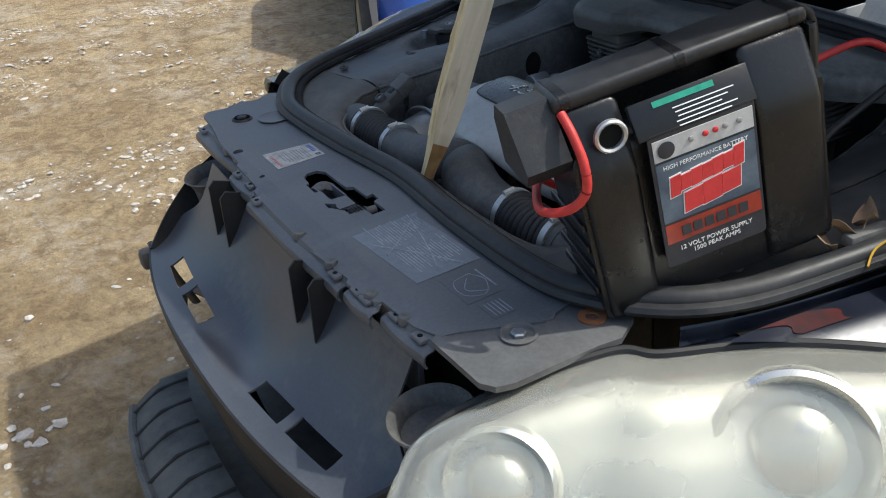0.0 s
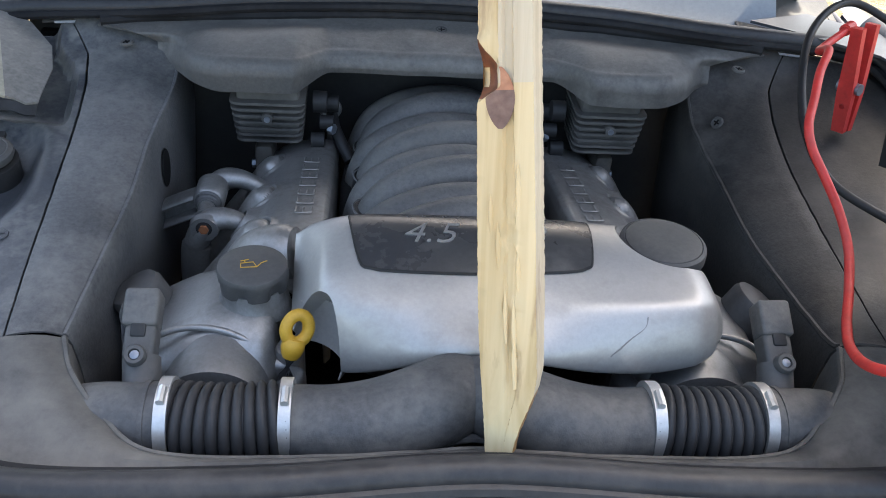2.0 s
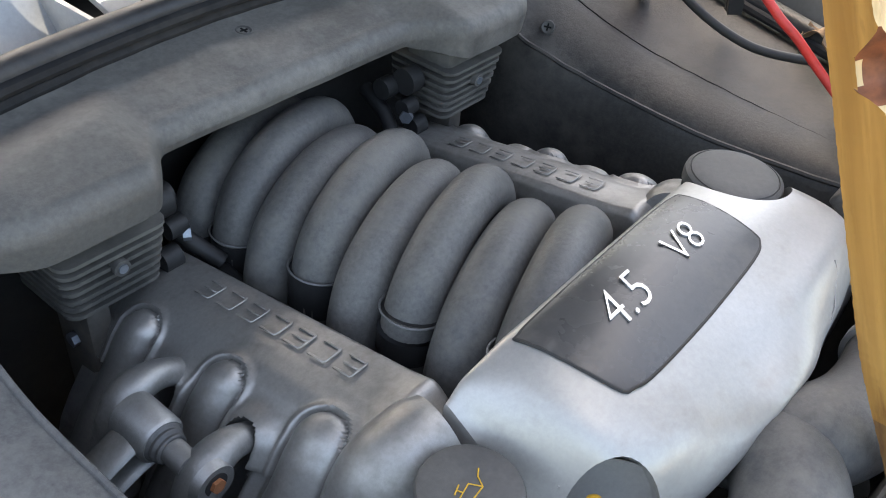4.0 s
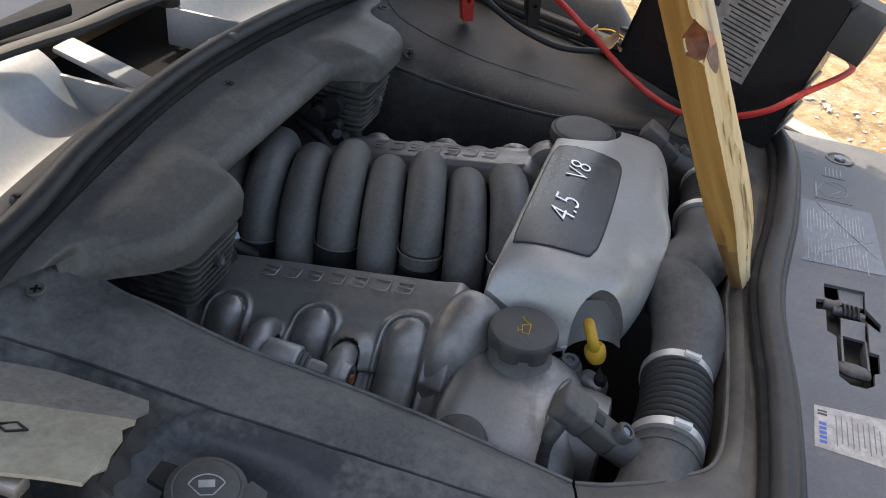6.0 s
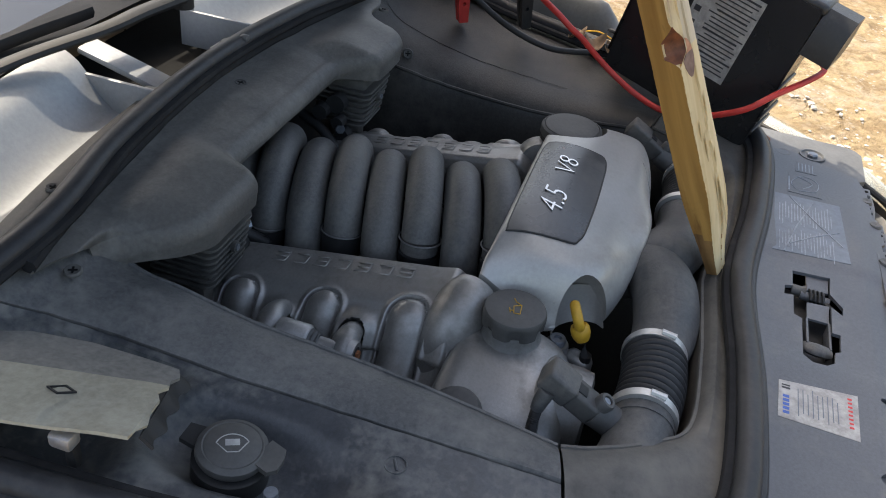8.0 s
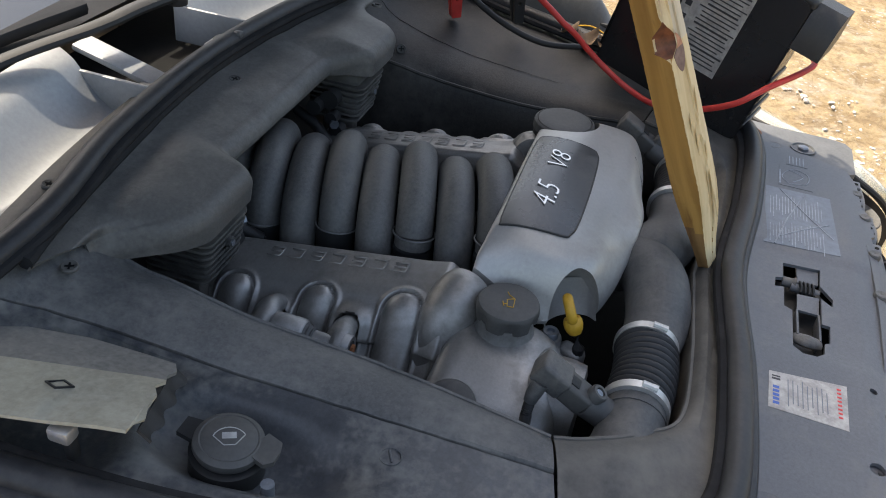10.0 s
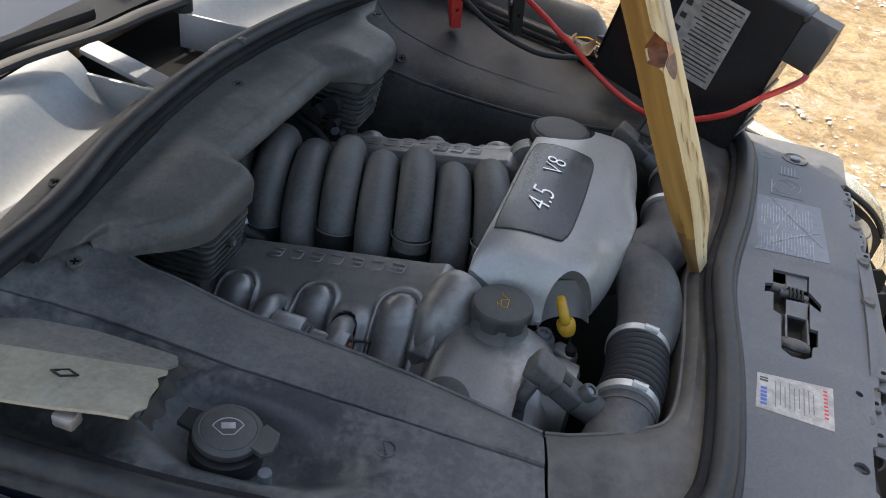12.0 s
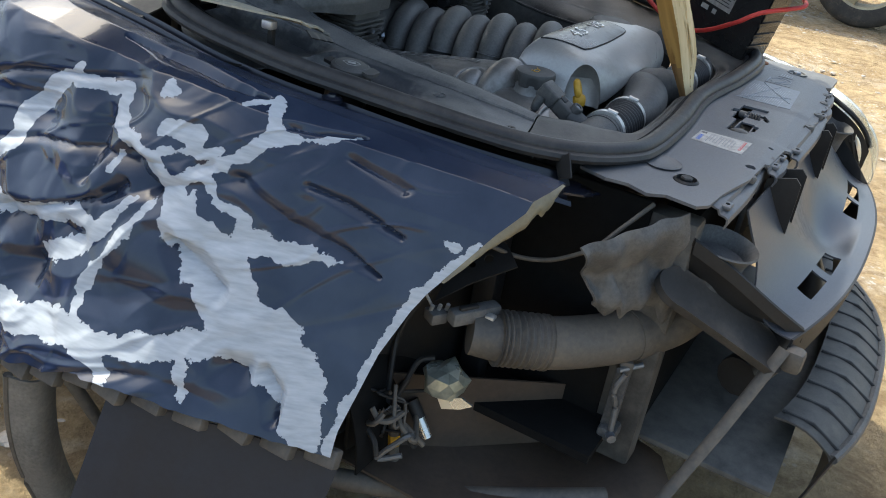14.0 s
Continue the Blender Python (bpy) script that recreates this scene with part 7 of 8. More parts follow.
# strokes of bare filler on the crumpled wing: (place along the car, share of the way down the wing, half width)
UPPER_ARM = ((0.287, 0.15, 0.008), (0.263, 0.25, 0.012), (0.247, 0.293, 0.016), (0.281, 0.379, 0.012), (0.339, 0.45, 0.01), (0.382, 0.507, 0.013))
SPIKE = ((0.126, 0.207, 0.004), (0.173, 0.271, 0.007), (0.239, 0.3, 0.009))
HOOK = ((0.324, 0.236, 0.006), (0.289, 0.179, 0.008))
THIN_FORK = ((0.408, 0.571, 0.009), (0.461, 0.714, 0.008), (0.483, 0.779, 0.007), (0.468, 0.836, 0.006))
BROAD = ((0.372, 0.543, 0.028), (0.338, 0.6, 0.04), (0.262, 0.643, 0.047), (0.196, 0.729, 0.044), (0.133, 0.75, 0.042), (0.057, 0.814, 0.036), (0.022, 0.9, 0.024))
TONGUE = ((0.239, 0.579, 0.023), (0.162, 0.571, 0.02), (0.072, 0.557, 0.005))
LOW_BAND = ((0.714, 0.871, 0.02), (0.605, 0.893, 0.029), (0.488, 0.857, 0.023), (0.388, 0.85, 0.016), (0.303, 0.814, 0.017), (0.237, 0.779, 0.019), (0.179, 0.743, 0.026))
DRIP_ONE = ((0.257, 0.8, 0.011), (0.233, 0.871, 0.007))
DRIP_TWO = ((0.433, 0.879, 0.016), (0.387, 0.879, 0.014), (0.347, 0.95, 0.007))
LEFT_ARM = ((0.67, 0.314, 0.007), (0.701, 0.386, 0.019), (0.758, 0.507, 0.02), (0.748, 0.571, 0.017), (0.773, 0.629, 0.012), (0.825, 0.679, 0.015))
LEFT_LOW = ((0.817, 0.693, 0.013), (0.755, 0.721, 0.017), (0.651, 0.693, 0.014), (0.554, 0.664, 0.011), (0.5, 0.671, 0.009), (0.448, 0.586, 0.007))
TOP_BAND = ((0.689, 0.371, 0.01), (0.627, 0.357, 0.012), (0.562, 0.336, 0.016), (0.562, 0.386, 0.014), (0.522, 0.436, 0.016), (0.432, 0.471, 0.017), (0.395, 0.521, 0.015))
PATCH_ONE = ((0.471, 0.286, 0.018), (0.451, 0.286, 0.013))
PATCH_TWO = ((0.43, 0.379, 0.019), (0.379, 0.371, 0.023), (0.376, 0.4, 0.015))
PATCH_THREE = ((0.424, 0.436, 0.009), (0.348, 0.407, 0.008), (0.322, 0.386, 0.005))
CURL_ONE = ((0.481, 0.429, 0.008), (0.513, 0.486, 0.007), (0.514, 0.536, 0.004))
LOOP_ONE = ((0.329, 0.45, 0.007), (0.296, 0.507, 0.006), (0.242, 0.521, 0.008), (0.248, 0.543, 0.008))
LOOP_TWO = ((0.342, 0.5, 0.006), (0.328, 0.557, 0.008), (0.304, 0.571, 0.006))
LEFT_DABS = ((0.601, 0.757, 0.012), (0.516, 0.714, 0.014), (0.45, 0.6, 0.007))
RIM_EDGE = ((-0.132, 0.407, 0.005), (-0.098, 0.507, 0.010), (-0.064, 0.593, 0.015), (-0.042, 0.679, 0.013), (-0.028, 0.764, 0.013), (-0.020, 0.9, 0.016))
DAB_ONE = ((-0.071, 0.429, 0.005), (-0.098, 0.436, 0.005))
FAR_LEFT = ((0.791, 0.721, 0.011), (0.795, 0.814, 0.013), (0.733, 0.85, 0.013))
FILLER = (UPPER_ARM, SPIKE, HOOK, THIN_FORK, BROAD, TONGUE, LOW_BAND, DRIP_ONE, DRIP_TWO, LEFT_ARM, LEFT_LOW, TOP_BAND, PATCH_ONE, PATCH_TWO, PATCH_THREE, CURL_ONE, LOOP_ONE, LOOP_TWO, LEFT_DABS, RIM_EDGE, DAB_ONE, FAR_LEFT)


def filler_depth(y, v):
    """How far inside a stroke of bare filler each place lies; below zero outside."""
    best = np.full(y.shape, -0.2)
    q = 0.70 * v
    for stroke in FILLER:
        for (y0, v0, w0), (y1, v1, w1) in zip(stroke, stroke[1:]):
            ay, aq, dy, dq = y0, 0.70 * v0, y1 - y0, 0.70 * (v1 - v0)
            t = np.clip(((y - ay) * dy + (q - aq) * dq) / max(1e-9, dy * dy + dq * dq), 0, 1)
            d = np.hypot(y - ay - t * dy, q - aq - t * dq)
            best = np.maximum(best, w0 + (w1 - w0) * t - d)
    return best


def wing(sign, crumple):
    w = thing("front_wing", (0.9 * sign, 0.3, 0.6), "crumpled dark blue front wing with flaked paint and pale filler" if crumple else "glossy dark blue front wing", "wing")
    nu, nv = (400, 260) if crumple else (60, 30)
    bm = bmesh.new()
    ends = [lower_edge(i / nu) if crumple else 1.0 for i in range(nu + 1)]
    rings(bm, [[Vector((q.x * sign, q.y, q.z)) for q in (wing_point(i / nu, ends[i] * j / nv, crumple) for j in range(nv + 1))] for i in range(nu + 1)], wrap=False, caps=False)
    if crumple:
        lay = bm.verts.layers.float.new("flake")
        depth = filler_depth(np.array([v.co.y for v in bm.verts]), np.array([ends[k // (nv + 1)] * (k % (nv + 1)) / nv for k in range(len(bm.verts))]))
        for v, d in zip(bm.verts, depth):
            v[lay] = float(d)
    part("panel", bm, FLAKED if crumple else NAVY, w)
    if crumple:
        def curl(u, v):
            p = wing_point(0.0, 0.03 + u * 0.50, True)
            w = 0.052 * smoothstep(0.0, 0.38, u) * (1 - u) ** 0.9 + 0.003
            ragged = 1 + 0.35 * noise.noise((u * 14, 3, 0))
            return -p.x + 0.10 * w * v * ragged, p.y - 0.006 * math.sin(3.0 * v) - 0.10 * w * v, p.z + 0.001 - 0.9 * w * v * ragged
        part("curled_edge", sheet(curl, 60, 10, 0.0015), mat("bare_fold", (0.20, 0.175, 0.115), 0.45, base2=(0.12, 0.105, 0.075), scale=20, detail=150), w, "bare beige folded edge")
    return w


wing(-1, True)
wing(1, False)

# primer patch and dry leaves by the far wing
DULLRED = mat("red_primer", (0.07, 0.009, 0.009), 0.3, base2=(0.03, 0.008, 0.010), scale=30, detail=150)


def on_wing(u, v, lift=0.002):
    p = wing_point(u, v, False)
    return Vector((p.x + lift * 0.5, p.y, p.z + lift))


patch = thing("primer_patch", on_wing(0.10, 0.1), "dull red primer patch on the blue wing", "patch")
part("spot", sheet(lambda a, b: on_wing(0.035 + 0.055 * a + 0.012 * math.sin(b * 5), 0.005 + 0.10 * b, 0.0015), 14, 8, 0.0008), DULLRED, patch)
leaf = thing("dry_leaves", (0.70, 0.11, 1.03), "brown dry leaves and a straw caught by the seal", "leaves")
for k, (x, y, z, a) in enumerate(((0.715, 0.06, 1.040, 0.3), (0.730, 0.10, 1.048, 1.2), (0.725, 0.15, 1.052, 2.2), (0.76, 0.20, 1.05, 0.8))):
    def fn(u, v, x=x, y=y, z=z, a=a):
        p, q = (u - 0.5) * 0.055, (v - 0.5) * 0.035 * math.sin(math.pi * min(1, max(0, u)) * 0.9 + 0.15)
        return x + p * math.cos(a) - q * math.sin(a), y + p * math.sin(a) + q * math.cos(a), z + 0.012 * math.sin(u * 5 + a) + 0.008 * math.cos(v * 4)
    part("leaf", sheet(fn, 8, 5, 0.0008), LEAF, leaf)
part("straw", tube(smooth_path([(0.80, 0.19, 1.04), (0.79, 0.15, 1.05), (0.78, 0.10, 1.035), (0.79, 0.07, 1.02)], 5), 0.0018, 6), YELLOW, leaf)
clipb = thing("seal_clip", (0.742, 0.10, 1.03), "grey plastic clip on the sealing strip", "clip")
part("body", block((0.022, 0.085, 0.020), (0.748, 0.125, 1.035), Matrix.Rotation(-0.12, 4, "Z"), 0.005), PANEL, clipb)
sclip = thing("seal_joint", (0.092, 0.715, 1.14), "small grey joint clip on the rear sealing strip", "clip")
part("body", block((0.016, 0.016, 0.012), (0.092, 0.722, 1.150), None, 0.004), CORNER, sclip)

# ---- headlight ----
head = thing("headlight", (0.75, -0.28, 0.80), "large milky clear headlight with satin silver reflectors", "headlight")
HEAD_TOP = smooth_path([(0.622, -0.625, 0.80), (0.604, -0.590, 0.850), (0.590, -0.530, 0.895), (0.622, -0.420, 0.932), (0.664, -0.285, 0.953), (0.705, -0.240, 0.952), (0.757, -0.145, 0.955), (0.812, -0.080, 0.962), (0.890, 0.000, 0.962), (0.96, 0.08, 0.945)], 10)


def lens_fn(u, v, inset=0.0):
    f = u * (len(HEAD_TOP) - 1)
    i = min(int(f), len(HEAD_TOP) - 2)
    p = HEAD_TOP[i].lerp(HEAD_TOP[i + 1], f - i)
    turn = radians(-80 + 62 * smoothstep(0.0, 1.0, u))
    out = Vector((math.cos(turn), math.sin(turn), 0))
    a = v * 1.75
    tip = 0.06 + 0.94 * smoothstep(0.06, 0.36, u)
    r = (0.175 + 0.05 * math.sin(math.pi * u)) * tip - inset
    return p + out * (r * math.sin(min(a, 1.6)) + 0.02 * v * tip) + Vector((0, 0, -(0.235 * tip - inset) * (1 - math.cos(a)) + 0.012 * math.sin(min(1, v * 3) * math.pi) - inset * 0.9))


lens = part("lens", sheet(lens_fn, 90, 30, 0.004), LENS, head, "milky polycarbonate lens")
lens.visible_shadow = False
part("rim", tube([lens_fn(i / 80, 0.0) + Vector((0, 0, 0.003)) for i in range(81)], 0.0075, 8), DARK, head, "black rubber rim")
part("reflector_skin", sheet(lambda u, v: lens_fn(u, v, 0.045), 60, 24, 0.002), REFLECT, head)
for u, v, r in ((0.36, 0.42, 0.072), (0.72, 0.40, 0.098)):
    c = lens_fn(u, v, 0.040)
    g = Vector((0.52, -0.62, 0.42)).to_track_quat("Z", "Y").to_matrix().to_4x4()
    g.translation = c
    part("bowl", lathe([(r * 1.12, -0.020), (r * 1.10, 0.006), (r * 1.02, 0.012), (r * 0.93, 0.006), (r * 0.86, -0.014), (r * 0.62, -0.030), (r * 0.30, -0.034), (0.0001, -0.034)], 48, m=g), REFLECT, head)
    part("projector", lathe([(r * 0.60, -0.030), (r * 0.62, 0.002), (r * 0.55, 0.010), (r * 0.45, 0.018), (r * 0.25, 0.024), (0.0001, 0.026)], 40, m=g), REFLECT, head)
part("housing", sheet(lambda u, v: lens_fn(u, v, 0.060), 60, 24, 0.003), DARK, head, "black headlight housing")
part("back_shell", sheet(lambda u, v: HEAD_TOP[int(u * (len(HEAD_TOP) - 1))] + Vector((0.02 * v, 0.02 * v, -0.01 - 0.34 * v)), 60, 5, 0.003), DARK, head)

# ---- headlight bay on the damaged side ----
inner = thing("inner_wing", (-0.62, 0.1, 0.6), "dark inner wing wall behind the missing headlight", "inner wing")
# wall in near-black: the shade of the lamp bay is in its colour
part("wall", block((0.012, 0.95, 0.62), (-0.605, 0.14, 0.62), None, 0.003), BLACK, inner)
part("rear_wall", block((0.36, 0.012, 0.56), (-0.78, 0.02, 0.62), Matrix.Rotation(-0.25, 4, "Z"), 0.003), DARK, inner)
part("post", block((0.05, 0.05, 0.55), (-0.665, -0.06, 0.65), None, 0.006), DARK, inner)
part("brace", plate([(-0.095, -0.012), (-0.03, -0.040), (0.065, -0.046), (0.080, 0.0), (0.060, 0.050), (-0.02, 0.012)], (circle(0.035, -0.004, 0.009, 14), circle(0.005, -0.018, 0.007, 14)), 0.0, 0.004, None, frame_of((-0.815, -0.095, 0.765), (0.095, -0.045, 0.075), (0.2, -0.6, 0.2))), DARK, inner, "dark perforated bracket plate")
part("wall_opening", lathe([(0.034, 0.0), (0.032, 0.002), (0.0001, 0.002)], 20, m=Matrix.Translation((-0.4615, 0.43, 0.945)) @ Matrix.Rotation(math.pi / 2, 4, "Y") @ Matrix.Diagonal((1.0, 0.75, 1, 1))), BLACK, inner)
rad = thing("radiator_pack", (0, -0.36, 0.5), "dark radiator pack behind the bumper", "radiator")
# core painted near-black for the shade behind the bumper
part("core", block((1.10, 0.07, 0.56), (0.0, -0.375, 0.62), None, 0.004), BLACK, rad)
part("side_tank", block((0.06, 0.10, 0.58), (-0.575, -0.375, 0.62), None, 0.008), PLASTIC, rad)
part("side_tank", block((0.06, 0.10, 0.58), (0.575, -0.375, 0.62), None, 0.008), PLASTIC, rad)

FLAP = mat("dark_rubber_flap", (0.030, 0.028, 0.026), 0.55, base2=(0.050, 0.046, 0.042), scale=9, detail=160, dust=(0.11, 0.095, 0.08), dust_at=(0.5, 0.85), dust_scale=12)
ah = thing("air_hose", (-0.70, -0.2, 0.52), "muddy black air hose with a ribbed sleeve in the headlight bay", "hose")
part("pipe", tube(smooth_path([(-0.854, -0.120, 0.660), (-0.824, -0.164, 0.655), (-0.756, -0.242, 0.645), (-0.678, -0.307, 0.640), (-0.607, -0.363, 0.645), (-0.540, -0.412, 0.658), (-0.492, -0.445, 0.695), (-0.478, -0.462, 0.745)], 8), lambda t: 0.040 + 0.012 * smoothstep(0.0, 0.3, t) - 0.004 * smoothstep(0.5, 0.7, t), 28), MUD, ah)
sl = smooth_path([(-0.826, -0.162, 0.6555), (-0.795, -0.198, 0.651), (-0.760, -0.238, 0.6455)], 40)
part("ribbed_sleeve", tube(sl, lambda t: 0.052 + 0.0035 * math.cos(t * 2 * math.pi * 9), 28), MUD, ah)
part("band", tube([(-0.614, -0.358, 0.6445), (-0.601, -0.367, 0.6455)], 0.053, 24), MUD, ah)
part("band_ear", block((0.030, 0.030, 0.030), (-0.640, -0.372, 0.592), Matrix.Rotation(0.5, 4, "Z"), 0.006), MUD, ah)
part("band_screw", tube([(-0.668, -0.368, 0.592), (-0.615, -0.400, 0.592)], 0.006, 8), BOLT, ah)
part("flap", plate([(q[0], q[1]) for q in rounded(0.310, 0.100, 0.049, 8)], (), 0.008, 0.016, lambda x, y: -0.9 * x * x, frame_of((-0.603, -0.524, 0.755), (0.114, -0.234, -0.136), (0.88, -0.05, 0.10))), FLAP, ah, "thick oval rubber flap")
part("flap_tip", block((0.04, 0.04, 0.05), (-0.545, -0.655, 0.690), None, 0.012), MUD, ah)

bk = thing("headlight_bracket", (-0.70, -0.34, 0.70), "torn grey plastic headlight bracket with folds", "bracket")
def fold(u, v):
    a = Vector((-0.640, -0.405, 0.945)).lerp(Vector((-0.845, -0.285, 0.905)), u)
    b = Vector((-0.600, -0.408, 0.700)).lerp(Vector((-0.775, -0.310, 0.765)), u)
    p = a.lerp(b, v * (1 - 0.18 * max(0.0, math.sin(u * 8.0 - 1.0))))
    k = 0.013 * math.sin(v * 9) + 0.005 * math.sin(u * 19) + 0.006 * noise.noise((u * 6, v * 6, 2))
    return p + Vector((-0.4, -0.8, 0)) * k + Vector((0, 0, 0.02 * noise.noise((u * 9, 0, 4)) * v))
part("web", sheet(fold, 24, 24, 0.004), PANEL, bk)
part("leg", block((0.016, 0.030, 0.15), (-0.640, -0.372, 0.515), Matrix.Rotation(0.08, 4, "Y"), 0.004), PANEL, bk)
part("foot", block((0.05, 0.04, 0.03), (-0.648, -0.378, 0.435), None, 0.008), PANEL, bk)
part("bolt", tube([(-0.668, -0.386, 0.440), (-0.682, -0.396, 0.440)], 0.010, 8), BOLT, bk)
part("clamp_edge", tube(smooth_path([(-0.660, -0.382, 0.585), (-0.672, -0.372, 0.55), (-0.660, -0.380, 0.50), (-0.668, -0.386, 0.45)], 6), 0.006, 8), CORNER, bk)
brc = thing("bumper_stay", (-0.70, -0.55, 0.5), "flat grey plastic stay running down from the flap", "stay")
part("bar", tube([(-0.565, -0.635, 0.715), (-0.66, -0.585, 0.56), (-0.77, -0.525, 0.40)], 0.013, 10, flat=0.5), MUD, brc)
lamp = thing("broken_lamp_fragment", (-0.85, -0.085, 0.48), "crushed clear and silver lamp fragment on its wires", "lamp fragment")
bm = bmesh.new()
bmesh.ops.create_icosphere(bm, subdivisions=2, radius=0.044)
for v in bm.verts:
    v.co *= 1 + 0.40 * noise.noise(v.co * 38)
    v.co.z *= 0.85
bm.transform(Matrix.Translation((-0.852, -0.085, 0.535)))
part("foil", bm, mat("crushed_reflector", (0.50, 0.53, 0.47), 0.22, metal=0.6, base2=(0.30, 0.33, 0.28), scale=30, detail=120), lamp, smooth=False)
part("tail", plate([(0, 0), (0.05, 0.012), (0.075, 0.0), (0.05, -0.012), (0.01, -0.02)], (), 0, 0.006, None, frame_of((-0.862, -0.08, 0.49), (0.1, -0.9, 0.15), (0.2, 0, 1))), REFLECT, lamp)
part("bulb", tube([(-0.858, -0.045, 0.42), (-0.862, -0.072, 0.385)], 0.011, 12), REFLECT, lamp)
part("bulb_holder", tube([(-0.854, -0.02, 0.45), (-0.858, -0.045, 0.42)], 0.014, 12), DARK, lamp)
conn = thing("lamp_connector", (-0.86, -0.10, 0.68), "dark lamp plug with a white wire", "connector")
part("plug", block((0.105, 0.030, 0.030), (-0.846, -0.118, 0.700), Matrix.Rotation(-0.52, 4, "Z"), 0.006), PANEL, conn)
part("lock_tab", block((0.040, 0.012, 0.008), (-0.862, -0.112, 0.718), Matrix.Rotation(-0.52, 4, "Z"), 0.003), DARK, conn)
part("contact", block((0.018, 0.020, 0.026), (-0.836, -0.148, 0.692), None, 0.004), STEEL, conn)
part("clip", block((0.034, 0.034, 0.024), (-0.888, -0.060, 0.690), Matrix.Rotation(-0.52, 4, "Z"), 0.004), CORNER, conn)
for k in range(3):
    part("terminal", tube([(-0.896 + 0.012 * k, -0.052 - 0.010 * k, 0.700), (-0.898 + 0.012 * k, -0.056 - 0.010 * k, 0.714)], 0.004, 8), STEEL, conn)
part("white_wire", tube(smooth_path([(-0.900, -0.010, 0.750), (-0.886, -0.026, 0.730), (-0.883, -0.045, 0.705)], 5), 0.003, 6), WHITE, conn)
loom = thing("wiring_loom", (-0.86, 0.0, 0.45), "dark tangled wiring with torn insulation", "wiring")
rnd = random.Random(11)
for k in range(15):
    p = Vector((-0.918 + rnd.uniform(-0.035, 0.03), -0.002 + rnd.uniform(-0.04, 0.04), 0.455 + rnd.uniform(-0.05, 0.05)))
    q = [p + Vector((rnd.uniform(-0.04, 0.04), rnd.uniform(-0.05, 0.05), rnd.uniform(-0.05, 0.05))) for _ in range(4)]
    part("wire", tube(smooth_path(q, 6), rnd.choice((0.003, 0.004, 0.006)), 7), rnd.choice((DARK, MUD, CORNER, MUD, DARK)), loom)
part("torn_wrap", sheet(lambda u, v: (-0.948 + 0.05 * u + 0.010 * noise.noise((u * 5, v * 5, 1)), 0.020 - 0.030 * u - 0.03 * v, 0.430 + 0.055 * v * (1 - 0.5 * u) + 0.014 * noise.noise((u * 6, v * 6, 8))), 14, 12, 0.002), CORNER, loom, "torn grey foil wrap")
part("lead_to_lamp", tube(smooth_path([(-0.915, -0.010, 0.470), (-0.895, -0.022, 0.520), (-0.868, -0.030, 0.560), (-0.850, -0.055, 0.570)], 6), 0.006, 8), DARK, loom)
part("upper_lead", tube(smooth_path([(-0.905, 0.010, 0.480), (-0.850, 0.030, 0.600), (-0.800, -0.020, 0.720), (-0.775, -0.060, 0.830)], 6), 0.007, 8), DARK, loom)
part("drop_lead", tube([(-0.905, -0.014, 0.43), (-0.892, -0.028, 0.22)], 0.012, 8), MUD, loom)
part("yellow_sleeve", tube([(-0.9022, -0.0165, 0.392), (-0.9005, -0.0185, 0.365)], 0.0128, 8), YELLOW, loom)
part("thin_hose", tube(smooth_path([(-0.780, -0.10, 0.81), (-0.763, -0.142, 0.80), (-0.746, -0.181, 0.80), (-0.738, -0.221, 0.815), (-0.719, -0.273, 0.850), (-0.683, -0.305, 0.890), (-0.632, -0.34, 0.935)], 6), 0.0045, 8), MUD, loom)

# lower bumper lip with ribs, seen from above
low = thing("lower_spoiler", (0, -0.75, 0.42), "black plastic lower bumper lip with cross ribs", "spoiler")
def low_fn(u, v):
    x = -0.385 + 1.045 * u
    a = x / 0.66
    yb = -0.70 + 0.16 * abs(a) ** 2.6
    return x, yb - 0.145 * v * (1 - 0.25 * abs(a) ** 3), 0.455 - 0.045 * v + 0.02 * math.sin(v * 3.1)
part("ledge", sheet(low_fn, 70, 8, 0.005), PLASTIC, low)
for k in range(13):
    u = 0.03 + 0.95 * k / 12
    part("rib", tube([Vector(low_fn(u, 0.02)) + Vector((0, 0, 0.003)), Vector(low_fn(u, 0.5)) + Vector((0, 0, 0.003)), Vector(low_fn(u, 0.97)) + Vector((0, 0, 0.003))], 0.0045, 6), DARK, low)
part("edge", tube([Vector(low_fn(i / 50, 1.0)) for i in range(51)], 0.011, 8), PANEL, low)
part("apron", sheet(lambda u, v: (low_fn(u, 1.0)[0], low_fn(u, 1.0)[1] + 0.05 * v, 0.42 - 0.22 * v), 40, 5, 0.005), DARK, low)
part("duct_floor", block((1.05, 0.36, 0.015), (0, -0.53, 0.36), None, 0.004), PLASTIC, low)
part("beam", tube(smooth_path([(-0.40, -0.56, 0.52), (-0.2, -0.61, 0.52), (0, -0.63, 0.52), (0.2, -0.61, 0.52), (0.40, -0.56, 0.52)], 8), 0.045, 12), DARK, low)

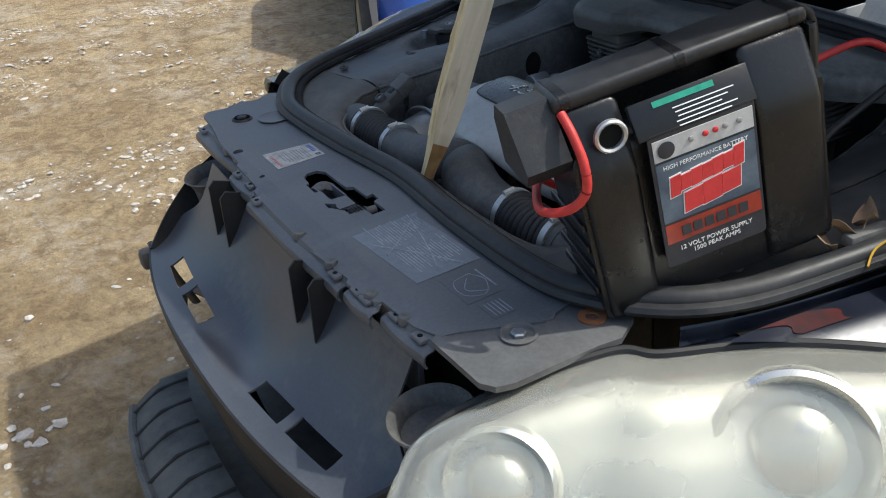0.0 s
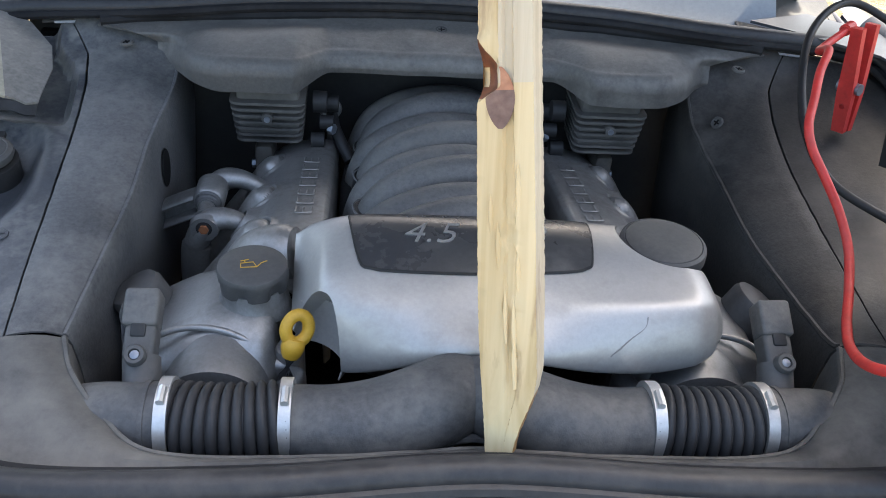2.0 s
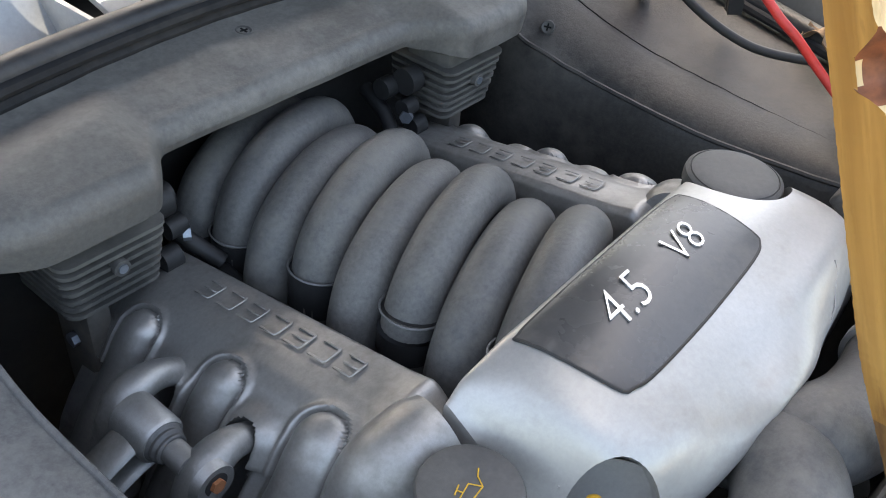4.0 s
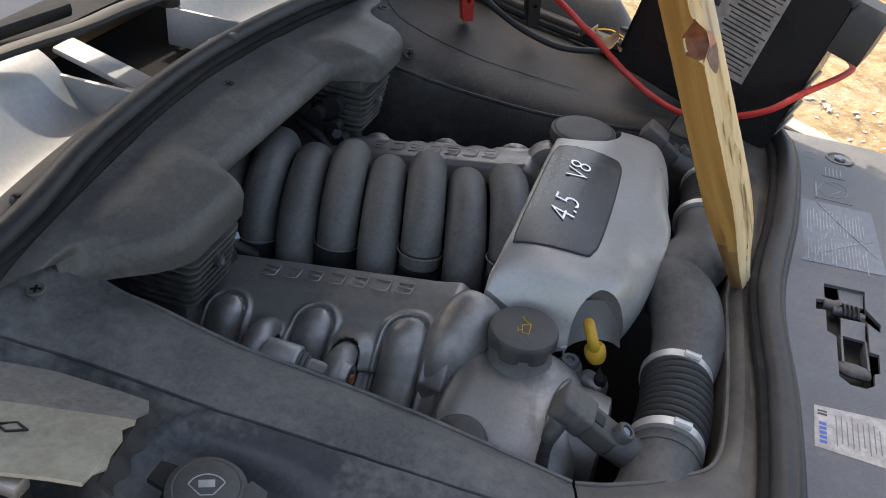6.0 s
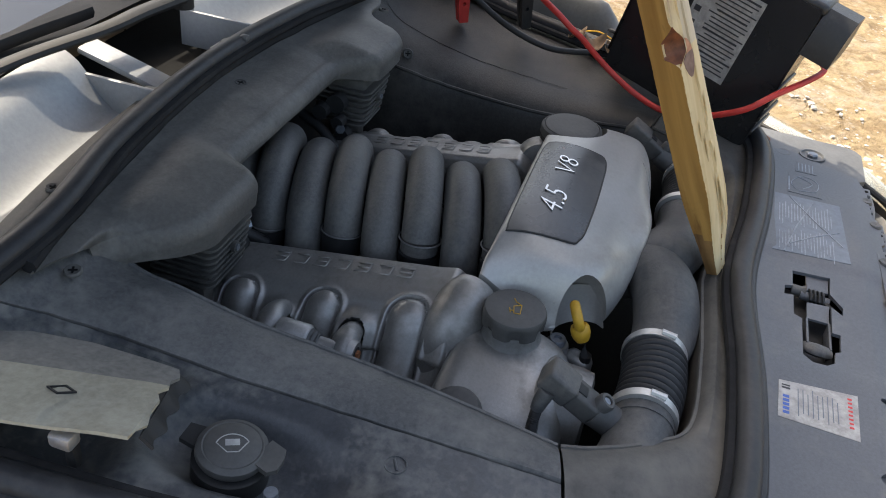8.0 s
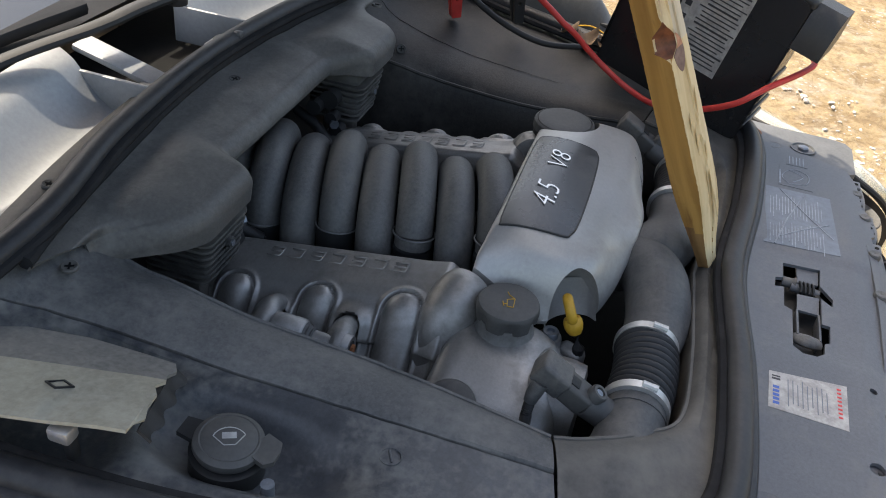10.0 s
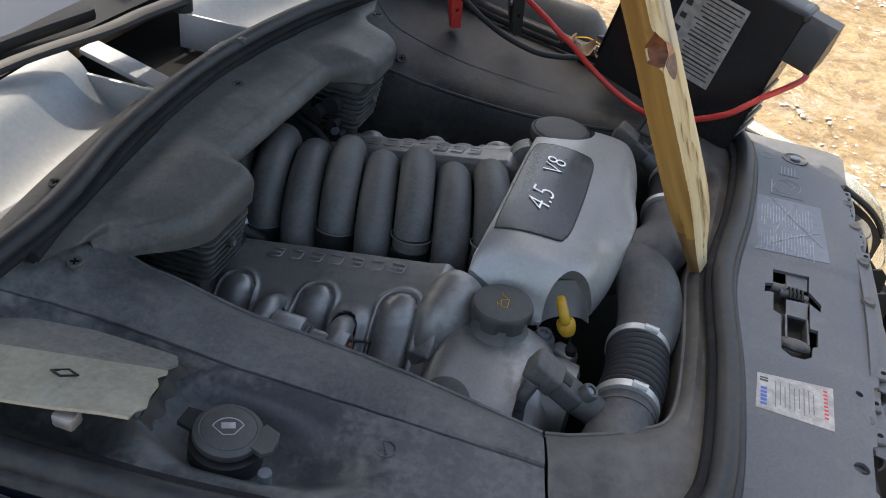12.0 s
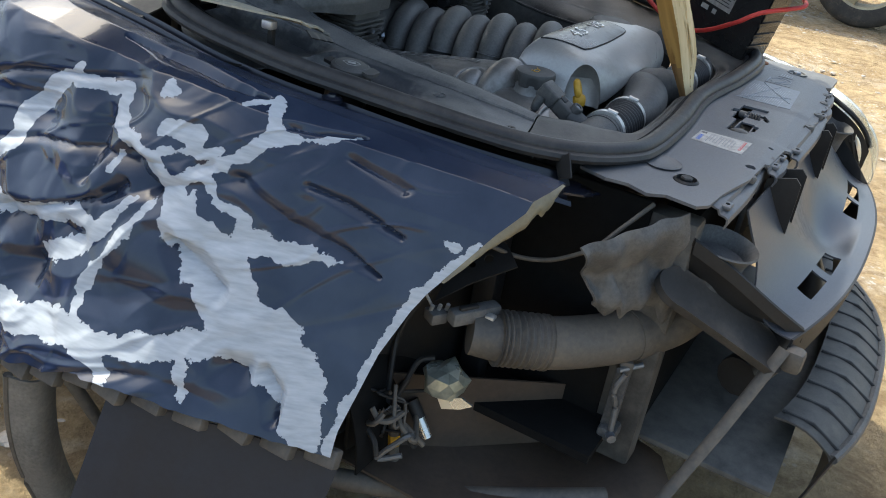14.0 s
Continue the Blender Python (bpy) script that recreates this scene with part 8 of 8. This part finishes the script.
# wheel and arch liner below the damaged wing
def wheel(at, r, w, parent, label, rim_material, turn=None):
    g = Matrix.Translation(at) @ (turn if turn is not None else Matrix()) @ Matrix.Rotation(math.pi / 2, 4, "Y")
    t = part("wheel", lathe([(r * 0.66, -w / 2), (r * 0.84, -w / 2 - 0.008), (r * 0.96, -w / 2 + 0.012), (r, -w / 2 + 0.04), (r, w / 2 - 0.04), (r * 0.96, w / 2 - 0.012), (r * 0.84, w / 2 + 0.008), (r * 0.66, w / 2)], 56, m=g, caps=False), TYRE, parent, label)
    part("rim", lathe([(r * 0.67, -w / 2 + 0.005), (r * 0.62, -w / 2 + 0.02), (r * 0.60, 0.0), (r * 0.62, w / 2 - 0.02), (r * 0.67, w / 2 - 0.005)], 48, m=g, caps=False), rim_material, t)
    for side in (-1, 1):
        for k in range(5):
            part("spoke", spoke(r, w, side, 2 * math.pi * k / 5, g), rim_material, t)
        part("hub", lathe([(r * 0.18, 0), (r * 0.16, 0.02), (0.0001, 0.024)], 20, m=g @ Matrix.Translation((0, 0, side * (w / 2 - 0.045)))), rim_material, t)
    return t


def spoke(r, w, side, a, g):
    bm = block((0.055 * r / 0.35, r * 0.56, 0.022), (0, r * 0.34, side * (w / 2 - 0.035)), None, 0.006)
    bm.transform(g @ Matrix.Rotation(a, 4, "Z"))
    return bm


SKIRT = mat("blue_black_liner", (0.007, 0.010, 0.018), 0.45, base2=(0.012, 0.016, 0.026), scale=5, detail=150, dust=(0.03, 0.033, 0.04), dust_at=(0.5, 0.85))
BROWN = mat("mud_brown_shield", (0.055, 0.040, 0.030), 0.7, base2=(0.080, 0.058, 0.042), scale=7, detail=120, dust=(0.10, 0.07, 0.045), dust_at=(0.45, 0.8), dust_scale=9)
liner = thing("arch_liner", (-0.90, 0.40, 0.5), "dark ribbed plastic wheel arch liner edge", "liner")
for k in range(12):
    u = k / 11
    p = wing_point(0.02 + 0.62 * u, lower_edge(0.02 + 0.62 * u), True)
    part("tab", block((0.026, 0.066, 0.036 + 0.005 * (k % 2)), (-p.x + 0.028, p.y, p.z - 0.022), Matrix.Rotation(0.5, 4, "Y") @ Matrix.Rotation(0.1 * (k % 3 - 1), 4, "X"), 0.005), MUD, liner)
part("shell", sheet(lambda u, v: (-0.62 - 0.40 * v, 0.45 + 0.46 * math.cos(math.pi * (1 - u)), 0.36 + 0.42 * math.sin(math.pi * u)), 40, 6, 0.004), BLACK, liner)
def skirt(u, v):
    p = wing_point(0.31 * u, lower_edge(0.31 * u), True)
    return -p.x + 0.035 - 0.13 * v, p.y + 0.03 * v, p.z - 0.035 - 0.33 * v
part("skirt", sheet(skirt, 40, 10, 0.004), SKIRT, liner, "smooth dark blue-black lower liner")
shield = thing("splash_shield", (-0.70, -0.15, 0.30), "muddy brown splash shield under the headlight bay", "shield")
part("tray", sheet(lambda u, v: (-0.97 + 0.50 * u, 0.10 - 0.60 * v + 0.04 * math.sin(u * 7), 0.33 - 0.05 * u + 0.03 * math.sin(v * 9) * u), 20, 20, 0.006), BROWN, shield)
part("back_panel", sheet(lambda u, v: (-0.92 + 0.42 * u, 0.06 - 0.43 * u, 0.31 + 0.21 * v - 0.07 * u * v), 16, 8, 0.005), BROWN, shield)
part("lower_bar", tube(smooth_path([(-1.00, 0.06, 0.30), (-0.90, -0.12, 0.29), (-0.80, -0.28, 0.30), (-0.70, -0.42, 0.31)], 6), 0.022, 10), MUD, shield)
strip = thing("loose_sill_strip", (-1.12, 0.80, 0.05), "loose curved pale trim strip standing by the wheel", "trim")
def sill_strip(u, v):
    a = Vector((-1.303, 0.619, 0.450)).lerp(Vector((-1.239, 0.621, 0.020)), u) + Vector((-0.022, 0.016, 0)) * math.sin(math.pi * u)
    return a + Vector((0.075, -0.034, -0.01)) * v + Vector((-0.012, -0.03, 0)) * math.sin(math.pi * v)
part("strip", sheet(sill_strip, 24, 10, 0.006), TRIM, strip)
part("edge", tube([sill_strip(i / 20, 0.0) for i in range(21)], 0.009, 8), MUD, strip, "muddy dark edge of the strip")
bar2 = thing("loose_rod", (-1.08, 0.62, 0.1), "dark rod leaning under the wing", "rod")
part("rod", tube([(-1.236, 0.558, 0.470), (-1.126, 0.442, 0.120), (-1.100, 0.415, 0.012)], 0.013, 12), MUD, bar2)

# ---- windscreen, scuttle and bonnet ----
scut = thing("scuttle_tray", (0, 0.85, 1.08), "grey plastic scuttle tray below the windscreen", "scuttle")
SCUT = mat("satin_scuttle_plastic", (0.27, 0.275, 0.28), 0.27, base2=(0.33, 0.335, 0.34), scale=4, detail=200, bump=0.06, fine=0.15)
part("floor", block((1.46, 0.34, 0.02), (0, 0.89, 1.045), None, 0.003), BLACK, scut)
def trough(x0, x1, s):
    def fn(u, v):
        x = x0 + (x1 - x0) * u
        y = 0.735 + 0.205 * v - 0.16 * x * x
        z = 1.098 + 0.020 * v - 0.030 * math.sin(math.pi * min(1, v * 1.25)) * (1 if v < 0.8 else 0) + 0.055 * smoothstep(0.45, 1.0, v)
        return x, y, z
    return fn
part("panel", sheet(trough(-0.68, -0.150, -1), 40, 26, 0.004), SCUT, scut)
part("panel", sheet(trough(0.185, 0.68, 1), 40, 26, 0.004), SCUT, scut)
for x0, x1 in ((-0.156, -0.148), (0.181, 0.189)):
    part("end_web", block((0.008, 0.17, 0.075), ((x0 + x1) / 2, 0.83, 1.10), None, 0.002), SCUT, scut)
for x, y, z in ((-0.118, 0.780, 1.118), (0.108, 0.765, 1.125)):
    part("lug", block((0.06, 0.05, 0.012), (x, y, z - 0.010), None, 0.004), SCUT, scut)
    part("button", lathe([(0.017, 0.0), (0.018, 0.004), (0.014, 0.008), (0.0001, 0.008)], 20, m=Matrix.Translation((x, y, z - 0.004))), CORNER, scut)
part("vane", block((0.05, 0.16, 0.012), (-0.09, 0.85, 1.135), Matrix.Rotation(0.25, 4, "X"), 0.004), SCUT, scut)
for sign in (-1, 1):
    part("end_cover", sheet(lambda u, v, k=sign: (k * (0.60 + 0.27 * u), 0.70 + 0.27 * v + 0.02 * u, 1.098 - 0.045 * u * u + 0.05 * v * v), 14, 12, 0.004), PLASTIC, scut)
strips = sheet(lambda u, v: (-0.70 + 1.4 * u, 0.742 + 0.050 * v - 0.17 * (-0.70 + 1.4 * u) ** 2, 1.112 + 0.006 * math.sin(v * 3.1) - 0.03 * (-0.70 + 1.4 * u) ** 2), 60, 6, 0.004)
part("front_strip", strips, PLASTIC, scut)
for x in (-0.44, -0.215, 0.26, 0.50):
    screw((x, 0.762 - 0.17 * x * x, 1.120 - 0.03 * x * x), (0, 0, 1), 0.011, None, "screws on the scuttle")
glass = thing("windscreen", (0, 1.0, 1.17), "dark windscreen glass reflecting the sky", "windscreen")
part("pane", sheet(lambda u, v: (-0.76 + 1.52 * u, 0.985 + 0.85 * v - 0.18 * (-0.76 + 1.52 * u) ** 2 + 0.25 * (-0.76 + 1.52 * u) ** 2 * 0, 1.160 + 0.46 * v), 30, 12, 0.006), SCREEN, glass)
part("frit", sheet(lambda u, v: (-0.76 + 1.52 * u, 0.966 + 0.05 * v - 0.18 * (-0.76 + 1.52 * u) ** 2, 1.160 + 0.027 * v), 30, 3, 0.006), DARK, glass)


def wiper(name, pts, blade):
    w = thing(name, pts[0], "black windscreen wiper arm resting low on the glass", "wiper", "wipers")
    part("arm", tube(smooth_path(pts, 8), lambda t: 0.020 - 0.008 * t, 10, flat=0.6), DARK, w)
    part("spindle", lathe([(0.020, -0.02), (0.020, 0.010), (0.014, 0.018), (0.0001, 0.018)], 18, m=Matrix.Translation(pts[0])), DARK, w)
    part("blade", tube(smooth_path(blade, 8), 0.010, 8, flat=1.4), DARK, w)
    return w


wiper("wiper", [(0.12, 0.865, 1.190), (0.0, 0.872, 1.196), (-0.10, 0.880, 1.196), (-0.30, 0.925, 1.192), (-0.60, 0.95, 1.175)], [(-0.02, 0.965, 1.185), (-0.35, 0.985, 1.190), (-0.66, 0.92, 1.165)])
wiper("wiper", [(0.80, 0.80, 1.190), (0.68, 0.885, 1.205), (0.50, 0.93, 1.205), (0.30, 0.95, 1.200), (0.16, 0.96, 1.196)], [(0.62, 0.955, 1.195), (0.35, 1.0, 1.195), (0.10, 1.0, 1.188)])

hood = thing("bonnet", (0, 0.86, 1.14), "dark blue bonnet propped open above the engine", "bonnet")
def hood_fn(u, v):
    x = (u - 0.5) * 2
    w = 0.98 - 0.215 * smoothstep(0.42, 1.06, v)
    y = 0.93 - 0.73 * v + 0.05 * v * x * x
    return w * x, y, 1.34 + 0.95 * v + 0.04 * math.sin(v * 2.6) - 0.03 * x * x
part("skin", sheet(hood_fn, 24, 24, 0.035), NAVY, hood)
# unseen lining, added so the wing gutter reflects a dark underside
def felt_fn(u, v):
    x, y, z = hood_fn(0.06 + 0.88 * u, 0.05 + 0.90 * v)
    k = 0.042 + 0.004 * math.sin(u * 24) * math.sin(v * 18)
    return x, y - 0.79 * k, z - 0.61 * k
part("felt_lining", sheet(felt_fn, 24, 24, 0.004), BLACK, hood, "unseen black felt lining, added to darken reflections")
body = thing("parked_car", (0, 1.8, 0.6), "dark blue car body behind the open bonnet", "car")
def body_half(y):
    """Half of the car's cross section at y, from the sill up to the middle of the roof."""
    tail = smoothstep(3.4, 4.5, y)
    w = 0.93 - 0.10 * tail
    roof = 1.27 + 0.29 * smoothstep(1.2, 1.95, y) + 0.07 * smoothstep(1.6, 2.4, y) - 0.50 * smoothstep(3.3, 4.25, y)
    belt = min(1.10, roof - 0.03)
    return [(w - 0.06, 0.30 + 0.14 * tail), (w - 0.01, 0.42 + 0.10 * tail), (w, 0.62), (w, 0.84), (w - 0.02, belt - 0.08), (w - 0.06, belt), (0.66 + 0.10 * (1 - smoothstep(1.2, 2.0, y)), roof - 0.035), (0.56, roof - 0.008), (0.25, roof + 0.008)]
stations = [1.27, 1.45, 1.65, 1.85, 2.1, 2.4, 2.8, 3.2, 3.5, 3.8, 4.0, 4.2, 4.35, 4.42]
bm = bmesh.new()
rings(bm, [[Vector((x, y, z)) for x, z in body_half(y)] + [Vector((-x, y, z)) for x, z in reversed(body_half(y))] for y in stations])
part("shell", bm, NAVY, body)
for sign in (-1, 1):
    for y0, y1 in ((1.95, 2.58), (2.66, 3.30)):
        def glass(u, v, sign=sign, y0=y0, y1=y1):
            y = y0 + (y1 - y0) * u
            (xa, za), (xb, zb) = body_half(y)[5:7]
            t = 0.10 + 0.80 * v
            return sign * (xa + (xb - xa) * t + 0.005), y, za + (zb - za) * t + 0.004
        part("side_window", sheet(glass, 8, 4, 0.004), SCREEN, body)
    part("pillar", tube([(0.76 * sign, 0.92, 1.13), (0.70 * sign, 1.8, 1.60)], 0.030, 10), NAVY, body)
    wheel((0.83 * sign, 3.42, 0.355), 0.355, 0.24, body, "dusty tyre on a silver rim", RIM)
wheel((0.85, 0.46, 0.355), 0.355, 0.24, body, "dusty tyre on a silver rim", RIM)
wheel((-0.85, 0.46, 0.355), 0.355, 0.24, body, "dusty tyre on a silver rim", RIM, Matrix.Rotation(radians(-14), 4, "Z"))

# ---- other vehicles in the yard ----
blue = thing("blue_car", (-4.0, 2.6, 0), "bright blue saloon car parked on the dirt", "car")
def turned(x, y, z):
    return -3.35 + 0.93 * (x + 3.22) + 0.36 * (y - 1.30), 1.42 - 0.36 * (x + 3.22) + 0.93 * (y - 1.30), z
def side_line(x):
    return 0.82 + 0.10 * smoothstep(-2.5, -3.2, x) + 0.68 * smoothstep(-3.5, -4.1, x) * smoothstep(-6.3, -5.3, x)
def blue_fn(u, v):
    x = -2.42 - 4.0 * u
    top = side_line(x) * (0.35 + 0.65 * smoothstep(0.0, 0.06, u)) + 0.06
    a = v * math.pi
    half = 0.86 * (0.75 + 0.25 * smoothstep(0, 0.08, u))
    y = 2.12 - half * math.copysign(abs(math.cos(a)) ** 0.45, math.cos(a))
    z = 0.20 + (top - 0.20) * math.sin(a) ** 0.55 if 0 < v < 1 else 0.20
    return turned(x, y, z)
part("shell", sheet(blue_fn, 60, 40, 0), BLUEPAINT, blue)
GREYP = mat("grey_primer_panel", (0.24, 0.24, 0.26), 0.45, detail=120)
def wing_skin(u, v):
    x, y, z = -2.50 - 1.15 * u, 1.255, 0.30 + 0.44 * v
    arch = 0.385
    if math.hypot(x + 3.22, z - 0.31) < arch:
        z = 0.31 + math.sqrt(max(0.0, arch * arch - (x + 3.22) ** 2)) + 0.10 * v
    return turned(x, y - 0.01 * math.sin(3 * v), z)
part("wing_panel", sheet(wing_skin, 40, 12, 0.006), GREYP, blue, "grey unpainted front wing")
def on_blue(x0, x1, v0, v1, grow):
    def fn(u, v):
        q = Vector(blue_fn((-2.42 - (x0 + (x1 - x0) * u)) / 4.0, v0 + (v1 - v0) * v))
        mid = Vector(turned(x0, 2.12, 0.5))
        away = Vector((q.x - mid.x, q.y - mid.y, 0)).normalized() if v1 < 0.45 or v0 > 0.55 else Vector((0, 0, 1))
        return q + away * grow
    return fn
for x0, x1 in ((-4.05, -4.66), (-4.74, -5.30)):
    for v0, v1 in ((0.20, 0.33), (0.67, 0.80)):
        part("side_window", sheet(on_blue(x0, x1, v0, v1, 0.008), 12, 6, 0), BLACK, blue, "dark side window")
part("windscreen", sheet(on_blue(-3.55, -3.95, 0.30, 0.70, 0.010), 10, 12, 0), BLACK, blue, "dark windscreen")
part("grille", block((0.06, 1.1, 0.16), turned(-2.42, 2.12, 0.56), Matrix.Rotation(-0.367, 4, "Z"), 0.02), BLACK, blue)
for x in (-3.22, -5.70):
    wheel(turned(x, 1.30, 0.31), 0.31, 0.20, blue, "dusty tyre on a pale yellow rim", BEIGE, Matrix.Rotation(radians(-111), 4, "Z"))
truck = thing("parked_truck", (8.0, 0.2, 0), "old pale lorry chassis parked across the yard", "lorry")
part("chassis", block((2.4, 5.0, 0.35), (8.6, 0.6, 1.35), None, 0.03), CORNER, truck)
for x, y in ((7.75, 0.05), (7.45, 1.75)):
    wheel((x, y, 0.52), 0.52, 0.30, truck, "dusty lorry tyre on a pale rim", BEIGE)

tornf = thing("torn_trim_flap", (-0.69, -0.19, 0.955), "small torn black trim flap sticking up from the wing", "trim")
part("flap", sheet(lambda u, v: (-0.668 - 0.045 * u - 0.02 * v, -0.175 + 0.018 * math.sin(u * 4) - 0.02 * v, 0.955 + 0.055 * u * (1 - 0.3 * v) - 0.02 * v), 8, 5, 0.003), DARK, tornf)
